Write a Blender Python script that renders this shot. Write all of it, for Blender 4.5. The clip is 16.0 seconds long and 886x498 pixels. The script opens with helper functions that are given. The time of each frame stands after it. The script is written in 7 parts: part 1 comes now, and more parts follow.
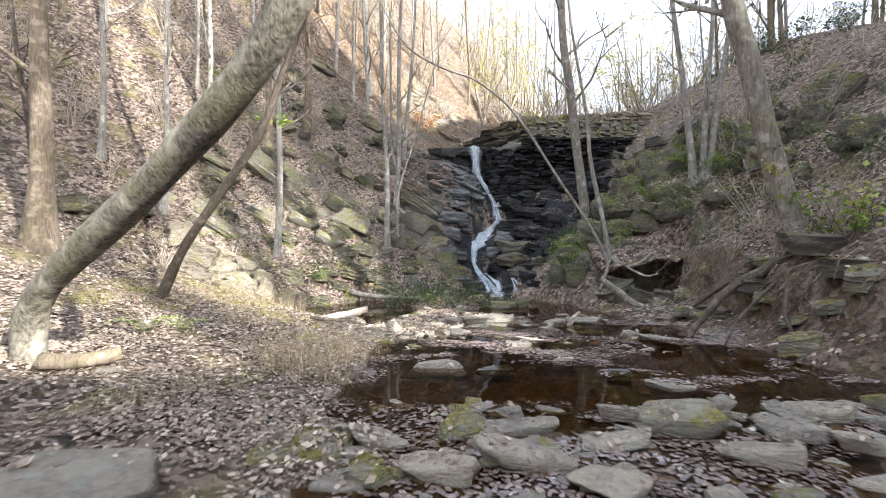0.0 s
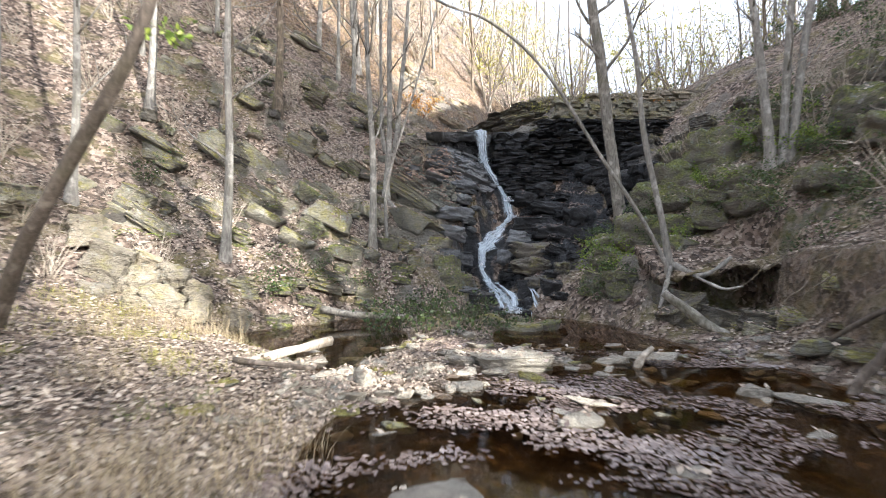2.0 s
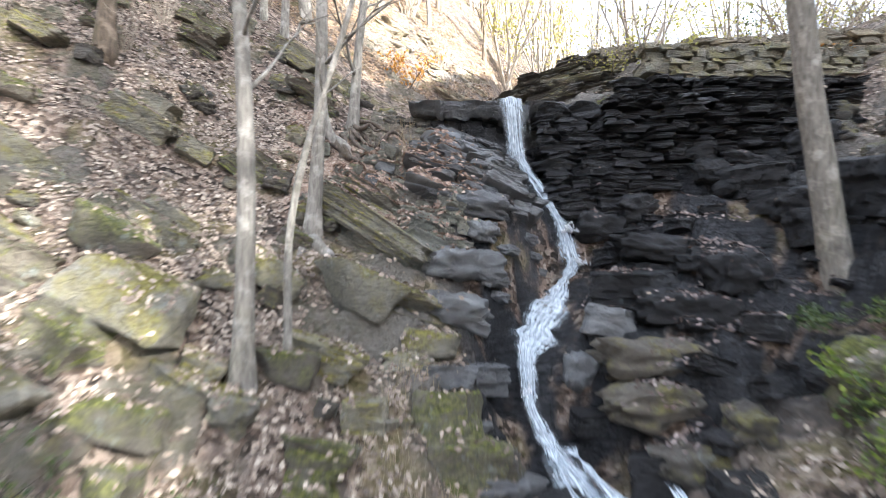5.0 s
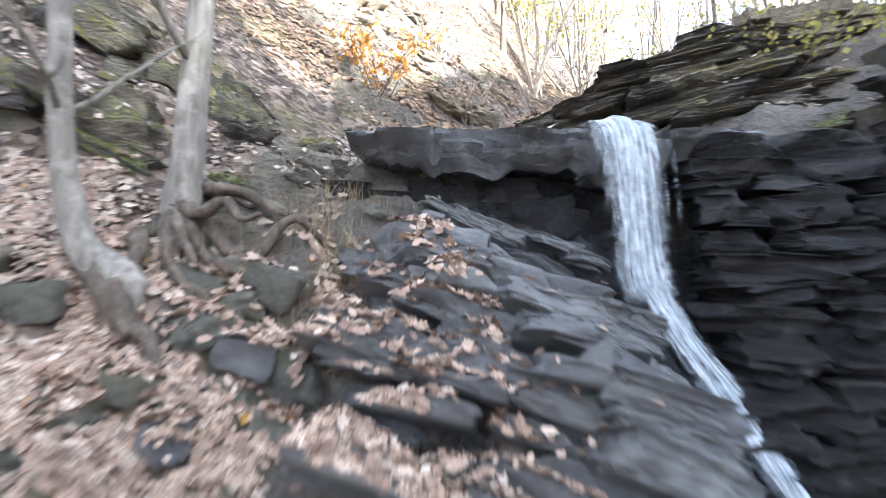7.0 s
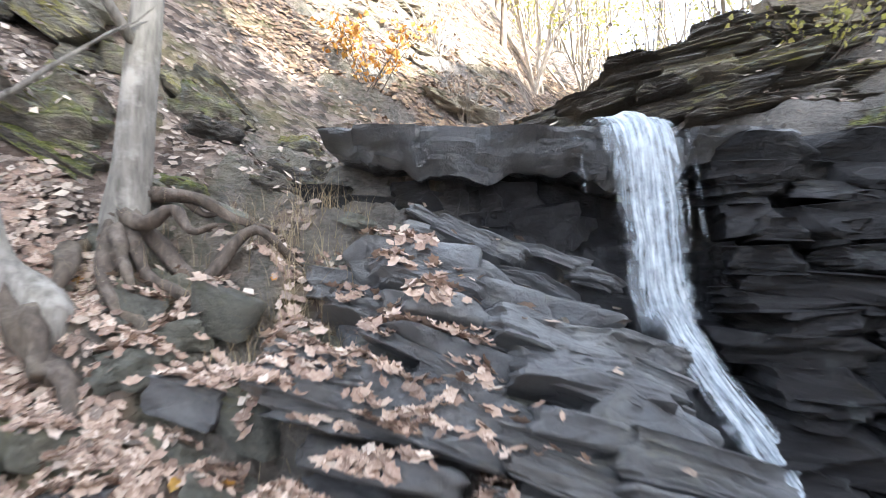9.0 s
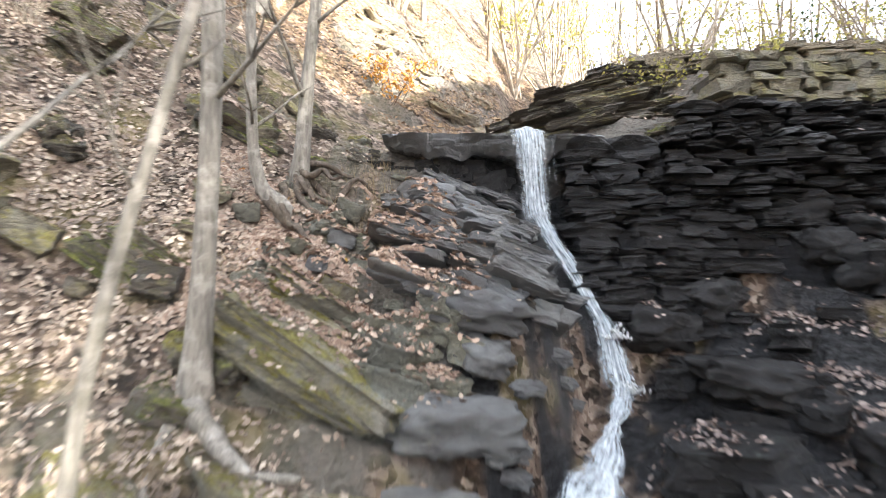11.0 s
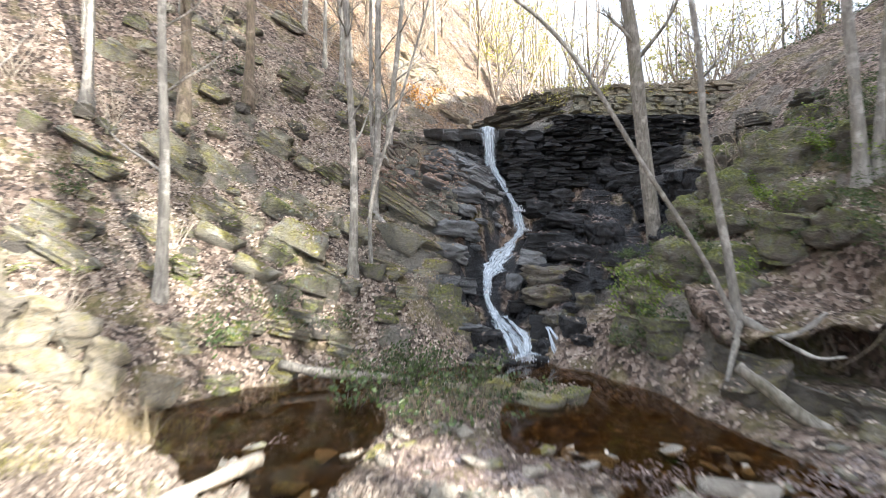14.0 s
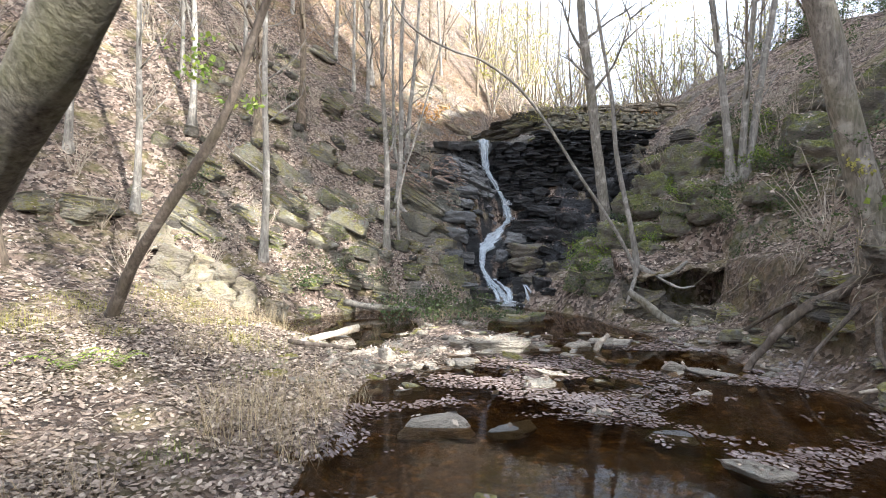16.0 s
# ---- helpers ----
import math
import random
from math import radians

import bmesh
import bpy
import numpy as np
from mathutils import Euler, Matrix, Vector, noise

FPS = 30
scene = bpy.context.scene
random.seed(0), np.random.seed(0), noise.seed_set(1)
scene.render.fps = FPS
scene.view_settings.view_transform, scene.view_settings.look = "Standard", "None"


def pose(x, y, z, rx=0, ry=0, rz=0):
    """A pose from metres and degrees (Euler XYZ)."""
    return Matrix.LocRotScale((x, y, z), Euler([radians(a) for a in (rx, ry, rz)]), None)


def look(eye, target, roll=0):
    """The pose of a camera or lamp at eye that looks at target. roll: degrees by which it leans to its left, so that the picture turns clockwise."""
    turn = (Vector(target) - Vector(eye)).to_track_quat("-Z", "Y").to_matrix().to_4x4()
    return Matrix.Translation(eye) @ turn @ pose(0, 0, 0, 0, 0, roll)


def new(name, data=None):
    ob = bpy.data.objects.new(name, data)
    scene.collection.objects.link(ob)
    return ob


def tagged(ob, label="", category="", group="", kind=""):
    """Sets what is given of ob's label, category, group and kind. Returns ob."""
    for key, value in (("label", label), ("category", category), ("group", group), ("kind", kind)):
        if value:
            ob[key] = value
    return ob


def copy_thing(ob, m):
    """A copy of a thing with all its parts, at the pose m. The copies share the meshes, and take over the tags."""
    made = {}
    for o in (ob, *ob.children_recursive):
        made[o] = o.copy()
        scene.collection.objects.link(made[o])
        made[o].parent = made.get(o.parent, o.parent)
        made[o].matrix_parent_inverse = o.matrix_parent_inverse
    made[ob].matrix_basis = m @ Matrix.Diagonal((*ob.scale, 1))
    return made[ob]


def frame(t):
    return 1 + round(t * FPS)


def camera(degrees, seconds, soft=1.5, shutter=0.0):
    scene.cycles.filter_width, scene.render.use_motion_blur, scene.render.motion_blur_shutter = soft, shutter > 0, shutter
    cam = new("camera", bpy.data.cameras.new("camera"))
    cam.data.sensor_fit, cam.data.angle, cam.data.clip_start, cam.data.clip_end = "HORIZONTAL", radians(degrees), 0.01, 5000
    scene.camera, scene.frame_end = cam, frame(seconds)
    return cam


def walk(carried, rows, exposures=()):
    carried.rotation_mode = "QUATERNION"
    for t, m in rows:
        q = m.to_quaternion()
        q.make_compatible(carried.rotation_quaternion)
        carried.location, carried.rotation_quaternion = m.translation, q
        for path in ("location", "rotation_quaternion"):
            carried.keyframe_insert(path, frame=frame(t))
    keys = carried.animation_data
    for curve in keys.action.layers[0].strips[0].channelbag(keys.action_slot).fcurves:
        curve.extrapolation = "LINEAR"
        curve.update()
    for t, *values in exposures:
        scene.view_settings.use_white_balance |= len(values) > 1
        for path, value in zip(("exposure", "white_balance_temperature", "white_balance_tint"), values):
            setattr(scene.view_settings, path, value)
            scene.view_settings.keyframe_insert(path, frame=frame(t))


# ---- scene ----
cam = camera(80.9, 16.0, soft=0.8, shutter=0.6)
METRES, EYE, TILT, LEAN, TURN = 40.0, 1.6, 0.0, 0.0, 0.0
ROWS = [
    (0.0, 0.0, 0.0, 0.0, 0.0, 0.0, -0.0),
    (0.5, -0.0001, 0.0166, -0.0001, 0.01, 0.12, 0.0),
    (1.0, -0.0002, 0.0385, 0.0, -0.0, 0.21, 0.01),
    (1.5, -0.0003, 0.0648, -0.0001, 0.0, 0.32, -0.01),
    (2.0, -0.0005, 0.0944, -0.0006, -0.02, 0.43, -0.03),
    (2.5, -0.0005, 0.127, -0.0014, -0.0, 0.55, -0.02),
    (3.0, -0.0004, 0.1617, -0.0023, 0.01, 0.67, -0.04),
    (5.5, 0.0021, 0.3586, 0.0475, 0.26, 0.92, 0.01),
    (6.0, 0.0022, 0.3999, 0.0608, 0.31, 0.98, 0.03),
    (6.5, 0.0024, 0.4419, 0.0748, 0.35, 1.01, 0.05),
    (7.0, 0.0025, 0.4812, 0.0878, 0.45, 1.12, 0.04),
    (7.5, 0.003, 0.5029, 0.0906, 0.56, 1.11, 0.02),
    (8.0, 0.0036, 0.5096, 0.0924, 0.59, 1.05, -0.04),
    (10.5, 0.0064, 0.4248, 0.0787, 0.5, 0.31, -0.22),
    (11.0, 0.0069, 0.3946, 0.0711, 0.52, 0.07, -0.27),
    (11.5, 0.0076, 0.3616, 0.0631, 0.61, -0.05, -0.22),
    (12.0, 0.0083, 0.3259, 0.0553, 0.73, -0.3, -0.15),
    (12.5, 0.0082, 0.2879, 0.0472, 0.74, -0.45, -0.21),
    (13.0, 0.0075, 0.2478, 0.0388, 0.78, -0.56, -0.24),
    (13.5, 0.0064, 0.2048, 0.0309, 0.74, -0.76, -0.32),
    (14.0, 0.0049, 0.1604, 0.0221, 0.69, -0.84, -0.4),
    (14.5, 0.0041, 0.1148, 0.0124, 0.71, -0.74, -0.44),
    (15.0, 0.0036, 0.071, 0.007, 0.78, -0.79, -0.4),
    (15.5, 0.002, 0.0495, 0.0069, 0.76, -0.71, -0.35),
    (16.0, 0.0012, 0.0421, 0.007, 0.76, -0.61, -0.34),
]
walk(cam, [(t, pose(0, 0, EYE, TILT, LEAN, TURN) @ pose(METRES * x, METRES * y, METRES * z, 90 + pitch, roll, yaw)) for t, x, y, z, yaw, pitch, roll in ROWS],
     [(0.0, 2.00, 5880, 10), (3.0, 2.05, 5880, 10), (5.5, 2.78, 5750, 10), (6.5, 2.90, 5500, 10), (8.0, 2.93, 5450, 10), (11.0, 2.85, 6300, 10), (12.5, 2.65, 6300, 10), (13.5, 2.46, 6150, 10), (14.5, 2.22, 5880, 10), (16.0, 2.02, 5880, 10)])

# ---- light ----
SUN_AZ, SUN_EL = radians(132), radians(27)   # azimuth clockwise from +y
sun_dir = Vector((math.sin(SUN_AZ) * math.cos(SUN_EL), math.cos(SUN_AZ) * math.cos(SUN_EL), math.sin(SUN_EL)))
world = bpy.data.worlds.new("sky")
scene.world = world
world.use_nodes = True
wn = world.node_tree.nodes
sky = wn.new("ShaderNodeTexSky")
sky.sky_type, sky.sun_disc, sky.sun_elevation, sky.sun_rotation = "NISHITA", False, SUN_EL, SUN_AZ
sky.dust_density = 6.0
veil = wn.new("ShaderNodeMix")   # thin bright haze over the whole sky
veil.data_type = "RGBA"
veil.inputs[0].default_value = 0.5
veil.inputs[7].default_value = (8.5, 8.8, 9.2, 1)
world.node_tree.links.new(sky.outputs[0], veil.inputs[6])
world.node_tree.links.new(veil.outputs[2], wn["Background"].inputs[0])
wn["Background"].inputs[1].default_value = 0.081
sun = new("sun", bpy.data.lights.new("sun", "SUN"))
sun.data.energy, sun.data.angle, sun.data.color = 5.0, radians(0.55), (1.0, 0.93, 0.81)
sun.matrix_world = look(sun_dir * 60, (0, 0, 0))


# ---- noise ----
def hash01(i, j, k):
    h = (i * 374761393 + j * 668265263 + k * 2147483647) & 0xFFFFFFFF
    h = ((h ^ (h >> 13)) * 1274126177) & 0xFFFFFFFF
    return ((h ^ (h >> 16)) & 0xFFFFFF) / float(0xFFFFFF)


def vnoise(x, y, seed=0):
    """Smooth noise, -1 to 1, for arrays of places."""
    x, y = np.asarray(x, float), np.asarray(y, float)
    i, j = np.floor(x).astype(np.int64), np.floor(y).astype(np.int64)
    u, v = x - i, y - j
    u, v = u * u * (3 - 2 * u), v * v * (3 - 2 * v)
    a = hash01(i, j, seed) * (1 - u) + hash01(i + 1, j, seed) * u
    b = hash01(i, j + 1, seed) * (1 - u) + hash01(i + 1, j + 1, seed) * u
    return 2 * (a * (1 - v) + b * v) - 1


def fbm(x, y, octaves=4, seed=0):
    total, amp = 0.0, 1.0
    for o in range(octaves):
        total = total + amp * vnoise(np.asarray(x) * 2 ** o, np.asarray(y) * 2 ** o, seed + o)
        amp *= 0.5
    return total / (2 - amp * 2)


def smooth(a, b, x):
    t = np.clip((x - a) / (b - a), 0, 1)
    return t * t * (3 - 2 * t)


# ---- materials ----
def material(name, rough=0.85, metal=0.0):
    m = bpy.data.materials.new(name)
    m.use_nodes = True
    nt = m.node_tree
    bsdf = nt.nodes["Principled BSDF"]
    bsdf.inputs["Roughness"].default_value, bsdf.inputs["Metallic"].default_value = rough, metal
    return m, nt, bsdf


def node(nt, kind, **values):
    n = nt.nodes.new(kind)
    for key, value in values.items():
        n.inputs[key].default_value = value
    return n


def link(nt, a, b):
    nt.links.new(a, b)


def coords(nt, stretch=(1, 1, 1), obj=True):
    tc = nt.nodes.new("ShaderNodeTexCoord")
    mp = nt.nodes.new("ShaderNodeMapping")
    mp.inputs["Scale"].default_value = stretch
    link(nt, tc.outputs["Object" if obj else "Generated"], mp.inputs[0])
    return mp.outputs[0]


def noise_node(nt, vec, scale, detail=5, rough=0.6):
    n = node(nt, "ShaderNodeTexNoise", Scale=scale, Detail=detail, Roughness=rough)
    link(nt, vec, n.inputs["Vector"])
    return n.outputs["Fac"]


def ramp(nt, fac, stops):
    r = nt.nodes.new("ShaderNodeValToRGB")
    e = r.color_ramp.elements
    while len(e) < len(stops):
        e.new(0.5)
    for el, (p, c) in zip(e, stops):
        el.position = p
        el.color = (*c, 1) if len(c) == 3 else c
    link(nt, fac, r.inputs[0])
    return r.outputs["Color"]


def step_fac(nt, fac, lo, hi):
    r = node(nt, "ShaderNodeMapRange")
    r.inputs["From Min"].default_value, r.inputs["From Max"].default_value = lo, hi
    link(nt, fac, r.inputs["Value"])
    return r.outputs[0]


def mix(nt, fac, a, b, mode="MIX"):
    m = nt.nodes.new("ShaderNodeMix")
    m.data_type, m.blend_type = "RGBA", mode
    for sock, value in ((m.inputs[0], fac), (m.inputs[6], a), (m.inputs[7], b)):
        if isinstance(value, (int, float)):
            sock.default_value = value
        elif isinstance(value, tuple):
            sock.default_value = (*value, 1)
        else:
            link(nt, value, sock)
    return m.outputs[2]


def calc(nt, op, a, b):
    m = nt.nodes.new("ShaderNodeMath")
    m.operation = op
    for sock, value in zip(m.inputs, (a, b)):
        if isinstance(value, (int, float)):
            sock.default_value = value
        else:
            link(nt, value, sock)
    return m.outputs[0]


def bump(nt, bsdf, height, strength=0.5, distance=0.02):
    b = node(nt, "ShaderNodeBump", Strength=strength, Distance=distance)
    link(nt, height, b.inputs["Height"])
    link(nt, b.outputs[0], bsdf.inputs["Normal"])
    link(nt, b.outputs[0], bsdf.inputs["Coat Normal"])


def attr(nt, name):
    a = nt.nodes.new("ShaderNodeAttribute")
    a.attribute_name = name
    return a.outputs["Fac"]


def rock_colour(nt, vec, tone=1.0):
    """Grey-brown layered schist."""
    big = noise_node(nt, vec, 1.3, 4)
    fine = noise_node(nt, vec, 14, 6, 0.7)
    c = ramp(nt, big, [(0.3, (0.10 * tone, 0.095 * tone, 0.088 * tone)), (0.5, (0.17 * tone, 0.155 * tone, 0.135 * tone)), (0.72, (0.25 * tone, 0.23 * tone, 0.20 * tone))])
    c = mix(nt, step_fac(nt, fine, 0.35, 0.75), c, (0.30 * tone, 0.27 * tone, 0.23 * tone))
    return c, fine


def make_ground():
    m, nt, bsdf = material("forest_ground")
    vec = coords(nt)
    # leaf litter in leaf-sized cells
    vor = node(nt, "ShaderNodeTexVoronoi", Scale=13.0, Randomness=1.0)
    warp = node(nt, "ShaderNodeTexNoise", Scale=9.0, Detail=3)
    link(nt, vec, warp.inputs["Vector"])
    link(nt, mix(nt, 0.12, vec, warp.outputs["Color"]), vor.inputs["Vector"])
    sep = nt.nodes.new("ShaderNodeSeparateColor")
    link(nt, vor.outputs["Color"], sep.inputs[0])
    litter = ramp(nt, sep.outputs[0], [(0.0, (0.04, 0.028, 0.02)), (0.3, (0.13, 0.09, 0.066)), (0.65, (0.28, 0.205, 0.16)), (1.0, (0.48, 0.385, 0.315))])
    soil_n = noise_node(nt, vec, 3.5, 6)
    litter = mix(nt, step_fac(nt, soil_n, 0.52, 0.68), litter, (0.03, 0.022, 0.016))
    moss_n = noise_node(nt, vec, 1.1, 5)
    litter = mix(nt, calc(nt, "MULTIPLY", step_fac(nt, moss_n, 0.52, 0.66), 0.6), litter, (0.23, 0.2, 0.075))
    rock, fine = rock_colour(nt, coords(nt, (1, 1, 3)))
    moss_amount = calc(nt, "MULTIPLY", attr(nt, "moss"), step_fac(nt, noise_node(nt, vec, 4.0, 5), 0.35, 0.6))
    rock = mix(nt, moss_amount, rock, (0.10, 0.105, 0.025))
    wet_rock = ramp(nt, noise_node(nt, coords(nt, (1, 1, 4)), 3.0, 6), [(0.3, (0.013, 0.013, 0.015)), (0.6, (0.043, 0.044, 0.048)), (0.85, (0.11, 0.11, 0.11))])
    rock = mix(nt, attr(nt, "wet"), rock, wet_rock)
    col = mix(nt, attr(nt, "rock"), litter, rock)
    mud = ramp(nt, noise_node(nt, vec, 6, 5), [(0.3, (0.045, 0.03, 0.017)), (0.55, (0.13, 0.085, 0.04)), (0.75, (0.34, 0.21, 0.085))])
    col = mix(nt, attr(nt, "bed"), col, mud)
    link(nt, col, bsdf.inputs["Base Color"])
    wetness = calc(nt, "MAXIMUM", attr(nt, "wet"), attr(nt, "bed"))
    r = node(nt, "ShaderNodeMapRange")
    r.inputs["To Min"].default_value, r.inputs["To Max"].default_value = 0.9, 0.2
    link(nt, wetness, r.inputs["Value"])
    link(nt, r.outputs[0], bsdf.inputs["Roughness"])
    # a film of water on the wet rock
    link(nt, attr(nt, "film"), bsdf.inputs["Coat Weight"])
    bsdf.inputs["Coat Roughness"].default_value = 0.12
    link(nt, calc(nt, "ADD", 0.5, calc(nt, "MULTIPLY", attr(nt, "film"), 0.5)), bsdf.inputs["Specular IOR Level"])
    h = calc(nt, "ADD", calc(nt, "MULTIPLY", vor.outputs["Distance"], 0.9), calc(nt, "ADD", noise_node(nt, coords(nt, (1, 1, 3)), 11, 8, 0.7), calc(nt, "MULTIPLY", noise_node(nt, vec, 40, 6, 0.75), 0.5)))
    bump(nt, bsdf, h, 1.0, 0.09)
    return m


def make_rock(name, tone, moss=0.3, wet=0.0, tint=(1, 1, 1), seams=0.22):
    m, nt, bsdf = material(name, 0.85 - 0.62 * wet)
    if wet > 0.7 and tint[0] > 0.6:   # a film of water
        bsdf.inputs["Coat Weight"].default_value, bsdf.inputs["Coat Roughness"].default_value, bsdf.inputs["Specular IOR Level"].default_value = 1.0, 0.1, 0.9
    tc = nt.nodes.new("ShaderNodeNewGeometry")
    mp = nt.nodes.new("ShaderNodeMapping")
    mp.inputs["Scale"].default_value = (1, 1, 1.7 if wet > 0.3 else 3)
    mp.inputs["Rotation"].default_value = (0.1, 0.35, 0)
    link(nt, tc.outputs["Position"], mp.inputs[0])
    vec = mp.outputs[0]
    c, fine = rock_colour(nt, vec, tone)
    if wet:
        # dark tone of wet rock, with a bluish sky sheen mixed into the colour
        c = mix(nt, wet, c, ramp(nt, noise_node(nt, vec, 3.0, 6), [(0.32, (0.02, 0.023, 0.03)), (0.53, (0.072, 0.083, 0.099)), (0.8, (0.2, 0.218, 0.235))]))
    info = nt.nodes.new("ShaderNodeObjectInfo")
    c = mix(nt, 1.0, c, ramp(nt, info.outputs["Random"], [(0.0, (0.75, 0.74, 0.73)), (0.5, (1.0, 0.98, 0.95)), (1.0, (1.25, 1.2, 1.1))]), "MULTIPLY")
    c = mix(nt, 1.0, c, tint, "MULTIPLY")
    # lichen and moss on what faces up
    sep = nt.nodes.new("ShaderNodeSeparateXYZ")
    link(nt, tc.outputs["Normal"], sep.inputs[0])
    patch = step_fac(nt, noise_node(nt, tc.outputs["Position"], 2.6, 6, 0.65), 0.62 - 0.35 * moss, 0.75 - 0.3 * moss)
    up = step_fac(nt, sep.outputs[2], -0.3, 0.6)
    mcol = ramp(nt, noise_node(nt, tc.outputs["Position"], 18, 4), [(0.3, (0.04, 0.045, 0.012)), (0.5, (0.13, 0.14, 0.032)), (0.66, (0.25, 0.26, 0.06)), (0.8, (0.38, 0.37, 0.1))] if moss > 0.7 else [(0.3, (0.09, 0.08, 0.016)), (0.5, (0.235, 0.2, 0.042)), (0.62, (0.3, 0.285, 0.06)), (0.8, (0.42, 0.36, 0.1))])
    c = mix(nt, calc(nt, "MULTIPLY", calc(nt, "MULTIPLY", patch, up), min(1.0, moss * 1.4)), c, mcol)
    lich = step_fac(nt, noise_node(nt, tc.outputs["Position"], 5, 7, 0.68), 0.58, 0.68)
    c = mix(nt, calc(nt, "MULTIPLY", lich, 0.5 * (1 - wet)), c, (0.38, 0.43, 0.41))
    link(nt, c, bsdf.inputs["Base Color"])
    crack = node(nt, "ShaderNodeTexVoronoi", Scale=3.2)
    crack.feature = "DISTANCE_TO_EDGE"
    link(nt, mix(nt, 0.25, vec, nt.nodes["Noise Texture"].outputs["Color"]), crack.inputs["Vector"])
    seam = step_fac(nt, crack.outputs["Distance"], 0.0, 0.06)
    c = mix(nt, calc(nt, "MULTIPLY", calc(nt, "SUBTRACT", 1.0, seam), seams), c, (0.02, 0.018, 0.015))
    link(nt, c, bsdf.inputs["Base Color"])
    h = calc(nt, "ADD", calc(nt, "ADD", fine, noise_node(nt, vec, 5, 6, 0.7)), calc(nt, "MULTIPLY", noise_node(nt, tc.outputs["Position"], 38, 6, 0.75), 1.5 if wet > 0.3 else 0.75))
    bump(nt, bsdf, calc(nt, "ADD", h, calc(nt, "MULTIPLY", seam, seams)), 0.6 if wet > 0.7 else 1.0, 0.06)
    return m


def make_bark(name, dark, light, moss=0.2, along=0.18):
    m, nt, bsdf = material(name, 0.9)
    tc = nt.nodes.new("ShaderNodeNewGeometry")
    mp = nt.nodes.new("ShaderNodeMapping")
    mp.inputs["Scale"].default_value = (1, 1, along)
    link(nt, tc.outputs["Position"], mp.inputs[0])
    furrow = noise_node(nt, mp.outputs[0], 26, 6, 0.65)
    c = ramp(nt, furrow, [(0.3, dark), (0.7, light)])
    patch = step_fac(nt, noise_node(nt, tc.outputs["Position"], 4.5, 6, 0.6), 0.52, 0.66)
    c = mix(nt, calc(nt, "MULTIPLY", patch, 0.6), c, tuple(min(0.75, v * 1.5 + 0.06) for v in light))
    c = mix(nt, calc(nt, "MULTIPLY", step_fac(nt, noise_node(nt, tc.outputs["Position"], 1.8, 5), 0.5, 0.68), moss), c, (0.12, 0.12, 0.035))
    link(nt, c, bsdf.inputs["Base Color"])
    bump(nt, bsdf, furrow, 0.8, 0.03)
    return m


def make_leaves(name, stops, rough=0.6, through_light=0.25):
    m, nt, bsdf = material(name, rough)
    geo = nt.nodes.new("ShaderNodeNewGeometry")
    c = ramp(nt, geo.outputs["Random Per Island"], stops)
    c = mix(nt, 0.3, c, ramp(nt, noise_node(nt, geo.outputs["Position"], 60, 3), [(0.3, tuple(v * 0.5 for v in stops[1][1])), (0.8, stops[-1][1])]))
    link(nt, c, bsdf.inputs["Base Color"])
    tr = nt.nodes.new("ShaderNodeBsdfTranslucent")
    link(nt, c, tr.inputs["Color"])
    ms = nt.nodes.new("ShaderNodeMixShader")
    ms.inputs[0].default_value = through_light
    link(nt, bsdf.outputs[0], ms.inputs[1])
    link(nt, tr.outputs[0], ms.inputs[2])
    link(nt, ms.outputs[0], nt.nodes["Material Output"].inputs[0])
    return m


def make_water():
    m, nt, bsdf = material("brown_pool_water")
    nt.nodes.remove(bsdf)
    vec = coords(nt)
    clear = node(nt, "ShaderNodeBsdfTransparent")
    clear.inputs["Color"].default_value = (0.74, 0.57, 0.36, 1)
    gloss = node(nt, "ShaderNodeBsdfGlossy", Roughness=0.01)
    b = node(nt, "ShaderNodeBump", Strength=0.07, Distance=0.02)
    sep = nt.nodes.new("ShaderNodeSeparateXYZ")
    link(nt, vec, sep.inputs[0])
    riffle = calc(nt, "MULTIPLY", step_fac(nt, sep.outputs[1], 4.3, 3.7), noise_node(nt, vec, 9.0, 4))
    link(nt, calc(nt, "ADD", noise_node(nt, vec, 4.0, 3), calc(nt, "MULTIPLY", riffle, 9.0)), b.inputs["Height"])
    link(nt, b.outputs[0], gloss.inputs["Normal"])
    fres = node(nt, "ShaderNodeFresnel", IOR=1.33)
    link(nt, b.outputs[0], fres.inputs["Normal"])
    ms = nt.nodes.new("ShaderNodeMixShader")
    link(nt, fres.outputs[0], ms.inputs[0])
    link(nt, clear.outputs[0], ms.inputs[1])
    link(nt, gloss.outputs[0], ms.inputs[2])
    link(nt, ms.outputs[0], nt.nodes["Material Output"].inputs[0])
    return m


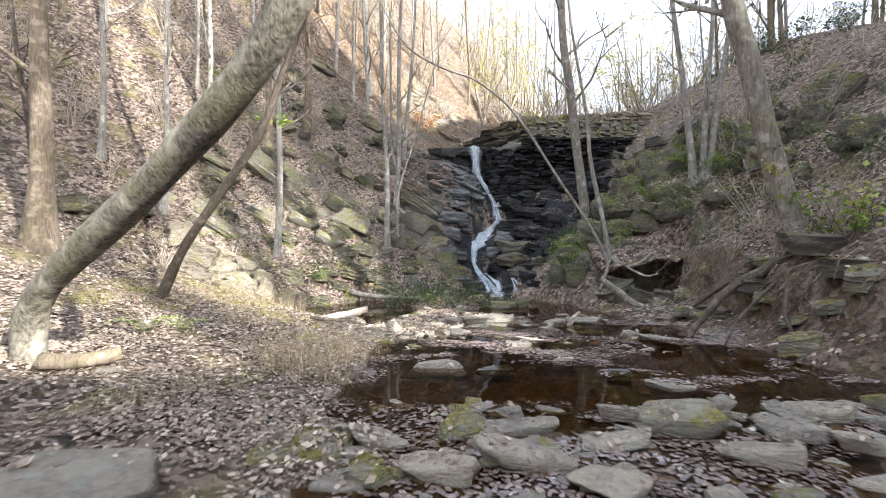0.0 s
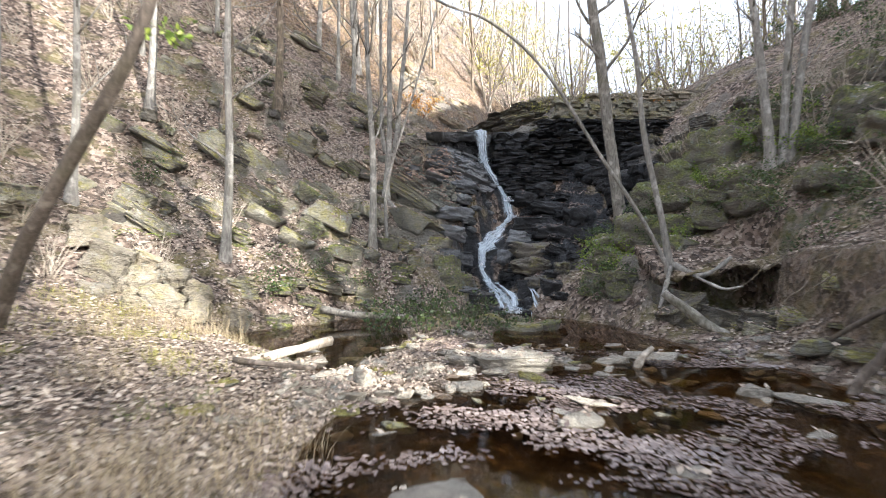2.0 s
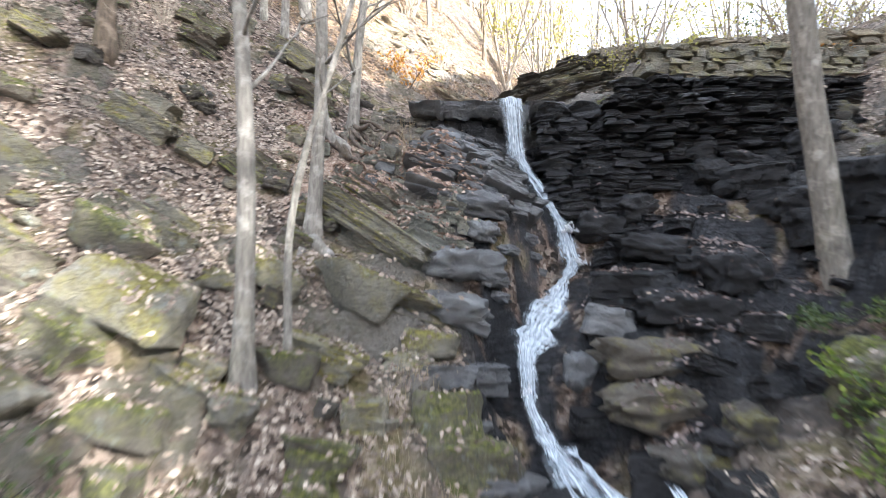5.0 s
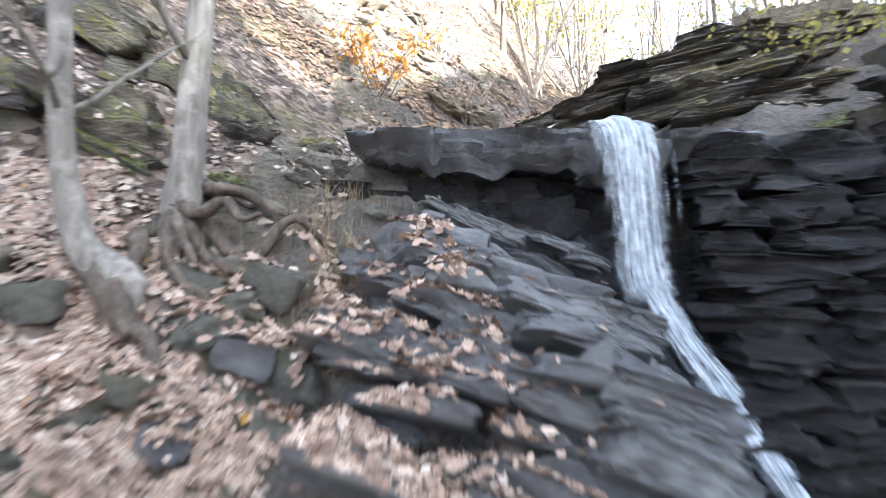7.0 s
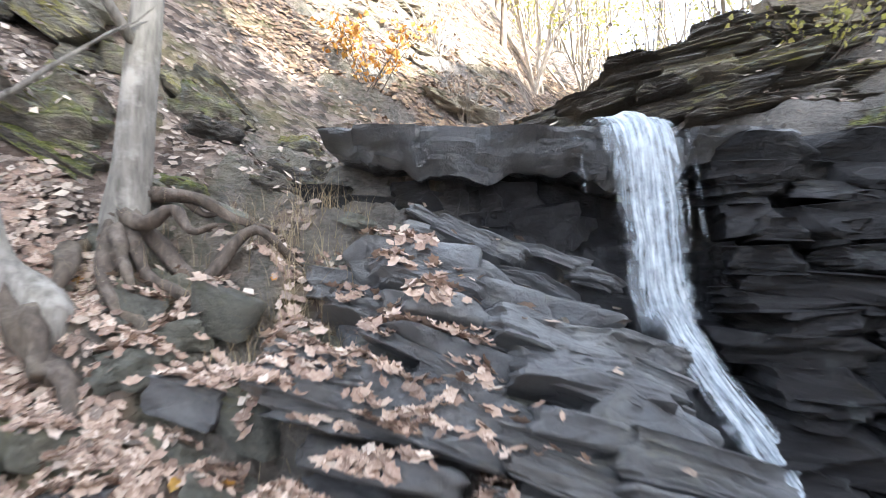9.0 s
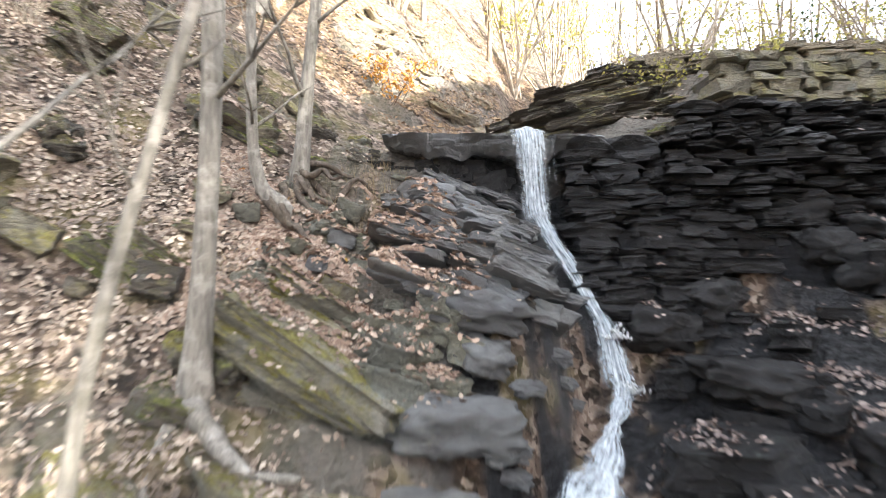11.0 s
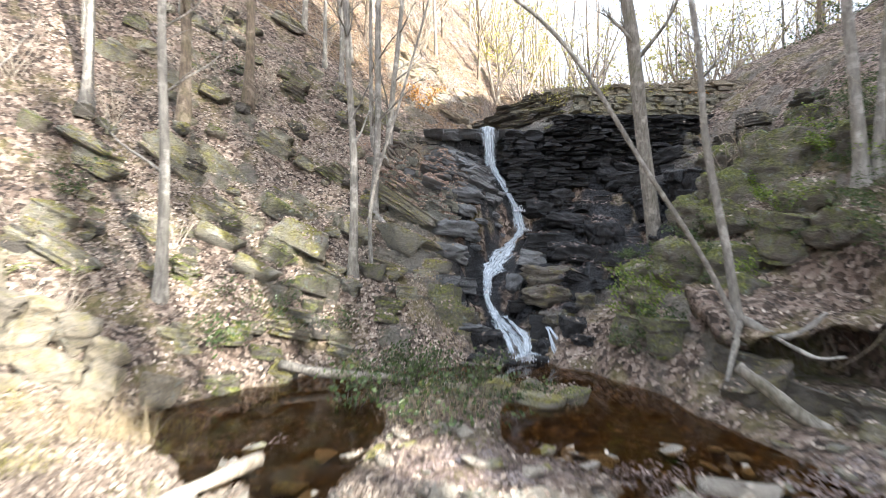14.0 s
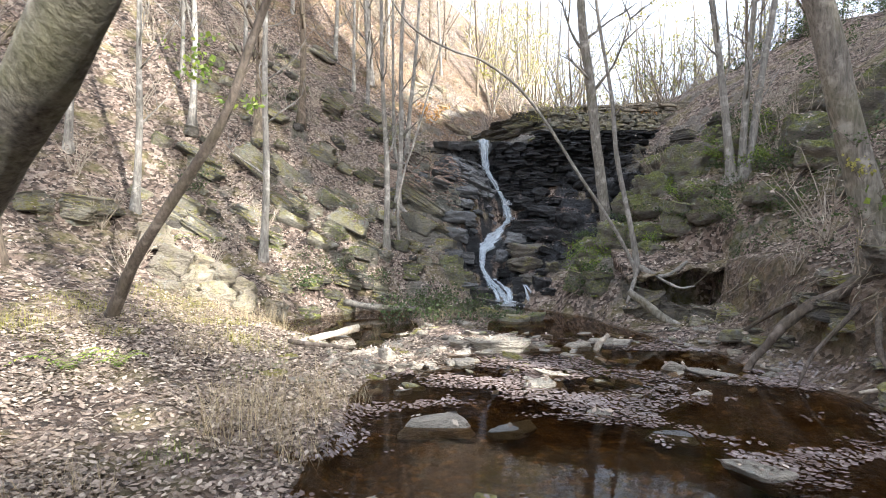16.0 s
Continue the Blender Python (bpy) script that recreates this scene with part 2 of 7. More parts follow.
def make_falling_water(name, low, high):
    """White, streaked falling water; the UVs run down the stream."""
    m, nt, bsdf = material(name, 0.35)
    uv = nt.nodes.new("ShaderNodeUVMap")
    mp = nt.nodes.new("ShaderNodeMapping")
    mp.inputs["Scale"].default_value = (9, 0.9, 1)
    link(nt, uv.outputs[0], mp.inputs[0])
    streak = noise_node(nt, mp.outputs[0], 2.0, 6, 0.65)
    mp2 = nt.nodes.new("ShaderNodeMapping")
    mp2.inputs["Scale"].default_value = (3, 3, 1)
    link(nt, uv.outputs[0], mp2.inputs[0])
    foam = noise_node(nt, mp2.outputs[0], 3.0, 6, 0.7)
    c = ramp(nt, streak, [(0.3, (0.26, 0.32, 0.38)), (0.7, (0.7, 0.76, 0.81))])
    link(nt, c, bsdf.inputs["Base Color"])
    bump(nt, bsdf, streak, 0.5, 0.03)
    clear = node(nt, "ShaderNodeBsdfTransparent")
    edge = attr(nt, "edge")
    cover = calc(nt, "ADD", calc(nt, "MULTIPLY", streak, 0.75), calc(nt, "MULTIPLY", foam, 0.75))
    cover = calc(nt, "SUBTRACT", cover, calc(nt, "MULTIPLY", edge, 0.62))
    ms = nt.nodes.new("ShaderNodeMixShader")
    link(nt, step_fac(nt, cover, low, high), ms.inputs[0])
    link(nt, clear.outputs[0], ms.inputs[1])
    link(nt, bsdf.outputs[0], ms.inputs[2])
    link(nt, ms.outputs[0], nt.nodes["Material Output"].inputs[0])
    return m


GROUND = make_ground()
ROCK_DRY = make_rock("grey_schist", 1.45, 0.66, 0.0, (0.95, 1.0, 0.99))
ROCK_PALE = make_rock("pale_creek_stone", 1.85, 0.06, 0.0, (0.97, 0.98, 0.97), 0.15)
ROCK_BANK = make_rock("sunlit_bank_rock", 1.5, 0.4, 0.0, (1.0, 0.97, 0.88), 0.25)
ROCK_MOSSY = make_rock("mossy_rock", 0.9, 0.8)
ROCK_WET = make_rock("wet_dark_rock", 0.75, 0.12, 0.8)
# the wet mix tinted to about a ninth, nearly black, with no film
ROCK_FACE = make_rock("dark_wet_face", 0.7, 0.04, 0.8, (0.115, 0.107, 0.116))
ROCK_DAMP = make_rock("damp_grey_rock", 1.75, 0.34, 0.35, (0.92, 1.0, 0.95))
ROCK_WALL = make_rock("dark_layered_rock", 0.62, 0.42, 0.3, (1, 0.95, 0.88))
BARK_GREY = make_bark("grey_smooth_bark", (0.125, 0.115, 0.1), (0.34, 0.315, 0.28), 0.18)
BARK_BROWN = make_bark("furrowed_brown_bark", (0.07, 0.052, 0.038), (0.23, 0.18, 0.13), 0.35)
BARK_MID = make_bark("grey_brown_bark", (0.085, 0.075, 0.062), (0.31, 0.28, 0.235), 0.3)
BARK_LICHEN = make_bark("lichen_mottled_bark", (0.03, 0.025, 0.018), (0.27, 0.245, 0.19), 0.6, 0.6)
BARK_DARK = make_bark("dark_thin_bark", (0.045, 0.035, 0.028), (0.14, 0.11, 0.085), 0.15)
DEADWOOD = make_bark("weathered_deadwood", (0.20, 0.16, 0.12), (0.46, 0.40, 0.32), 0.0)
LITTER = make_leaves("fallen_leaves", [(0.0, (0.035, 0.022, 0.017)), (0.28, (0.135, 0.093, 0.068)), (0.58, (0.29, 0.218, 0.165)), (0.86, (0.47, 0.382, 0.3)), (1.0, (0.67, 0.575, 0.465))], 0.65, 0.12)
DRY_LEAVES = make_leaves("pale_dry_leaves", [(0.0, (0.1, 0.055, 0.035)), (0.3, (0.24, 0.145, 0.1)), (0.6, (0.39, 0.27, 0.195)), (0.85, (0.53, 0.4, 0.31)), (1.0, (0.68, 0.57, 0.47))], 0.65, 0.12)
GREEN = make_leaves("green_leaves", [(0.0, (0.06, 0.12, 0.02)), (0.5, (0.18, 0.28, 0.045)), (1.0, (0.42, 0.48, 0.09))], 0.45, 0.4)
YELLOW = make_leaves("yellow_green_leaves", [(0.0, (0.28, 0.29, 0.06)), (0.5, (0.48, 0.46, 0.12)), (1.0, (0.62, 0.55, 0.2))], 0.5, 0.5)
ORANGE = make_leaves("orange_leaves", [(0.0, (0.35, 0.12, 0.02)), (0.5, (0.55, 0.24, 0.04)), (1.0, (0.62, 0.4, 0.1))], 0.5, 0.4)
IVY = make_leaves("dark_evergreen_leaves", [(0.0, (0.025, 0.05, 0.015)), (0.5, (0.06, 0.10, 0.03)), (1.0, (0.13, 0.17, 0.05))], 0.4, 0.25)
DRY_GRASS = make_leaves("dry_grass", [(0.0, (0.25, 0.19, 0.11)), (0.5, (0.42, 0.33, 0.2)), (1.0, (0.6, 0.5, 0.33))], 0.7, 0.3)
RUST_LEAVES = make_leaves("rust_brown_leaves", [(0.0, (0.07, 0.04, 0.022)), (0.35, (0.17, 0.1, 0.055)), (0.7, (0.3, 0.2, 0.115)), (1.0, (0.46, 0.33, 0.2))], 0.65, 0.12)
WET_LEAVES = make_leaves("wet_leaves", [(0.0, (0.05, 0.034, 0.03)), (0.4, (0.13, 0.092, 0.08)), (0.75, (0.22, 0.165, 0.145)), (1.0, (0.36, 0.29, 0.255))], 0.25, 0.05)
WATER = make_water()
FOAM = make_leaves("white_spray", [(0.0, (0.7, 0.74, 0.78)), (0.5, (0.82, 0.84, 0.86)), (1.0, (0.9, 0.9, 0.9))], 0.3, 0.3)
FALL = make_falling_water("falling_water", 0.42, 0.92)
BROKEN = make_falling_water("broken_white_water", 0.4, 0.85)

# ---- the shape of the ravine: cross-sections from the left hill to the right hill ----
# Unseen right ridge (x 16 and up, low y): raised and notched to shape sunlight
SECTIONS = (
    (-60, "-90:40 -40:18 -20:8 -8:2 -4:.5 -1:-.2 5:-.2 7:.8 12:4 25:16 32:26 60:32 90:36"),
    (-34, "-90:40 -40:18 -20:8 -8:2 -4:.5 -1:-.2 5:-.2 7:.8 12:5 25:20 32:30 60:34 90:38"),
    (-29, "-90:40 -40:18 -20:8 -8:2 -4:.5 -1:-.2 5:-.2 7:.8 12:5 25:15 32:20 60:24 90:26"),
    (-9, "-90:40 -40:18 -20:8 -8:2 -4:.5 -1:-.2 5:-.2 7:.8 12:5 25:14.2 32:18.8 60:24 90:26"),
    (-5, "-90:40 -40:18 -20:8 -8:2 -4:.5 -1:-.2 5:-.2 7:.8 12:5.6 16:9.2 19:11.6 22:17.6 25:22 32:31 45:35 90:40"),
    (0, "-90:42 -40:20 -20:8.5 -12:3.2 -8:1.2 -5:.4 -2.5:.12 -1.6:-.05 -1:-.2 4.5:-.2 5.2:.2 6.4:1.4 8:2.6 12:6.2 16:10.5 25:22 32:31 45:35 90:40"),
    (3.6, "-90:42 -40:21 -20:8.5 -12:3.2 -8:1.1 -5:.35 -2.5:.12 -1.6:.03 -.9:-.01 2.6:-.01 3.4:-.1 4.5:-.08 5.4:.2 6.2:1.5 8:2.6 12:6.2 16:10.5 25:22 32:31 45:35 90:40"),
    (5.2, "-90:43 -40:21.5 -20:8.5 -12:3.1 -8:1.05 -5:.38 -2.7:.13 -1.4:.04 -.85:-.03 4.2:-.03 5.2:.0 5.7:.4 6.2:1.5 8:2.6 12:6.2 16:10.5 25:22 32:31 45:35 90:40"),
    (6, "-90:44 -40:22 -20:8.5 -12:3 -8:1 -5:.4 -3:.14 -1.2:.05 -.8:-.2 4:-.22 5.1:-.15 5.6:.5 6.2:1.5 8:2.6 12:6.2 16:10.5 25:22 32:31 45:35 90:40"),
    (10, "-90:46 -40:23 -20:9 -12:3.2 -8:1.2 -5.4:.65 -3:.3 -1.8:.1 -1.3:.03 -.3:.02 .1:.02 .6:-.05 2:-.05 2.8:-.09 4.4:-.13 5:.1 5.55:.4 5.75:1.35 6.7:1.85 9:3.6 13:7.2 16:10 25:20 32:29 60:34 90:38"),
    (11.8, "-90:46 -40:23.5 -20:9.5 -12:3.4 -8:1.4 -5.4:.6 -3.4:.2 -2.7:.04 -2.2:-.1 -1.2:-.1 -.8:.03 .3:.08 1.5:.08 2.1:.0 3.2:-.12 4.2:-.06 5.5:.28 5.95:.5 6.1:1.6 6.8:1.9 9:3.8 13:7.4 16:10 25:19 32:27 60:32 90:36"),
    (13.5, "-90:47 -40:24 -20:10.5 -12:4 -8:1.8 -6:.85 -4.6:.45 -4:-.15 -2:-.2 -1:-.2 -.55:.1 .1:.22 .7:.14 1.15:-.2 3.4:-.2 4.3:.1 5.5:.3 5.95:.45 6.1:1.6 6.8:1.9 9:4 14:8 17:10.5 25:18 32:25 60:30 90:34"),
    (14.9, "-90:48 -40:25 -20:11.7 -12:5.2 -8:2.5 -5.6:1.3 -4.6:.8 -3.6:.1 -3:-.2 -1.4:-.2 -.8:.08 .6:.14 2.2:.1 2.8:-.2 3.4:-.2 3.9:.4 4.6:.9 5.6:1.3 6.4:2 7.4:2.9 10:4.9 15:9 18:11 25:16 60:27 90:32"),
    (16, "-90:48 -40:26 -20:12.5 -12:6 -8:3 -5:1.65 -4:1.2 -3:.5 -2.3:-.05 0:-.2 3:-.2 3.6:.6 4.5:1.4 6.2:2.3 7.8:3.5 10:5.5 15:9 18:11 25:15 60:26 90:30"),
    (18, "-90:49 -40:28 -20:14 -12:7.3 -8:4.3 -5.3:2.9 -3:2.5 -2:1.95 -.4:1.1 .4:.3 1:-.1 2:-.1 2.6:.5 4.2:1.3 6:3 8:4.3 10:6 15:9.2 18:10.5 25:13 60:25 90:28"),
    (20, "-90:50 -40:30 -20:16 -12:9.2 -8:6.5 -5.9:5.3 -3.6:3.6 -1.8:3.15 -.7:2.5 .5:1.9 1.1:1.6 1.7:1.6 2.6:2 4:2.3 5.2:2.6 6.2:3.8 8.2:4.9 11:7.4 16:10 20:11 25:12.5 60:25 90:28"),
    (22, "-90:52 -40:32 -20:18 -12:11 -8:8.6 -5.6:7 -3.8:5.4 -2:4.6 -.6:4.4 .3:4.6 1.1:4.52 1.45:4.35 1.8:3.6 2.2:2.9 3:3 4:3.5 4.6:4 6:4.5 8:5.3 11:7.8 16:10.6 20:11.5 25:12.5 60:25 90:28"),
    (23.2, "-90:53 -40:33 -20:19 -12:12 -8:9.6 -5.6:8.1 -3.5:6.4 -2:5.6 -1:5.5 .6:5.42 1.2:5.22 1.5:4.9 1.8:4.4 2.4:4.0 3.4:4.1 4.2:4.8 5.5:5.6 8:6.2 11:8.2 16:11.2 20:11.8 25:12.5 60:25 90:28"),
    (23.8, "-90:54 -40:34 -20:19.5 -12:12.4 -8:10 -5.6:8.6 -3:6.8 -1.6:6.15 -.8:5.95 2:5.95 3:6.15 4:6.3 5:6.5 8:6.9 10:7.6 11:8.6 16:11.3 20:12 25:12.5 60:25 90:28"),
    (24.8, "-90:55 -40:35 -20:20.5 -12:13.4 -8:10.8 -5.6:9.3 -3:7.5 -1.6:6.4 -.8:6.1 1.8:6.05 2.6:6.4 3.4:6.9 5:7.7 8:7.9 10:8.1 11:8.7 16:11.4 20:12 25:12.5 60:25 90:28"),
    (27, "-90:57 -40:37 -25:25 -12:15.6 -6:11.2 -3:8.8 -1.35:7.5 .5:6.6 2:6.5 3:7.2 3.6:7.9 6:8.3 10:8.5 16:11.6 25:13.5 60:25 90:28"),
    (31, "-90:60 -40:41 -25:29 -12:19.5 -6:15 -2:11.8 .5:9.9 1.7:8.9 2.6:7.2 4:7 6:7.6 10:8.4 16:10.6 25:12 60:22 90:26"),
    (42, "-90:68 -40:50 -25:38 -12:28 -4:22 1:18 4:15 8:11.5 12:9.2 20:9 30:10 60:16 90:20"),
    (70, "-90:84 -40:66 -12:44 0:34 8:27 14:19 20:12 40:8 90:12"),
    (140, "-90:96 -40:72 0:36 20:16 40:5 90:4"),
)
SECTION_Y = np.array([s[0] for s in SECTIONS], float)
SECTION_XZ = [np.array([[float(v) for v in p.split(":")] for p in s[1].split()]) for s in SECTIONS]

# the stream's course down the rock: x, y, z, half width
COURSE = np.array([(1.37, 23.4, 6.12, .25), (1.54, 22.95, 4.8, .2), (1.9, 22.55, 4.08, .13), (2.23, 22.18, 3.45, .13), (2.32, 21.9, 2.75, .24), (1.9, 21.1, 2.3, .2), (1.5, 20.5, 1.9, .26),
                   (1.18, 19.85, 1.5, .3), (1.12, 19.35, 1.0, .13), (1.35, 18.95, .6, .2), (1.62, 18.1, .3, .24), (1.85, 17.35, .0, .3)])


def sections_at(x, y):
    x, y = np.atleast_1d(np.asarray(x, float)), np.atleast_1d(np.asarray(y, float))
    k = np.clip(np.searchsorted(SECTION_Y, y) - 1, 0, len(SECTION_Y) - 2)
    f = np.clip((y - SECTION_Y[k]) / (SECTION_Y[k + 1] - SECTION_Y[k]), 0, 1)
    table = np.array([np.interp(x, s[:, 0], s[:, 1]) for s in SECTION_XZ])
    n = np.arange(len(x))
    return table[k, n] * (1 - f) + table[k + 1, n] * f


def near_course(x, y):
    best, level = np.full(np.shape(x), 1e9), np.zeros(np.shape(x))
    for a, b in zip(COURSE[1:-1], COURSE[2:]):
        d = b[:2] - a[:2]
        s = np.clip(((x - a[0]) * d[0] + (y - a[1]) * d[1]) / (d @ d), 0, 1)
        dist = np.hypot(x - a[0] - s * d[0], y - a[1] - s * d[1])
        z = a[2] + s * (b[2] - a[2])
        level = np.where(dist < best, z, level)
        best = np.minimum(best, dist)
    return best, level


def masks(x, y, z):
    """How much of the ground is bare rock, wet, mossy and stream bed."""
    n = fbm(x * 0.9, y * 0.9, 4, 11)
    n2 = fbm(x * 2.2, y * 2.2, 3, 17)
    cliff = smooth(-2.2, -0.4, x + 0.9 * n) * smooth(9.5, 6.5, x + n) * smooth(17.2, 18.6, y + 0.5 * n) * smooth(25.5, 24.4, y + 0.2 * n)
    bare_back = smooth(25.5, 27, y) * smooth(33, 30, y) * smooth(-4, -2, x + n) * smooth(3, 2, x)
    slope_rock = smooth(0.25, 0.5, n2 + 0.3 * n) * smooth(-9, -6, x) * smooth(14.5, 16, y) * smooth(26, 24, y) * smooth(1, -1, x)
    right_rock = smooth(0.0, 0.25, n2) * smooth(3.4, 4.2, x) * smooth(13, 10, x) * smooth(12, 14, y)
    rock = np.clip(np.maximum.reduce([cliff * smooth(-0.45, -0.1, n2), 0.75 * bare_back * smooth(-0.05, 0.2, n2), 0.9 * slope_rock, 0.8 * right_rock]), 0, 1)
    wet = smooth(-0.6, 0.6, x + 0.5 * n) * smooth(7.6, 5.8, x + 0.6 * n) * smooth(17.6, 18.6, y) * smooth(24.0, 23.6, y)
    moss = np.clip(smooth(3.8, 5.5, x) * smooth(20.5, 18, y) + 0.45 * smooth(0, -2, x), 0, 1)
    bed = smooth(0.05, -0.03, z) * smooth(-30, -5, y + 20)
    bank = smooth(4.9, 5.3, x) * smooth(6.5, 6.0, x) * smooth(4.5, 6, y) * smooth(14.6, 13.6, y)
    bed, rock = np.maximum(bed, 0.45 * bank), rock * (1 - bank)
    return rock, wet, moss, bed


def ground_z(x, y):
    x, y = np.atleast_1d(np.asarray(x, float)), np.atleast_1d(np.asarray(y, float))
    wx = x + 0.18 * fbm(x * 0.8, y * 0.8, 3, 31)
    wy = y + 0.18 * fbm(x * 0.8, y * 0.8, 3, 37)
    near = smooth(45, 30, y) * smooth(24, 14, np.abs(x))
    wx, wy = x + (wx - x) * near, y + (wy - y) * near
    z = sections_at(wx, wy)
    rock, wet, moss, bed = masks(x, y, z)
    # layered steps in the bare rock, the beds falling to the right
    for h, tilt, amount, seed in ((0.5, 0.28, 0.8, 3), (0.17, 0.24, 0.8, 5), (0.07, 0.3, 0.8, 9)):
        s = (z + tilt * x * smooth(3, -1, x) + 0.25 * h * fbm(x * 1.3, y * 1.3, 3, seed)) / h
        f = s - np.floor(s)
        z = z + h * amount * rock * (smooth(0.35, 0.75, f) - f)
    z = z + 0.07 * rock * fbm(x * 2.6 + 4 * y, y * 6 - z, 3, 43)
    slope = rock * smooth(20.6, 21.3, y) * smooth(23.6, 23.3, y) * smooth(2.2, 1.5, x) * smooth(-1.4, -.5, x)
    for h, tilt, amount, seed in ((0.19, 0.45, 1.0, 63), (0.085, 0.5, 0.9, 64), (0.04, 0.42, 0.7, 65)):   # its beds dip towards the chute
        s = (z + tilt * x + 0.1 * y + 0.5 * h * fbm(x * 2.6, y * 3.4, 3, seed)) / h
        f = s - np.floor(s)
        z = z + h * amount * slope * (smooth(0.5, 0.8, f) - f)
    z = z + slope * 0.035 * fbm(x * 7 + 2.5 * z, y * 13 - x * 3, 4, 67)
    land = smooth(-0.1, 0.35, z)
    z = z + (0.16 + 0.12 * rock) * land * fbm(x * 0.7, y * 0.7, 4, 41) + 0.05 * (0.4 + land) * fbm(x * 3.1, y * 3.1, 3, 47)
    z = z + 0.05 * (1 - land) * fbm(x * 1.3, y * 1.3, 3, 53) * smooth(16, 12, y)
    far = smooth(30, 60, np.hypot(x, y - 15))
    z = z + 1.2 * far * fbm(x * 0.12, y * 0.12, 3, 59)
    hollow = smooth(4.6, 5.0, x) * smooth(6.9, 6.5, x) * smooth(13.0, 13.5, y) * smooth(15.0, 14.8, y)
    z = z - hollow * np.maximum(z - 0.4, 0)
    d, level = near_course(x, y)
    cut = smooth(0.8 - .38 * smooth(21.9, 22.4, y), 0.3 - .12 * smooth(21.9, 22.4, y), d) * smooth(23.7, 23.3, y) * smooth(0.0, 0.2, level)
    z = z * (1 - cut) + (level - 0.09 + 0.04 * fbm(x * 5, y * 5, 2, 61)) * cut
    return z


GRID = {}


def gz(x, y):
    """The height of the built ground, from its grid."""
    xs, ys, zs = GRID["x"], GRID["y"], GRID["z"]
    i, j = min(max(int(np.searchsorted(xs, x)) - 1, 0), len(xs) - 2), min(max(int(np.searchsorted(ys, y)) - 1, 0), len(ys) - 2)
    u, v = (x - xs[i]) / (xs[i + 1] - xs[i]), (y - ys[j]) / (ys[j + 1] - ys[j])
    return float((zs[j, i] * (1 - u) + zs[j, i + 1] * u) * (1 - v) + (zs[j + 1, i] * (1 - u) + zs[j + 1, i + 1] * u) * v)


def spread(lo, hi, step, reach_lo, reach_hi, grow=1.22):
    """Even steps from lo to hi, growing steps beyond."""
    mid = list(np.arange(lo, hi, step))
    s, v, right = step, mid[-1], []
    while v < reach_hi:
        s = min(s * grow, 8)
        v += s
        right.append(v)
    s, v, left = step, mid[0], []
    while v > reach_lo:
        s = min(s * grow, 8)
        v -= s
        left.append(v)
    return np.array(left[::-1] + mid + right)


def mesh_object(name, verts, faces, mat, parent=None, smooth_angle=None, label=""):
    me = bpy.data.meshes.new(name)
    me.from_pydata([tuple(v) for v in verts] if not isinstance(verts, list) else verts, [], faces)
    me.materials.append(mat)
    if smooth_angle is not None:
        me.polygons.foreach_set("use_smooth", [True] * len(me.polygons))
        if smooth_angle < 180:
            me.set_sharp_from_angle(angle=radians(smooth_angle))
    ob = new(name, me)
    ob.parent = parent
    return tagged(ob, label)


def part(name, bm, mat, parent, label=""):
    me = bpy.data.meshes.new(name)
    bm.to_mesh(me)
    bm.free()
    me.materials.append(mat)
    ob = new(name, me)
    ob.parent = parent
    return tagged(ob, label)


def empty(name, place=(0, 0, 0)):
    ob = new(name)
    ob.location = place
    ob.empty_display_size = 0.1
    return ob


# ---- ground ----
def build_ground():
    xs, ys = spread(-10.5, 11, 0.085, -220, 220), spread(2.5, 28, 0.085, -160, 320)
    xs = np.sort(np.r_[xs[(xs < -2.2) | (xs > 3.8)], np.arange(-2.2, 1.7, 0.027), np.arange(1.7, 3.8, 0.04)])   # finer about the fall
    ys = np.sort(np.r_[ys[(ys < 20.6) | (ys > 23.9)], np.arange(20.6, 21.5, 0.04), np.arange(21.5, 23.4, 0.027), np.arange(23.4, 23.9, 0.04)])
    X, Y = np.meshgrid(xs, ys)
    fx, fy = X.ravel(), Y.ravel()
    fz = ground_z(fx, fy)
    nx, ny = len(xs), len(ys)
    GRID.update(x=xs, y=ys, z=fz.reshape(ny, nx))
    i = np.arange(nx * ny).reshape(ny, nx)
    quads = np.stack([i[:-1, :-1], i[:-1, 1:], i[1:, 1:], i[1:, :-1]], -1).reshape(-1, 4)
    me = bpy.data.meshes.new("ground")
    me.vertices.add(nx * ny)
    me.vertices.foreach_set("co", np.stack([fx, fy, fz], 1).ravel())
    me.loops.add(quads.size)
    me.loops.foreach_set("vertex_index", quads.ravel())
    me.polygons.add(len(quads))
    me.polygons.foreach_set("loop_start", np.arange(0, quads.size, 4))
    me.update(calc_edges=True)
    me.polygons.foreach_set("use_smooth", [True] * len(quads))
    for name, values in zip(("rock", "wet", "moss", "bed"), masks(fx, fy, fz)):
        me.attributes.new(name, "FLOAT", "POINT").data.foreach_set("value", values.astype(np.float32))
    film = smooth(0.1, 0.9, fx) * smooth(1.9, 1.5, fx) * smooth(21, 21.8, fy) * smooth(23.7, 23.3, fy)
    me.attributes.new("film", "FLOAT", "POINT").data.foreach_set("value", film.astype(np.float32))
    me.materials.append(GROUND)
    return tagged(new("ground", me), "leaf-covered ravine ground with bare rock and creek bed", "ground", kind="structure")


build_ground()

water = mesh_object("water", [(-30, -60, 0), (30, -60, 0), (30, 18.9, 0), (-30, 18.9, 0)], [(0, 1, 2, 3)], WATER)
tagged(water, "shallow brown creek pool with a still surface", "water", kind="structure")


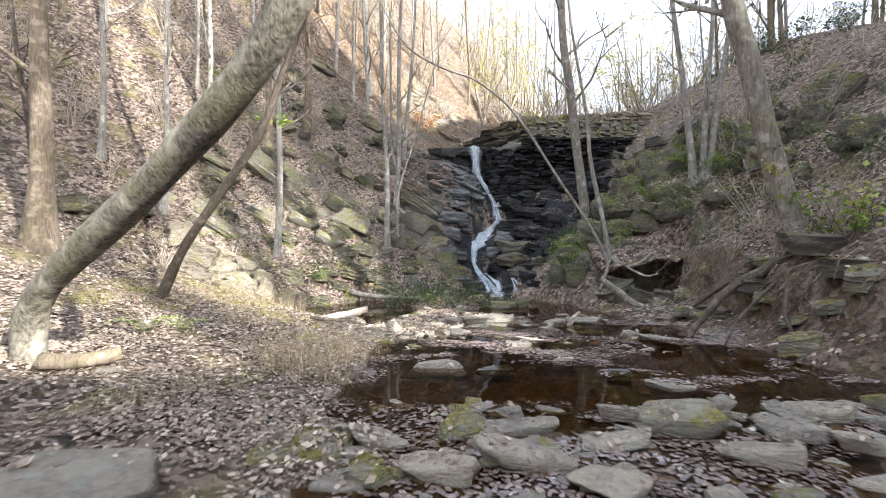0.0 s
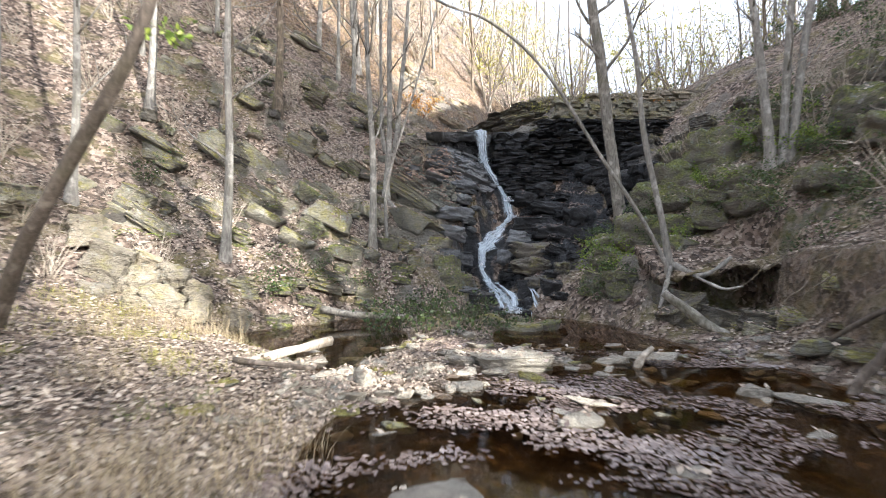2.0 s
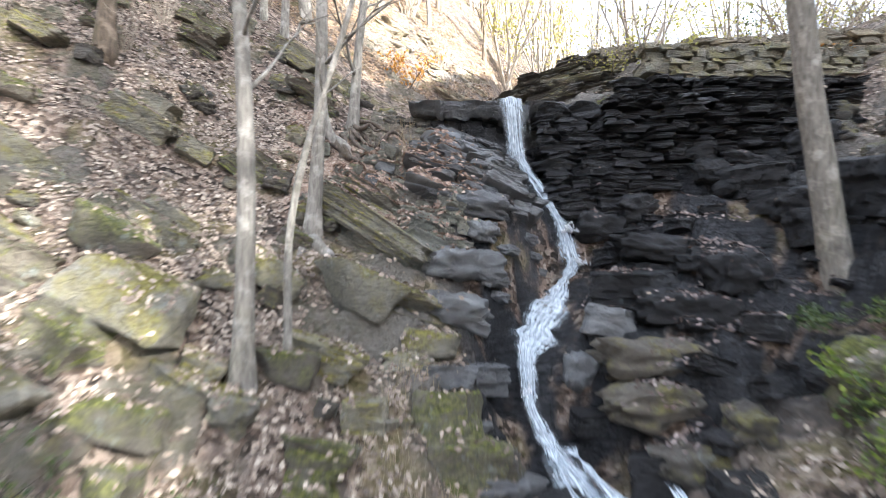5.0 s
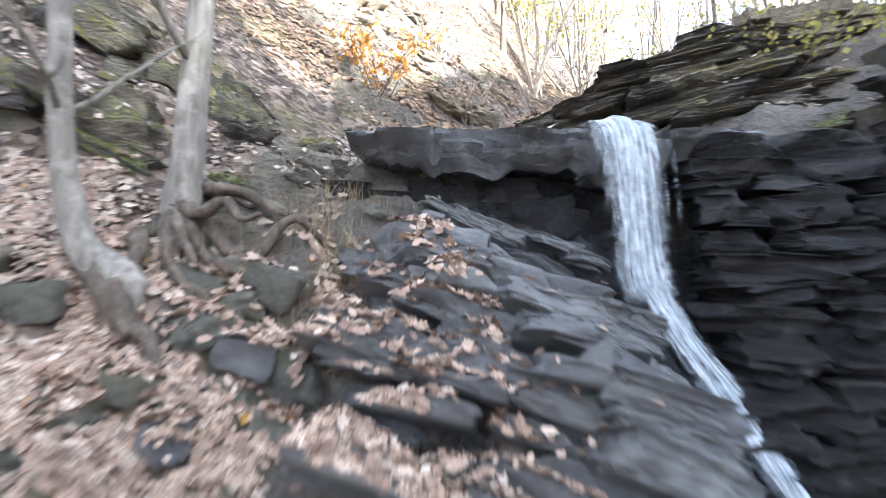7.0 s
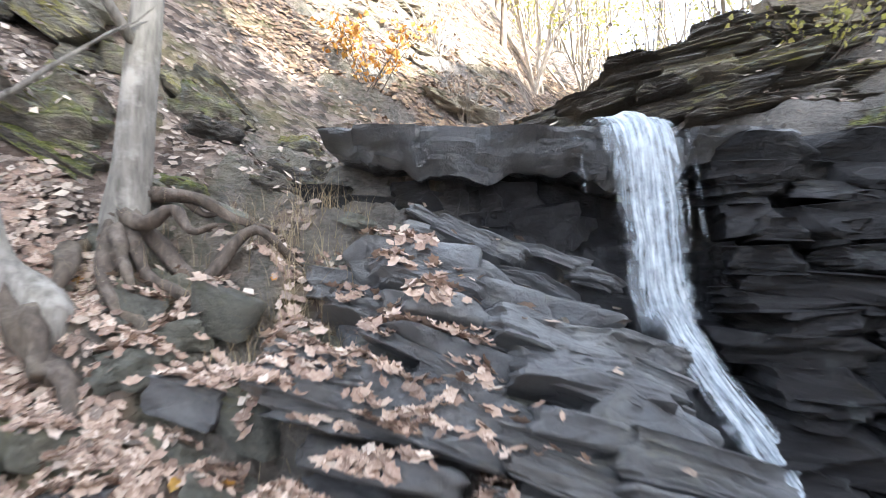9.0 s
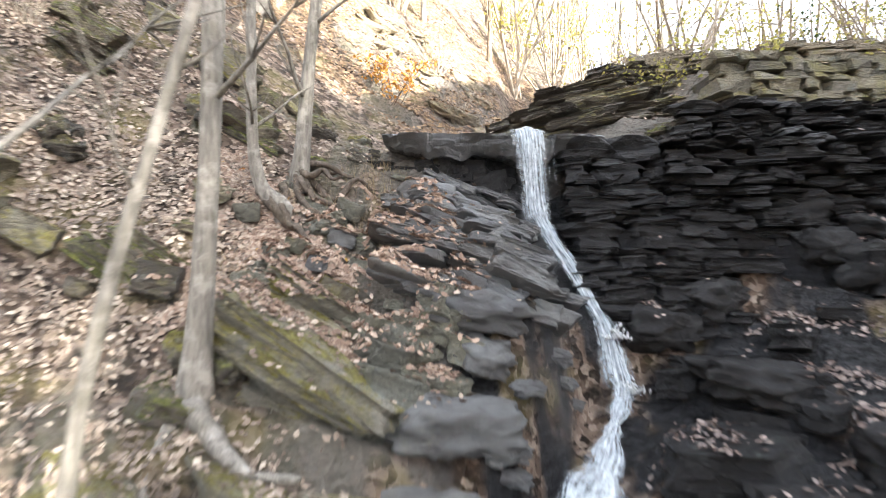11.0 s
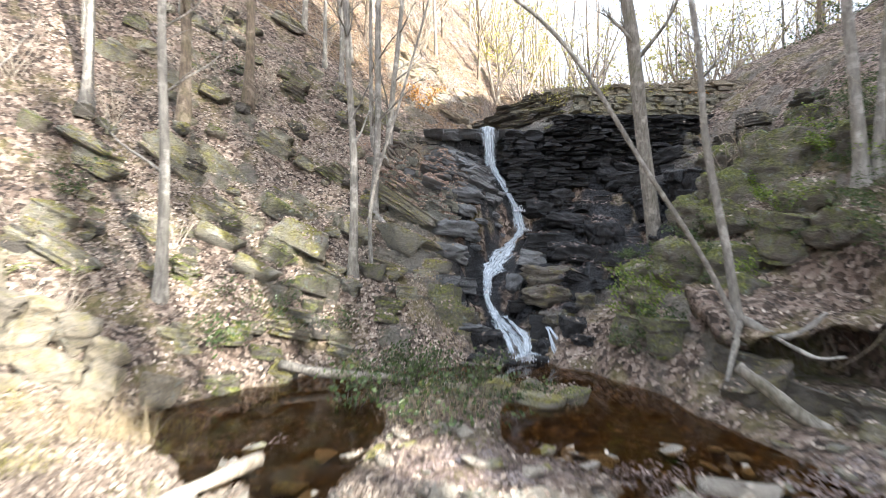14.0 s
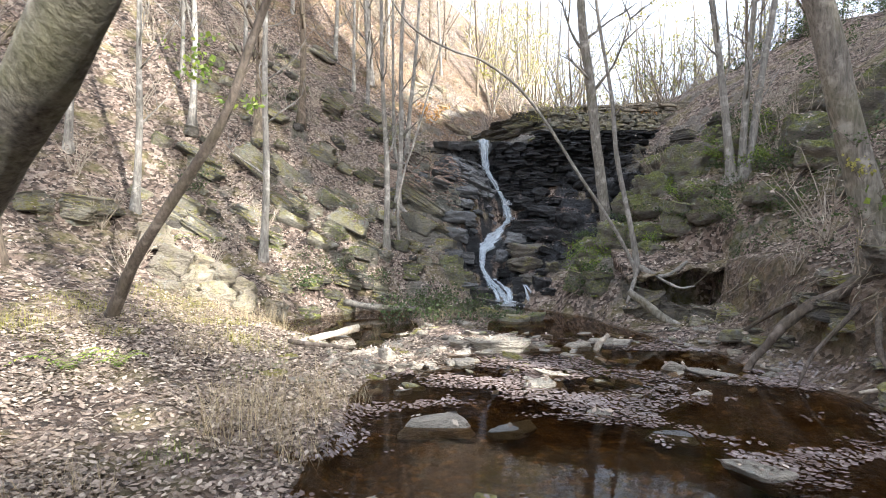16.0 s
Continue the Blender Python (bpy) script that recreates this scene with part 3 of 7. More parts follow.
# the turf and roots that overhang the hollow in the right bank
def bank_lip():
    v, f = [], []
    nx, ny = 70, 26
    for side in (0, 1):
        for i in range(nx + 1):
            x = 4.35 + 2.75 * i / nx
            front = 13.95 + .22 * float(fbm(np.array([x * 1.6]), np.array([2.0]), 3, 21)[0]) + .5 * max(0, (4.8 - x)) + .25 * max(0, x - 6.3)
            for j in range(ny + 1):
                u = j / ny
                y = front + (15.6 - front) * u
                n = float(vnoise(x * 4, y * 4, 5)) - .5
                top = 1.34 + .13 * (x - 5) + .55 * u * u + .1 * n - .1 * (1 - u) ** 6
                thick = .04 + .26 * min(1, u * 3) ** .6 + .12 * (float(vnoise(x * 6, y * 6, 9)) - .3)
                v.append((x, y, top - (max(.02, thick) if side else 0)))
    n, half = ny + 1, (nx + 1) * (ny + 1)
    for i in range(nx):
        for j in range(ny):
            q = i * n + j
            f += [(q, q + n, q + n + 1, q + 1), (half + q, half + q + 1, half + q + n + 1, half + q + n)]
        f.append((i * n, half + i * n, half + i * n + n, i * n + n))
    for j in range(ny):
        f += [(j, j + 1, half + j + 1, half + j), (nx * n + j + 1, nx * n + j, half + nx * n + j, half + nx * n + j + 1)]
    return tagged(mesh_object("bank_overhang", v, f, GROUND, None, 180), "overhanging lip of earth and roots above a hollow", "bank", kind="structure")


BANK_LIP = bank_lip()


# ---- the waterfall ----
def stream_sheet(name, parent, pts, strands=9, bulge=0.06, lift=0.05, thin=0.0, ragged=0.4, mat=None):
    """A rounded sheet of water along a line of (x, y, z, half width)."""
    pts = np.asarray(pts, float)
    seg = np.r_[0, np.cumsum(np.linalg.norm(np.diff(pts[:, :3], axis=0), axis=1))]
    s = np.arange(0, seg[-1], 0.05)
    line = np.stack([np.interp(s, seg, pts[:, k]) for k in range(4)], 1)
    k = np.ones(7) / 7
    pad = np.pad(line, ((3, 3), (0, 0)), "edge")
    line = np.stack([np.convolve(pad[:, c], k, "valid") for c in range(4)], 1)
    d = np.gradient(line[:, :3], axis=0)
    side = np.stack([np.ones(len(d)), np.zeros(len(d)), np.zeros(len(d))], 1)
    side = side - d * (np.sum(side * d, 1) / np.sum(d * d, 1))[:, None]
    side /= np.linalg.norm(side, axis=1)[:, None]
    up = np.cross(d, side)
    up /= np.linalg.norm(up, axis=1)[:, None]
    verts, uv, edge, n = [], [], [], strands * 2 + 1
    for i, row in enumerate(line):
        w = row[3] * (1.0 + ragged * float(fbm(np.array([s[i] * 2.6 + row[0]]), np.array([3.0]), 3, 7)[0]))
        for j in range(n):
            a = 2 * j / (n - 1) - 1
            h = lift + bulge * (1 - a * a) + 0.03 * float(fbm(np.array([a * 3]), np.array([s[i] * 3.5]), 3, 71)[0])
            verts.append(tuple(row[:3] + side[i] * (a * w + 0.03 * float(vnoise(s[i] * 1.7, row[0] * 3, 73))) + up[i] * h))
            uv.append((a * row[3] * 2, s[i]))
            edge.append(max(thin, abs(a) ** 2.5, 0.9 - min(i, len(line) - 1 - i) / 6))
    faces = [(i * n + j, i * n + j + 1, (i + 1) * n + j + 1, (i + 1) * n + j) for i in range(len(line) - 1) for j in range(n - 1)]
    ob = mesh_object(name, verts, faces, mat or FALL, parent, 180)
    layer = ob.data.uv_layers.new(name="UVMap")
    for loop in ob.data.loops:
        layer.data[loop.index].uv = uv[loop.vertex_index]
    ob.data.attributes.new("edge", "FLOAT", "POINT").data.foreach_set("value", edge)
    return ob


fall = tagged(empty("waterfall", (1.5, 23, 0)), "thin white waterfall tumbling down dark wet rock steps", "waterfall")


def rel(rows, place):
    return [(r[0] - place[0], r[1] - place[1], r[2] - place[2], r[3]) for r in rows]


def build_fall():
    o = (1.5, 23, 0)
    lip = [(1.34, 24.3, 6.08, .4), (1.36, 23.4, 6.09, .36), (1.38, 23.14, 6.08, .34), (1.39, 23.04, 5.93, .33), (1.43, 23.0, 5.5, .29), (1.5, 22.96, 5.0, .25), (1.6, 22.88, 4.66, .18)]
    stream_sheet("curtain", fall, rel(lip, o), 14, .07, .05, 0, .15)
    for x, w, low in ((1.0, .02, 5.45), (1.72, .03, 5.2)):
        stream_sheet("strand", fall, rel([(x, 23.2, 6.1, w), (x, 23.08, 6.05, w), (x + .03, 22.99, 5.7, w), (x + .05, 22.96, low, w * 1.5)], o), 2, .01, .02, .45)
    stream_sheet("chute", fall, rel([(1.48, 22.98, 5.15, .2), (1.56, 22.93, 4.8, .21), (1.9, 22.55, 4.08, .17), (2.2, 22.2, 3.5, .16)] + [tuple(COURSE[4])], o))
    stream_sheet("cascade", fall, rel([(2.1, 22.35, 3.75, .1)] + [tuple(c) for c in COURSE[3:8]] + [(1.13, 19.45, 1.1, .2)], o), 12, .08, .06, .1, 1.1, BROKEN)
    stream_sheet("spout", fall, rel([tuple(c) for c in COURSE[6:10]] + [(1.6, 18.2, .3, .26)], o), 9, .05, .06, 0, .7)
    stream_sheet("apron", fall, rel([(1.2, 19.2, .85, .15)] + [tuple(c) for c in COURSE[9:]] + [(1.95, 17.1, -.03, .4)], o), 12, .05, .07, .12, 1.1, BROKEN)
    # the water fans out over the last rocks
    for x0, x1, bow, w in ((1.3, 1.52, -.05, .13), (1.46, 1.86, .08, .2)):
        stream_sheet("rivulet", fall, rel([(x0, 18.95, .66, w * .8), (x0 + (x1 - x0) * .4 + bow, 18.35, .5, w), (x1 - .04 + bow * .6, 17.75, .32, w * 1.1), (x1, 17.4, .1, w * 1.2), (x1 + .02, 17.2, -.02, w * 1.6)], o), 6, .03, .08, 0, 1.3, BROKEN)
    for x0, x1, w in ((2.3, 2.48, .1), (2.36, 2.7, .13)):
        stream_sheet("rivulet", fall, rel([(x0, 18.2, .56, w * .8), (x0 + .1, 17.9, .46, w), (x1 - .05, 17.5, .24, w), (x1, 17.3, .05, w * 1.2), (x1 + .02, 17.15, -.02, w * 1.5)], o), 5, .02, .08, 0, 1.2, BROKEN)
    # spray where the water strikes
    rng = random.Random(12)
    v, f = [], []
    for x, y, z, wide, high, count in ((2.3, 22.0, 3.4, .16, .2, 150), (2.42, 21.8, 2.8, .18, .2, 120), (1.15, 19.4, 1.15, .12, .2, 70), (1.85, 17.3, .02, .4, .14, 420), (2.68, 17.25, .02, .2, .08, 120), (1.45, 18.75, .4, .16, .12, 90)):
        for k in range(count):
            a, r = rng.uniform(0, 6.283), wide * abs(rng.gauss(0, .55))
            p = Vector((x - o[0] + math.cos(a) * r, y - o[1] + math.sin(a) * r * .6, z + abs(rng.gauss(0, .4)) * high * math.exp(-r / wide)))
            s, q = rng.uniform(.005, .016), len(v)
            t = s * rng.uniform(1, 2.6)
            v += [tuple(p + Vector(u)) for u in ((s, 0, 0), (-s, 0, 0), (0, s, 0), (0, -s, 0), (0, 0, t), (0, 0, -t))]
            f += [(q + i, q + j, q + k2) for i, j, k2 in ((0, 2, 4), (2, 1, 4), (1, 3, 4), (3, 0, 4), (2, 0, 5), (1, 2, 5), (3, 1, 5), (0, 3, 5))]
    tagged(mesh_object("spray", v, f, FOAM, fall, 180), "fine white spray of water drops", kind="stuff")


build_fall()

# ---- rocks ----
def rock_mesh(name, seed, mat, chops=5, detail=0.1, rough=0.05, layers=7):
    """An angular block of layered schist about one metre each way; detail 0 gives a plain cut stone."""
    rng = random.Random(seed)
    bm = bmesh.new()
    bmesh.ops.create_cube(bm, size=1.0)
    for v in bm.verts:
        v.co += Vector((rng.uniform(-.1, .1), rng.uniform(-.1, .1), rng.uniform(-.08, .08)))
    for k in range(chops):
        a = rng.uniform(0, 2 * math.pi)
        n = Vector((math.cos(a), math.sin(a), rng.choice((-.7, -.2, .2, .5, .9)) * rng.random())).normalized()
        cut = bmesh.ops.bisect_plane(bm, geom=list(bm.verts) + list(bm.edges) + list(bm.faces), plane_co=n * rng.uniform(0.36, 0.52), plane_no=n, clear_outer=True)
        bmesh.ops.contextual_create(bm, geom=[e for e in cut["geom_cut"] if isinstance(e, bmesh.types.BMEdge)])
    bmesh.ops.bevel(bm, geom=list(bm.edges), offset=0.022, segments=1, affect="EDGES")
    bmesh.ops.triangulate(bm, faces=bm.faces)
    if detail:
        for k in range(4):
            longer = [e for e in bm.edges if e.calc_length() > detail]
            if longer:
                bmesh.ops.subdivide_edges(bm, edges=longer, cuts=1)
                bmesh.ops.triangulate(bm, faces=bm.faces)
        bm.normal_update()
        inset = [rng.uniform(0, 0.013 * layers) for k in range(layers * 3)]
        for v in bm.verts:
            p = v.co * 2.1 + Vector((seed * 3.7, 0, 0))
            s = (v.co.z + 0.6) * layers + 0.9 * noise.noise(p)
            side = 1 - abs(v.normal.z)
            v.co -= Vector((v.co.x, v.co.y, 0)) * inset[int(max(0, min(s, layers * 3 - 1)))] * side * 1.5
            v.co += v.normal * rough * (noise.noise(p) + 0.8 * noise.noise(p * 2.7) + 0.5 * noise.noise(p * 6))
    me = bpy.data.meshes.new(name)
    bm.to_mesh(me)
    bm.free()
    me.materials.append(mat)
    me.polygons.foreach_set("use_smooth", [True] * len(me.polygons))
    me.set_sharp_from_angle(angle=radians(24))
    return me


def boulder_mesh(name, seed, mat):
    """A rounded, lumpy boulder about one metre each way."""
    bm = bmesh.new()
    bmesh.ops.create_icosphere(bm, subdivisions=4, radius=0.55)
    for v in bm.verts:
        d = v.co.normalized()
        m = max(abs(d.x), abs(d.y), abs(d.z))
        p = d * 1.6 + Vector((seed * 5.3, 1, 2))
        r = 0.5 * (0.55 + 0.45 / m * 0.85) * (1 + 0.34 * noise.noise(p) + 0.2 * noise.noise(p * 2.3) + 0.13 * noise.noise(p * 5) + 0.08 * noise.noise(p * 12))
        v.co = d * r
    me = bpy.data.meshes.new(name)
    bm.to_mesh(me)
    bm.free()
    me.materials.append(mat)
    me.polygons.foreach_set("use_smooth", [True] * len(me.polygons))
    return me


def slab_mesh(name, seed, mat):
    """A water-worn slab about one metre each way, with straight broken sides and softened edges."""
    rng = random.Random(seed)
    bm = bmesh.new()
    bmesh.ops.create_cube(bm, size=1.0)
    for v in bm.verts:
        v.co += Vector((rng.uniform(-.13, .13), rng.uniform(-.13, .13), rng.uniform(-.16, .16)))
    for k in range(rng.randint(3, 5)):
        a = rng.uniform(0, 6.283)
        n = Vector((math.cos(a), math.sin(a), rng.uniform(-.5, .7))).normalized()
        cut = bmesh.ops.bisect_plane(bm, geom=list(bm.verts) + list(bm.edges) + list(bm.faces), plane_co=n * rng.uniform(0.32, 0.48), plane_no=n, clear_outer=True)
        bmesh.ops.contextual_create(bm, geom=[e for e in cut["geom_cut"] if isinstance(e, bmesh.types.BMEdge)])
    bmesh.ops.bevel(bm, geom=list(bm.edges), offset=0.1, segments=2, profile=0.5, affect="EDGES")
    bmesh.ops.triangulate(bm, faces=bm.faces)
    for k in range(2):
        longer = [e for e in bm.edges if e.calc_length() > .22]
        if longer:
            bmesh.ops.subdivide_edges(bm, edges=longer, cuts=1)
            bmesh.ops.triangulate(bm, faces=bm.faces)
    bm.normal_update()
    for v in bm.verts:
        p = v.co * 2.4 + Vector((seed * 2.3, 0, 0))
        v.co += v.normal * 0.055 * (noise.noise(p) + 0.6 * noise.noise(p * 2.9))
    me = bpy.data.meshes.new(name)
    bm.to_mesh(me)
    bm.free()
    me.materials.append(mat)
    me.polygons.foreach_set("use_smooth", [True] * len(me.polygons))
    me.set_sharp_from_angle(angle=radians(38))
    return me


rock_library = {}
rock_bodies = [BANK_LIP]   # transformed shells, on which leaves come to rest


def rock_data(mat, variant, fine, small=False):
    key = (mat.name, variant, fine, small)
    if key not in rock_library:
        if fine == "worn":
            rock_library[key] = slab_mesh("slab", 300 + variant * 3, mat)
        elif not fine:
            rock_library[key] = boulder_mesh("boulder", 100 + variant * 7, mat)
        else:
            rock_library[key] = rock_mesh("rock", 100 + variant * 7, mat, 3 + variant % 4, layers=3 if mat is ROCK_PALE else 6, detail=0.2 if small else 0.085 if mat is ROCK_WET else 0.12)
    return rock_library[key]


def place_rock(name, x, y, size, rot=(0, 0, 0), mat=None, variant=0, sink=0.35, z=None, label="", group="", parent=None, category="rock", fine=True):
    ob = new(name, rock_data(mat or ROCK_DRY, variant, fine, max(size) < (.95 if parent else .5)))
    base = gz(x, y) if z is None else z
    ob.matrix_world = pose(x, y, base + size[2] * (0.5 - sink), *rot) @ Matrix.Diagonal((*size, 1))
    if parent is None:
        tagged(ob, label, category, group)
    else:
        ob.parent = parent
    rock_bodies.append(ob)
    return ob


# the flat stones that dam the pool
for x, y, sx, sy, sz, turn in ((-2.15, 3.15, .95, .6, .3, 10), (2.15, 4.6, .72, .45, .34, -15), (-1.15, 4.05, .78, .45, .2, 12), (-.02, 3.75, .6, .42, .16, -8), (.62, 3.95, .8, .4, .2, 5),
                               (1.15, 3.5, .5, .4, .17, 30), (2.45, 4.0, .62, .36, .17, -20), (2.95, 4.5, .55, .4, .2, -25), (.6, 4.55, .75, .3, .14, 8), (1.4, 4.2, .52, .3, .14, -12),
                               (-.5, 4.3, .55, .33, .14, -5), (.15, 4.6, .52, .34, .18, 20), (-1.0, 4.6, .45, .3, .12, 15), (-.55, 3.6, .45, .35, .16, 40), (1.75, 4.95, .75, .35, .16, -10),
                               (3.4, 4.2, .5, .4, .17, 10), (3.6, 5.0, .6, .4, .18, -30), (2.7, 5.2, .6, .3, .15, 15), (4.2, 4.6, .55, .4, .2, 0), (4.6, 5.3, .6, .4, .2, 25)):
    place_rock("creek_stone", x, y, (sx * .98, sy, sz * .9), (random.uniform(-12, 12), random.uniform(-12, 12), turn), ROCK_PALE if random.random() < 0.85 else ROCK_DRY, random.randrange(10), 0.35,
               fine="worn", z=max(0.0, gz(x, y)), label="flat grey-tan schist slab lying in the shallow creek", group="stones damming the pool")
for k in range(150):
    x, y = random.uniform(-1.7, 5.6), random.uniform(3.0, 5.5)
    s = random.uniform(0.12, 0.42)
    place_rock("creek_stone", x, y, (s, s * random.uniform(.5, .9), s * random.uniform(.2, .38)), (random.uniform(-14, 14), random.uniform(-14, 14), random.uniform(0, 180)),
               random.choice((ROCK_PALE, ROCK_PALE, ROCK_DRY)), random.randrange(10), 0.35, fine="worn", z=-0.04, label="small flat creek stone among wet leaves", group="stones damming the pool")
# stones in and along the pool
for x, y, sx, sy, sz, turn, mat in ((-.05, 7.1, .72, .3, .17, -8, ROCK_PALE), (2.65, 6.0, .5, .35, .18, 12, ROCK_PALE), (1.25, 8.6, .45, .35, .16, 30, ROCK_PALE), (3.4, 9.55, .32, .3, .24, 20, ROCK_PALE),
                                    (3.95, 9.35, .75, .28, .12, -12, ROCK_PALE), (1.73, 7.5, .28, .22, .1, 0, ROCK_PALE), (.65, 11.2, .5, .35, .2, 15, ROCK_DRY),
                                    (-1.0, 10.9, .4, .35, .2, 0, ROCK_PALE), (-.95, 9.9, .3, .3, .2, 50, ROCK_PALE), (3.1, 11.6, .7, .35, .2, -20, ROCK_PALE), (2.4, 11.3, .5, .35, .18, 25, ROCK_PALE),
                                    (5.2, 11.0, .8, .45, .2, 10, ROCK_DRY), (1.6, 9.3, .55, .3, .1, -15, ROCK_PALE), (-.3, 10.5, .35, .25, .15, 60, ROCK_PALE), (-2.0, 11.3, .6, .4, .14, 30, ROCK_PALE),
                                    (1.1, 10.3, .4, .3, .12, 80, ROCK_DRY), (-3.6, 5.6, .22, .14, .1, 20, ROCK_PALE), (.7, 7.0, .6, .3, .08, 35, ROCK_WET), (2.3, 6.9, .45, .25, .08, -30, ROCK_WET)):
    place_rock("pool_stone", x, y, (sx, sy, sz), (random.uniform(-6, 6), random.uniform(-6, 6), turn), mat, random.randrange(10), 0.35, fine="worn", z=max(-0.05, gz(x, y)),
               label="weathered flat stone half out of the water", group="stones in the pool")
for k in range(170):
    x, y = random.uniform(-2.5, 5.0), random.uniform(8.2, 12.8)
    s = random.uniform(0.08, 0.3)
    place_rock("pool_stone", x, y, (s * 1.2, s * random.uniform(.6, 1), s * random.uniform(.2, .38)), (random.uniform(-14, 14), random.uniform(-14, 14), random.uniform(0, 180)), random.choice((ROCK_PALE, ROCK_PALE, ROCK_DRY)), random.randrange(10), 0.35, fine="worn",
               z=max(-0.05, gz(x, y)), label="small weathered stone on the gravel bar", group="stones in the pool")
place_rock("pool_stone", .86, 10.95, (1.1, .66, .22), (2, -3, -8), ROCK_PALE, 4, 0.3, z=.05, label="broad pale sunlit slab on the gravel bar", group="stones in the pool")
bar_rng = random.Random(23)
for k in range(26):
    x, y = bar_rng.uniform(-1.7, .3), bar_rng.uniform(9.2, 11.4)
    s = bar_rng.uniform(.15, .36)
    place_rock("pool_stone", x, y, (s, s * bar_rng.uniform(.6, .9), s * bar_rng.uniform(.22, .4)), (bar_rng.uniform(-8, 8), bar_rng.uniform(-8, 8), bar_rng.uniform(0, 180)), ROCK_PALE, bar_rng.randrange(10), 0.3, fine="worn", z=max(-.03, gz(x, y)),
               label="pale flat stone on the sunlit bar", group="stones in the pool")
# sunlit boulders on the left bank
for x, y, sx, sy, sz, rx, ry, rz, worn in ((-6.5, 13.9, .8, .7, .6, 8, 24, 20, 0), (-5.85, 13.65, .55, .5, .7, -8, 30, -18, 1), (-5.2, 13.35, .7, .5, .5, 5, 26, 12, 1), (-4.6, 13.55, .45, .42, .42, 0, 34, 40, 0),
                                           (-7.2, 14.4, .8, .8, .6, 0, 0, 45, 0), (-5.45, 14.2, .65, .5, .5, 5, 28, 0, 1), (-6.15, 12.95, .5, .4, .28, 0, 12, 5, 1), (-5.3, 12.75, .4, .3, .2, 0, 15, 60, 0), (-4.5, 12.95, .42, .32, .22, 0, 10, 20, 1),
                                           (-4.1, 14.1, .5, .42, .4, 6, 20, 70, 0), (-6.05, 14.25, .6, .5, .55, 0, 26, -30, 0), (-4.85, 14.0, .5, .4, .5, 0, 22, 15, 1)):
    place_rock("bank_boulder", x, y, (sx * 1.1, sy * 1.1, sz * 1.1), (rx - 8, ry, rz), ROCK_BANK, random.randrange(10), 0.3, label="pale blocky boulder in the sunlit bank", group="boulders in the bank", fine=False if worn else True)
    rock_bodies.pop()
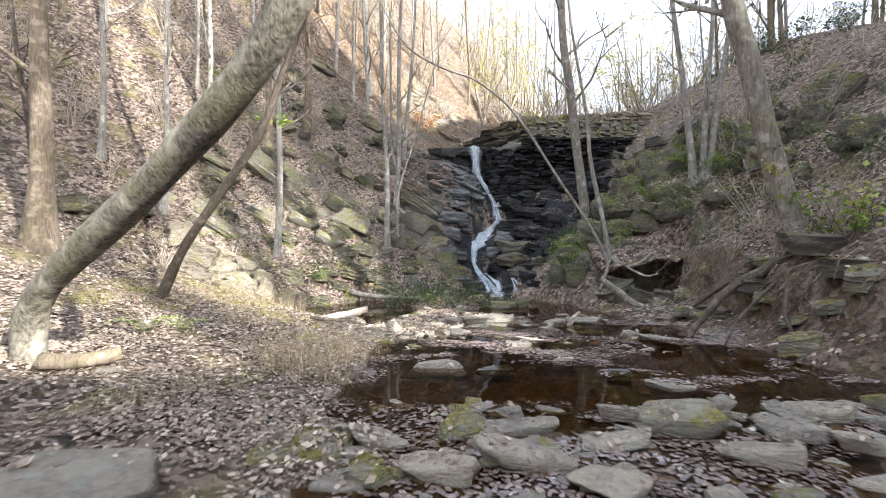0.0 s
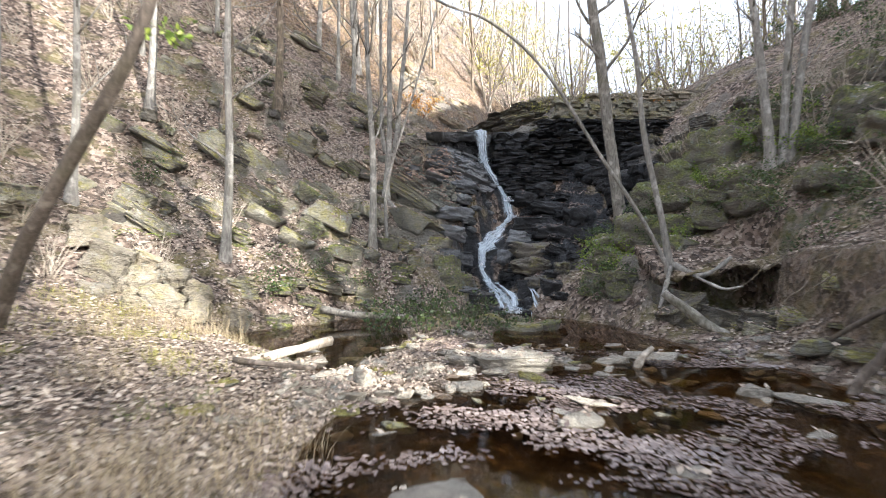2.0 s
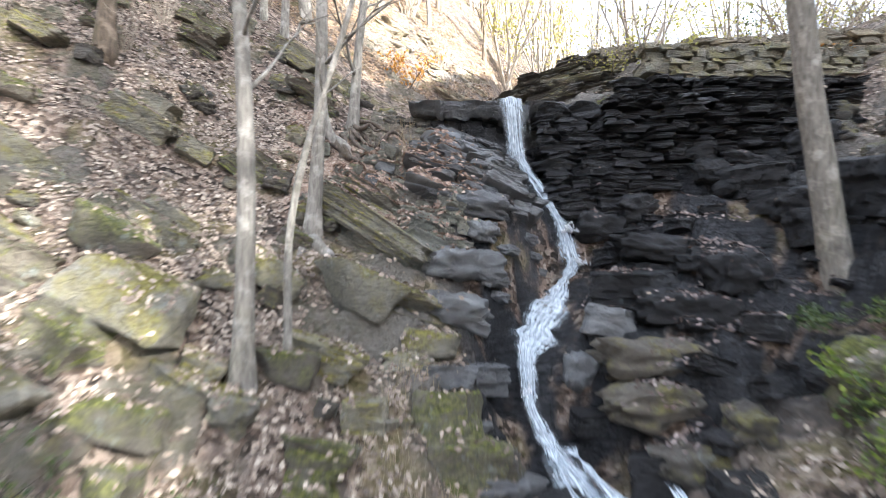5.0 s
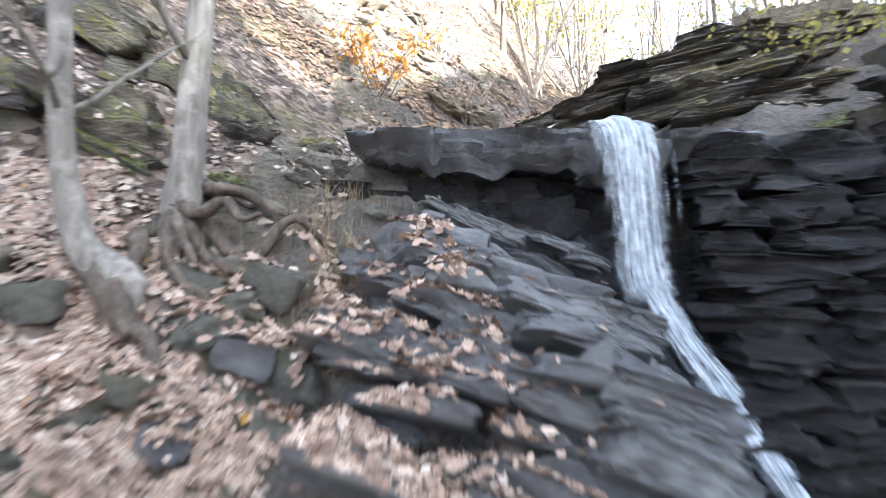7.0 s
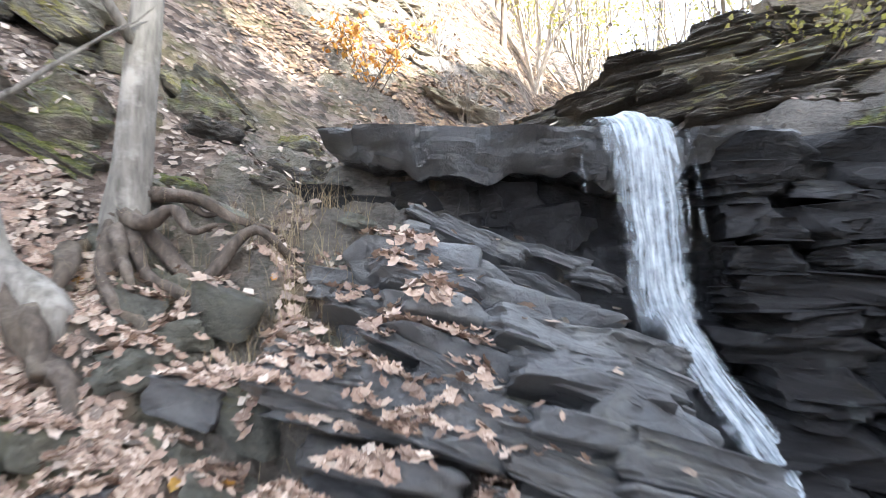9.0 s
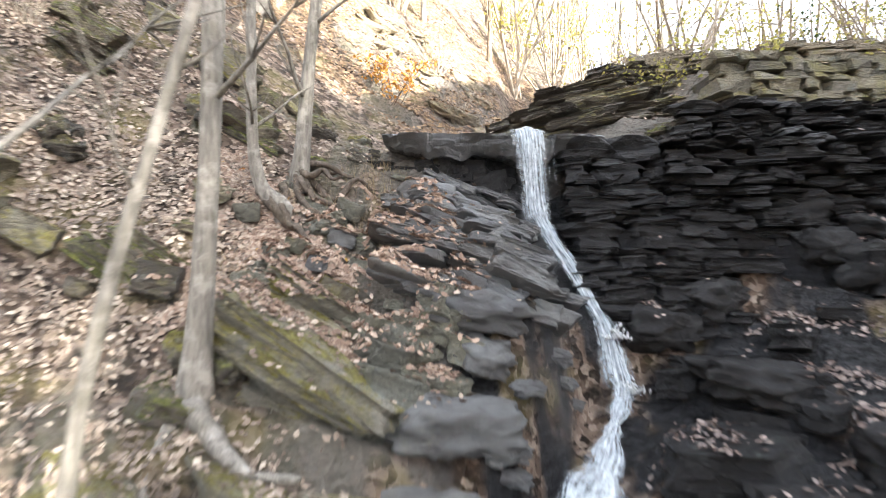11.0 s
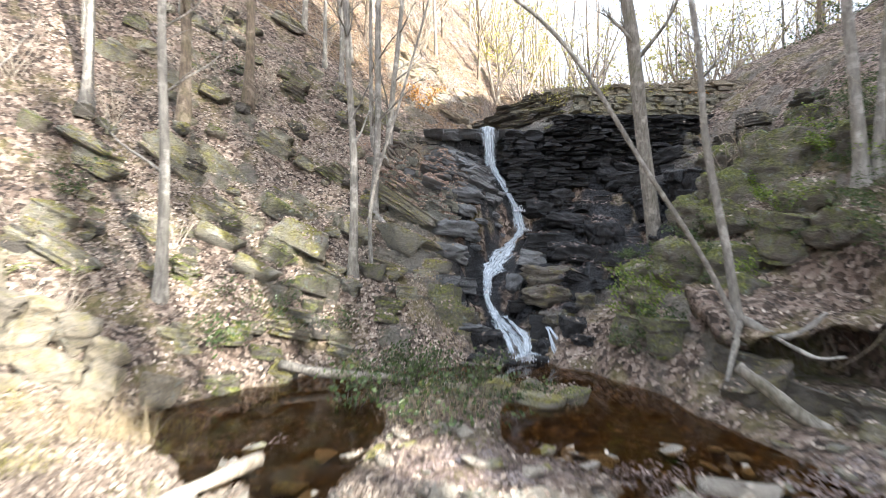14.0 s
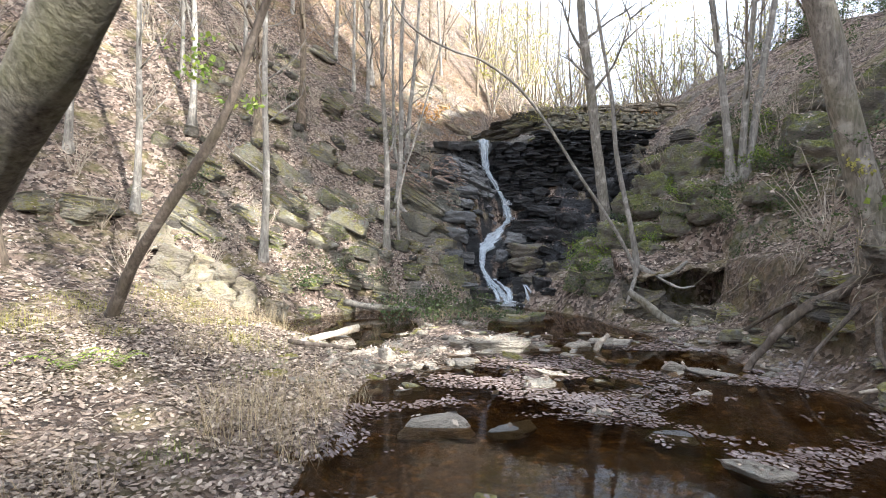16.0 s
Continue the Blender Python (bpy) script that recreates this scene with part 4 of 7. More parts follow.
# slabs cropping out of the hillside, dipping towards the fall
for x, y, sx, sy, sz, ry, rz, mat in ((-5.7, 19.2, 2.2, .9, .7, 36, 12, 0), (-5.1, 18.6, 1.6, .7, .5, 34, 8, 0), (-3.6, 19.6, 1.5, .8, .5, 32, 0, 0), (-4.2, 18.1, 1.0, .8, .5, 25, 20, 1), (-2.3, 17.9, .9, .7, .5, 20, 10, 0),
                                      (-3.4, 17.6, .9, .6, .5, 28, -10, 1), (-1.15, 20.6, 1.9, .9, .7, 30, 10, 0), (-.9, 21.3, 1.6, .8, .4, 34, 5, 0), (-.7, 19.7, 1.7, .8, .45, 14, 0, 0), (-.15, 19.0, 1.0, .8, .5, 6, 15, 0),
                                      (-1.5, 18.7, 1.1, .8, .5, 18, -5, 0), (-.6, 18.2, 1.0, .8, .6, 8, 30, 1), (.25, 18.35, 1.3, 1.0, 1.1, 5, 10, 1), (-6.7, 15.6, 1.5, .8, .6, 35, 15, 0), (-7.4, 16.4, 1.3, .9, .6, 32, 0, 1),
                                      (-8.9, 14.2, 1.2, 1, .8, 10, 0, 1), (-9.6, 13.6, 1.0, .9, .8, -10, 0, 1), (-3.0, 21.2, 1.4, .8, .5, 35, 0, 1), (-4.6, 21.0, 1.2, .8, .5, 30, 0, 1), (-6.8, 21, 1.6, .9, .6, 32, 0, 1),
                                      (-2.6, 23.4, 1.0, .8, .5, 30, 10, 1), (-3.4, 24.4, 1.3, .8, .6, 34, 10, 1), (-2.2, 24.9, 1.1, .6, .35, 38, 20, 0), (-4.8, 23.2, 1.3, .8, .6, 30, 0, 1), (-7.8, 18.2, 1.5, .9, .6, 30, 10, 0),
                                      (-8.8, 20.5, 1.6, .9, .7, 34, 0, 1), (-5.9, 17.2, 1.2, .8, .5, 30, 0, 0), (-4.9, 16.6, .9, .6, .4, 25, 10, 1), (-2.9, 16.5, 1.2, .7, .5, 15, 5, 0), (-3.6, 15.9, .8, .6, .4, 10, 30, 1),
                                      (-2.0, 16.7, .8, .6, .45, 10, 0, 1), (-3.7, 14.9, .8, .6, .4, 5, 0, 1), (-4.3, 15.2, .7, .5, .4, 12, 20, 0), (-1.2, 17.5, .9, .7, .5, 12, 10, 1), (-7.0, 24.5, 1.6, 1, .7, 30, 0, 1), (-6.2, 26.5, 1.5, 1, .7, 30, 0, 0)):
    mossy = ROCK_MOSSY if mat and random.random() < .5 else ROCK_DRY
    rock = tagged(empty("outcrop"), "tilted layered grey schist outcrop with moss, in the leafy slope", "rock", "outcrops in the hillside")
    rock.matrix_world = pose(x, y, gz(x, y) - .05, random.uniform(-14, 4), ry, rz + random.uniform(-12, 12))
    count = random.randint(2, 4)
    for k in range(count):
        h = sz / count * random.uniform(.9, 2.2)
        ob = new("slab", rock_data(mossy, random.randrange(10), True))
        ob.parent = rock
        ob.matrix_local = pose(random.uniform(-.22, .22) * sx, random.uniform(-.2, .2) * sy + (k / count - .5) * .25 * sy, (k / count - .45) * sz, random.uniform(-3, 3), random.uniform(-4, 4), random.uniform(-14, 14)) @ Matrix.Diagonal((sx * random.uniform(.55, 1.05), sy * random.uniform(.7, 1.05), h, 1))
        rock_bodies.append(ob)
# dark wet rocks beside the stream
for x, y, sx, sy, sz, ry, rz in ((.35, 20.6, 1.3, .8, .55, 5, 5), (.2, 19.9, 1.1, .7, .5, 8, -10), (.6, 21.4, 1.2, .7, .5, 12, 0), (.5, 19.3, .9, .6, .4, 5, 10), (1.85, 19.6, .45, .4, .5, 10, 30), (2.9, 19.5, 1.7, .9, .6, 4, 0),
                                 (2.6, 19.0, 1.2, .8, .5, 0, 10), (3.5, 20.1, 1.5, .9, .6, 6, 0), (3.0, 20.6, 1.4, .8, .5, 0, -10), (3.6, 21.3, 1.5, .8, .5, 8, 5), (4.3, 20.3, .9, .8, .7, 0, 30), (1.9, 22.3, .6, .5, .5, 15, 0),
                                 (1.0, 22.9, 1.3, .7, .35, 25, 0), (.3, 22.6, 1.5, .8, .35, 20, 5), (-.4, 22.7, 1.0, .7, .4, 12, 15), (-1.0, 22.2, .9, .7, .4, 14, 0), (-.2, 21.9, 1.0, .6, .4, 18, -10), (.7, 22.2, 1.1, .7, .4, 24, 10),
                                 (-1.2, 21.7, .7, .6, .4, 10, 40), (2.7, 18.3, .8, .6, .5, 0, 0), (3.4, 18.4, .8, .6, .5, 0, 60), (.6, 18.3, .6, .5, .6, 0, 0), (1.3, 18.6, .5, .4, .4, 0, 20), (2.2, 18.2, .5, .4, .3, 5, 0),
                                 (2.9, 22.3, 1.0, .7, .6, 5, 0), (3.6, 22.3, .9, .6, .5, 0, 20), (2.2, 17.2, 1.1, .6, .3, 0, 8), (.9, 16.9, 1.0, .6, .25, 0, -5), (2.4, 20.0, .8, .5, .4, 10, 0)):
    mossy = y < 18.4 or (x > 2 and y < 20)
    if y > 21.6 and x < 1.7:
        sx, sy, sz = sx * .4, sy * .4, sz * .45
    if near_course(np.array([x]), np.array([y]))[0][0] < sx * .4 + .2:
        continue
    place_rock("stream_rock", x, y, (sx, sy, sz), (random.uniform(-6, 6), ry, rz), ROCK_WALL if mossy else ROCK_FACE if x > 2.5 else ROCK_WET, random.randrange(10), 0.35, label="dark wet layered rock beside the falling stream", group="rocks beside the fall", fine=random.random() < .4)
for k in range(110):
    x, y = random.uniform(-1.9, 2.3), random.uniform(20.4, 23.2)
    s = random.uniform(.12, .34) if y > 21.5 else random.uniform(.2, .7)
    if near_course(np.array([x]), np.array([y]))[0][0] > s * .6 + .25:
        place_rock("stream_rock", x, y, (s, s * .8, s * random.uniform(.35, .7)), (random.uniform(-15, 5), random.uniform(8, 30), random.uniform(-40, 40)), ROCK_WET if x > .5 else ROCK_DAMP, random.randrange(10), 0.45,
                   label="dark wet layered rock beside the falling stream", group="rocks beside the fall", fine=k % 3 > 0)
for k in range(20):
    x, y = random.uniform(-2.6, .1), random.uniform(21.2, 22.7)
    s = random.uniform(.16, .34)
    place_rock("stream_rock", x, y, (s * 1.2, s, s * random.uniform(.6, .9)), (random.uniform(-15, 15), random.uniform(-15, 15), random.uniform(0, 180)), ROCK_DAMP, random.randrange(10), 0.42,
               label="round grey-green rock among fallen leaves", group="rocks beside the fall", fine=False if k % 2 else "worn")
for k in range(46):
    x, y = random.uniform(-.2, 1.5), random.uniform(22.0, 23.1)
    s = random.uniform(.12, .36)
    if near_course(np.array([x]), np.array([y]))[0][0] > s * .7 + .22:
        place_rock("stream_rock", x, y, (s * 1.3, s, s * random.uniform(.2, .4)), (random.uniform(-20, 0), random.uniform(14, 32), random.uniform(-25, 25)), ROCK_WET, random.randrange(10), 0.5,
                   label="dark wet layered slab under the ledge", group="rocks beside the fall", fine=k % 4 > 0)
slab_rng = random.Random(19)
for k in range(90):
    x, y = slab_rng.uniform(-.35, 1.5), slab_rng.uniform(21.5, 23.05)
    s = slab_rng.uniform(.35, .85)
    if near_course(np.array([x]), np.array([y]))[0][0] > .36 + .36 * s:
        place_rock("bedrock_slab", x, y, (s, s * slab_rng.uniform(.6, .9), slab_rng.uniform(.1, .24)), (slab_rng.uniform(-34, -14), slab_rng.uniform(12, 26), slab_rng.uniform(-14, 14)), ROCK_WET, slab_rng.randrange(10), 0.45, fine="worn" if k % 3 == 0 else True,
                   label="dark wet layered slab in the slope below the ledge", group="slabs below the ledge")
for x, y, sx, sy, sz, rz in ((1.1, 18.0, .8, .6, .6, 10), (1.15, 17.5, .7, .5, .4, -20), (2.25, 17.75, .5, .5, .5, 30), (2.15, 17.3, .45, .35, .25, 0), (2.95, 17.6, .6, .5, .4, 15), (3.0, 17.2, .5, .4, .25, -30), (.75, 17.15, .55, .4, .25, 50), (1.4, 17.1, .4, .3, .18, 5), (2.4, 18.3, .7, .5, .6, -8)):
    place_rock("stream_rock", x, y, (sx, sy, sz), (random.uniform(-8, 8), random.uniform(-8, 8), rz), ROCK_FACE, random.randrange(10), 0.4, z=max(-.05, gz(x, y)), label="black wet rock at the foot of the fall", group="rocks beside the fall", fine=sx > .5)
for x, y, sx, sy, sz, rz in ((-.15, 14.85, .55, .4, .22, 28), (.4, 14.5, .62, .42, .2, -26), (.95, 14.75, .7, .5, .26, 22), (1.6, 14.4, .75, .45, .2, -18), (2.2, 14.6, .5, .42, .22, 35), (.75, 15.15, .5, .4, .24, 60), (1.55, 14.95, .45, .35, .2, 15)):
    place_rock("island_slab", x, y, (sx, sy, sz), (random.uniform(-6, 6), random.uniform(-6, 6), rz), ROCK_MOSSY if sx < .6 else ROCK_DRY, random.randrange(10), 0.4, fine="worn", z=max(.02, gz(x, y)),
               label="flat mossy slab in the back pool", group="slabs in the back pool")
for k in range(70):
    x, y = random.uniform(.0, 4.8), random.uniform(18.2, 22.2)
    s = random.uniform(.15, .5)
    if near_course(np.array([x]), np.array([y]))[0][0] > s * .4 + .3:
        place_rock("stream_rock", x, y, (s * 1.3, s, s * random.uniform(.35, .7)), (random.uniform(-15, 5), random.uniform(-5, 20), random.uniform(-40, 40)), ROCK_FACE if x > 1.8 else ROCK_WET, random.randrange(10), 0.4,
                   label="dark wet layered rock beside the falling stream", group="rocks beside the fall", fine=k % 3 > 0)
for k in range(110):
    x, y = random.uniform(-9, -.8), random.uniform(15.2, 25)
    s = random.uniform(.2, .6)
    place_rock("hillside_stone", x, y, (s, s * .8, s * random.uniform(.4, .8)), (random.uniform(-15, 5), random.uniform(5, 35), random.uniform(-40, 40)), random.choice((ROCK_DRY, ROCK_MOSSY, ROCK_WALL)), random.randrange(10), 0.35,
               label="mossy grey stone half buried in fallen leaves", group="stones on the slope", fine=k % 3 > 0)
for x, y, s, ry, mat in ((-3.0, 18.0, 1.3, 26, 0), (-2.7, 17.1, .9, 20, 1), (-1.0, 19.5, 1.4, 24, 0), (-.15, 19.2, .85, 8, 0), (-3.7, 16.9, .9, 28, 0), (-3.9, 18.8, 1.2, 30, 1), (-4.7, 17.5, 1.0, 28, 0), (-1.6, 18.2, .8, 14, 1), (-2.2, 19.2, 1.1, 30, 0)):
    place_rock("hillside_boulder", x, y, (s * .9, s * .66, s * .4), (random.uniform(-14, 0), ry, random.uniform(-15, 15)), ROCK_MOSSY if mat else ROCK_DRY, random.randrange(10), 0.35,
               label="smooth grey-green boulder tilted in the slope", group="boulders in the slope", fine="worn")
# mossy boulders on the right slope
for x, y, sx, sy, sz in ((4.9, 17.0, 1.2, 1.1, 1.1), (4.2, 17.0, 1.0, .8, .7), (5.6, 16.4, 1.1, .9, .8), (6.3, 16.0, 1.2, 1, .8), (6.9, 15.3, 1.1, .9, .7), (5.3, 15.6, .9, .8, .7), (6.0, 17.4, 1.1, .9, .8), (7.1, 16.6, 1, .9, .7),
                         (7.7, 18.5, 1.8, 1.4, 1.5), (6.6, 18.6, 1.2, 1, 1.1), (5.9, 18.7, 1.0, .9, .9), (8.6, 17.2, 1.1, 1, .8), (9.3, 15.0, 1.5, 1.2, 1.1), (9.9, 14.0, 1.2, 1, 1), (8.7, 13.7, 1.2, 1, .8), (10.2, 16.5, 1.3, 1, 1),
                         (7.6, 14.2, .9, .8, .6), (4.5, 18.0, .9, .8, .7), (8.2, 12.2, 1.0, .8, .7), (9.2, 11.4, 1.1, .9, .8), (4.0, 15.6, .8, .7, .6), (3.6, 16.3, .7, .6, .6), (11.2, 14.8, 1.5, 1.2, 1.1), (7.4, 20.4, 1.3, 1, 1)):
    place_rock("mossy_boulder", x, y, (sx, sy, sz), (random.uniform(-12, 12), random.uniform(-12, 12), random.uniform(0, 180)), ROCK_MOSSY, random.randrange(10), 0.35,
               label="rounded boulder under yellow-green moss", group="mossy boulders", fine=random.random() < .1)
for x, y, sx, sy, sz, rx, ry in ((4.75, 13.9, 1.0, .7, .4, 0, -25), (5.2, 13.6, .9, .6, .4, 0, 20), (4.6, 14.3, .8, .5, .4, 0, 15), (5.6, 12.8, .8, .6, .3, 0, 10), (5.7, 9.4, .9, .6, .3, 0, 8), (6.3, 8.6, 1.0, .7, .35, 5, 0),
                                 (6.9, 9.8, .8, .5, .25, 0, 12), (5.9, 7.6, .8, .6, .3, 0, 5), (6.7, 7.2, .9, .6, .3, 5, 5)):
    place_rock("bank_slab", x, y, (sx, sy, sz), (rx, ry, random.uniform(-30, 30)), ROCK_WALL, random.randrange(10), 0.3, label="brown-grey slab slumped from the undercut bank", group="slabs under the bank")

for k in range(28):
    y = random.uniform(5.8, 13.6)
    x = 5.25 + random.uniform(0, .75)
    s = random.uniform(.25, .7)
    place_rock("bank_slab", x, y, (s, s * .7, s * random.uniform(.2, .4)), (random.uniform(-10, 10), random.uniform(-25, 10), random.uniform(-60, 60)), random.choice((ROCK_WALL, ROCK_DRY)), random.randrange(10), 0.45,
               label="brown-grey slab slumped from the undercut bank", group="slabs under the bank")
for k in range(46):
    x, y = random.uniform(4.9, 10), random.uniform(19.3, 23)
    s = random.uniform(.35, 1.2)
    place_rock("slope_rock", x, y, (s, s * .8, s * random.uniform(.35, .7)), (random.uniform(-12, 12), random.uniform(-15, 10), random.uniform(-60, 60)), ROCK_FACE if x < 7 else random.choice((ROCK_WALL, ROCK_WALL, ROCK_MOSSY)), random.randrange(10), 0.4,
               label="dark rock in the slope below the dam", group="rocks below the dam", fine=k % 2 > 0)

# ---- the overhanging ledge at the lip ----
ledge = tagged(empty("rock_ledge", (0.8, 23.7, 6.1)), "dark overhanging rock ledge at the lip of the fall", "ledge")


def ledge_slab(x0, x1, y0, y1, z0, z1, seed, taper=0.0):
    """A long slab with a broken front, shallow cracks and a ragged underside."""
    nx, nz, ny = int((x1 - x0) / .03), 9, 10
    ring = [(0, k / nz) for k in range(nz)] + [(k / ny, 1) for k in range(ny)] + [(1, 1 - k / nz) for k in range(nz)] + [(1 - k / ny, 0) for k in range(ny)]
    v, f = [], []
    for i in range(nx + 1):
        x = x0 + (x1 - x0) * i / nx
        block = math.floor(x * 2.3 + .5 * noise.noise(Vector((x * 2, seed, 0))))
        set_back = .06 * noise.noise(Vector((block * 3.7, seed, 1.5)))
        end = min(1, min(i, nx - i) / 5 + .75)
        for u, w in ring:
            low = z0 + (z1 - z0) * .75 * max(0, 1 - (x - x0) / taper) ** 1.3 if taper else z0
            y, z = y0 + (y1 - y0) * u, low + (z1 - low) * (.5 + (w - .5) * end)
            p = Vector((x * 3, y * 3, z * 9 + seed))
            front = (1 - u) ** 3
            under = front * (1 - w) ** 1.5 * (.22 + .2 * noise.noise(Vector((x * 1.7, seed, 4))))
            bed = .012 * math.floor(w * 4 + .6 * noise.noise(Vector((x * 1.3, 0, seed)))) * (1 if (block + seed) % 2 else -.5)
            y += front * (set_back - bed + .05 * noise.noise(p) + .03 * noise.noise(p * 3) + .012 * noise.noise(p * 8)) + under
            z += .016 * noise.noise(p * .6) + .008 * noise.noise(p * 2.5) + (1 - w) * (.09 * noise.noise(Vector((x * 3.1, y, seed * 2))) + .04 * noise.noise(Vector((x * 11, y, seed))))
            v.append((x - .8, y - 23.7, z - 6.1))
    n = len(ring)
    for i in range(nx):
        for k in range(n):
            q = i * n
            f.append((q + k, q + n + k, q + n + (k + 1) % n, q + (k + 1) % n))
    f += [tuple(range(n))[::-1], tuple(nx * n + k for k in range(n))]
    ob = mesh_object("slab", v, f, ROCK_WET, ledge, 30)
    rock_bodies.append(ob)


ledge_slab(-.66, 1.28, 23.1, 24.5, 5.77, 6.08, 2, .6)
ledge_slab(1.2, 1.78, 23.16, 24.5, 5.74, 6.03, 5)
ledge_slab(1.7, 2.5, 23.1, 24.4, 5.88, 6.07, 9, .1)
ledge_slab(-.5, 1.05, 23.4, 24.5, 6.05, 6.115, 7, .4)

# ---- the old dry-stone dam right of the fall ----
dam = tagged(empty("stone_dam", (6, 23.5, 3.5)), "old stepped dry-stone dam of dark stacked slabs", "stone wall", kind="structure")
STONES = {m.name: [rock_mesh("stone", 900 + v, m, 1, 0) for v in range(8)] for m in (ROCK_BANK, ROCK_DRY)}


def dam_tier(face, z0, z1, x0, x1, mat, course, short, long, depth=0.5, uneven=0.08):
    """Courses of stacked slabs; face(x) is the front's y."""
    z = z0
    while z < z1:
        h = course * random.uniform(0.8, 1.25)
        x = x0 + random.uniform(-0.25, 0.1)
        while x < x1:
            w = random.uniform(short, long)
            ob = new("stone", rock_data(mat, random.randrange(10), True, True) if mat is ROCK_FACE else random.choice(STONES[mat.name]))
            d = depth * random.uniform(0.8, 1.1)
            slope = math.degrees(math.atan2(face(x + w) - face(x), w))
            ob.parent = dam
            ob.matrix_local = pose(x + w / 2 - 6, face(x + w / 2) + 0.25 + random.uniform(-uneven, uneven) - 23.5, z + h / 2 - 3.5 + random.uniform(-.03, .03), random.uniform(-5, 5), random.uniform(-3, 3), slope + random.uniform(-7, 7)) @ Matrix.Diagonal((w * 1.02, d, h * random.uniform(.9, 1.25), 1))
            rock_bodies.append(ob)
            x += w * random.uniform(.93, 1.0)
        z += h
    # rubble core
    bm = bmesh.new()
    n = 12
    rows = []
    for i in range(n + 1):
        xx = x0 + (x1 - x0) * i / n
        y = face(xx) + 0.3
        rows.append([bm.verts.new((xx - 6, y - 23.5 + a, zz - 3.5)) for a, zz in ((0, z0 - 0.3), (0, z1 - 0.08), (1.1, z1 - 0.08), (1.1, z0 - 0.3))])
    for a, b in zip(rows, rows[1:]):
        for k in range(4):
            bm.faces.new((a[k], a[(k + 1) % 4], b[(k + 1) % 4], b[k]))
    bm.faces.new(rows[0])
    bm.faces.new(rows[-1][::-1])
    part("core", bm, ROCK_WALL, dam)


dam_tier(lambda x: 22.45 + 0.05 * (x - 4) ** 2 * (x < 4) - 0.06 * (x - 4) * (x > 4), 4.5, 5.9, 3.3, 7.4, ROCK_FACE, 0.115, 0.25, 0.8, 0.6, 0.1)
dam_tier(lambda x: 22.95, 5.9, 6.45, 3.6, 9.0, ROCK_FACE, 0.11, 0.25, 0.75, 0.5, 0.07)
dam_tier(lambda x: 23.45, 6.45, 7.3, 4.4, 10.0, ROCK_DRY, 0.125, 0.2, 0.65, 0.5, 0.06)
dam_tier(lambda x: float(np.interp(x, [3.6, 8.5, 11], [25.2, 24.1, 24.0])), 7.1, 7.95, 3.8, 11.0, ROCK_BANK, 0.14, 0.25, 0.8, 0.5, 0.06)
rock_face = tagged(empty("rock_face", (2.6, 23, 4)), "dark wet layered rock face beside the fall", "rock face", kind="structure")
z = 3.5
while z < 6.0:
    h = random.uniform(.1, .2)
    x = 1.95 + max(0, 4.4 - z) * .35 + random.uniform(-.1, .1)
    while x < 3.6:
        w = random.uniform(.3, .9)
        y = 23.35 - (6.1 - z) * .36 - .12 * (x - 2)
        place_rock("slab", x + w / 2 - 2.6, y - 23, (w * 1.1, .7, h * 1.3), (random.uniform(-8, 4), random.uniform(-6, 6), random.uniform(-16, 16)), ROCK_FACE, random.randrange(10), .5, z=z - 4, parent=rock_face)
        x += w * .9
    z += h
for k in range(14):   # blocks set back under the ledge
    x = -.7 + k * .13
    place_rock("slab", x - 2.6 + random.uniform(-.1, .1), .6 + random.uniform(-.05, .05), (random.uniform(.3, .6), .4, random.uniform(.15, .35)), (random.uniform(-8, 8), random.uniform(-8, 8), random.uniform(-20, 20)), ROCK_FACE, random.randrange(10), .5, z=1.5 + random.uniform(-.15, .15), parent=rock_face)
# layered natural slabs that run up from the lip to the dam, stepping back
for k in range(16):
    level = 6.16 + .105 * k
    x = 1.1 + max(0, level - 6.9) * 2.3
    while x < 4.8:
        w = random.uniform(.5, 1.4)
        y = max(23.85 + .06 * k, 25.4 - (x - 1.3) * .85) + .03 * k + random.uniform(-.12, .12)
        place_rock("strata_slab", x + w / 2, y + .45, (w * 1.15, random.uniform(.8, 1.2), random.uniform(.1, .2)), (random.uniform(-4, 4), random.uniform(-10, -3), random.uniform(-32, -6)), random.choice((ROCK_WALL, ROCK_WALL, ROCK_DRY)) if k > 1 else ROCK_MOSSY,
                   random.randrange(10), 0.5, z=level + random.uniform(-.04, .04), label="thin dark layered rock slab beside the dam", group="strata beside the dam")
        x += w * .85
for k in range(16):
    x, y = random.uniform(-2.5, 1.6), random.uniform(26.5, 30)
    s = random.uniform(.5, 1.2)
    y += 1.2
    place_rock("pale_outcrop", x, y, (s, s * .9, s * .3), (random.uniform(15, 30), random.uniform(20, 34), random.uniform(-20, 20)), ROCK_BANK, random.randrange(10), 0.7, fine="worn" if k % 2 else False,
               label="pale sunlit rock in the slope behind the fall", group="pale rocks behind the fall")


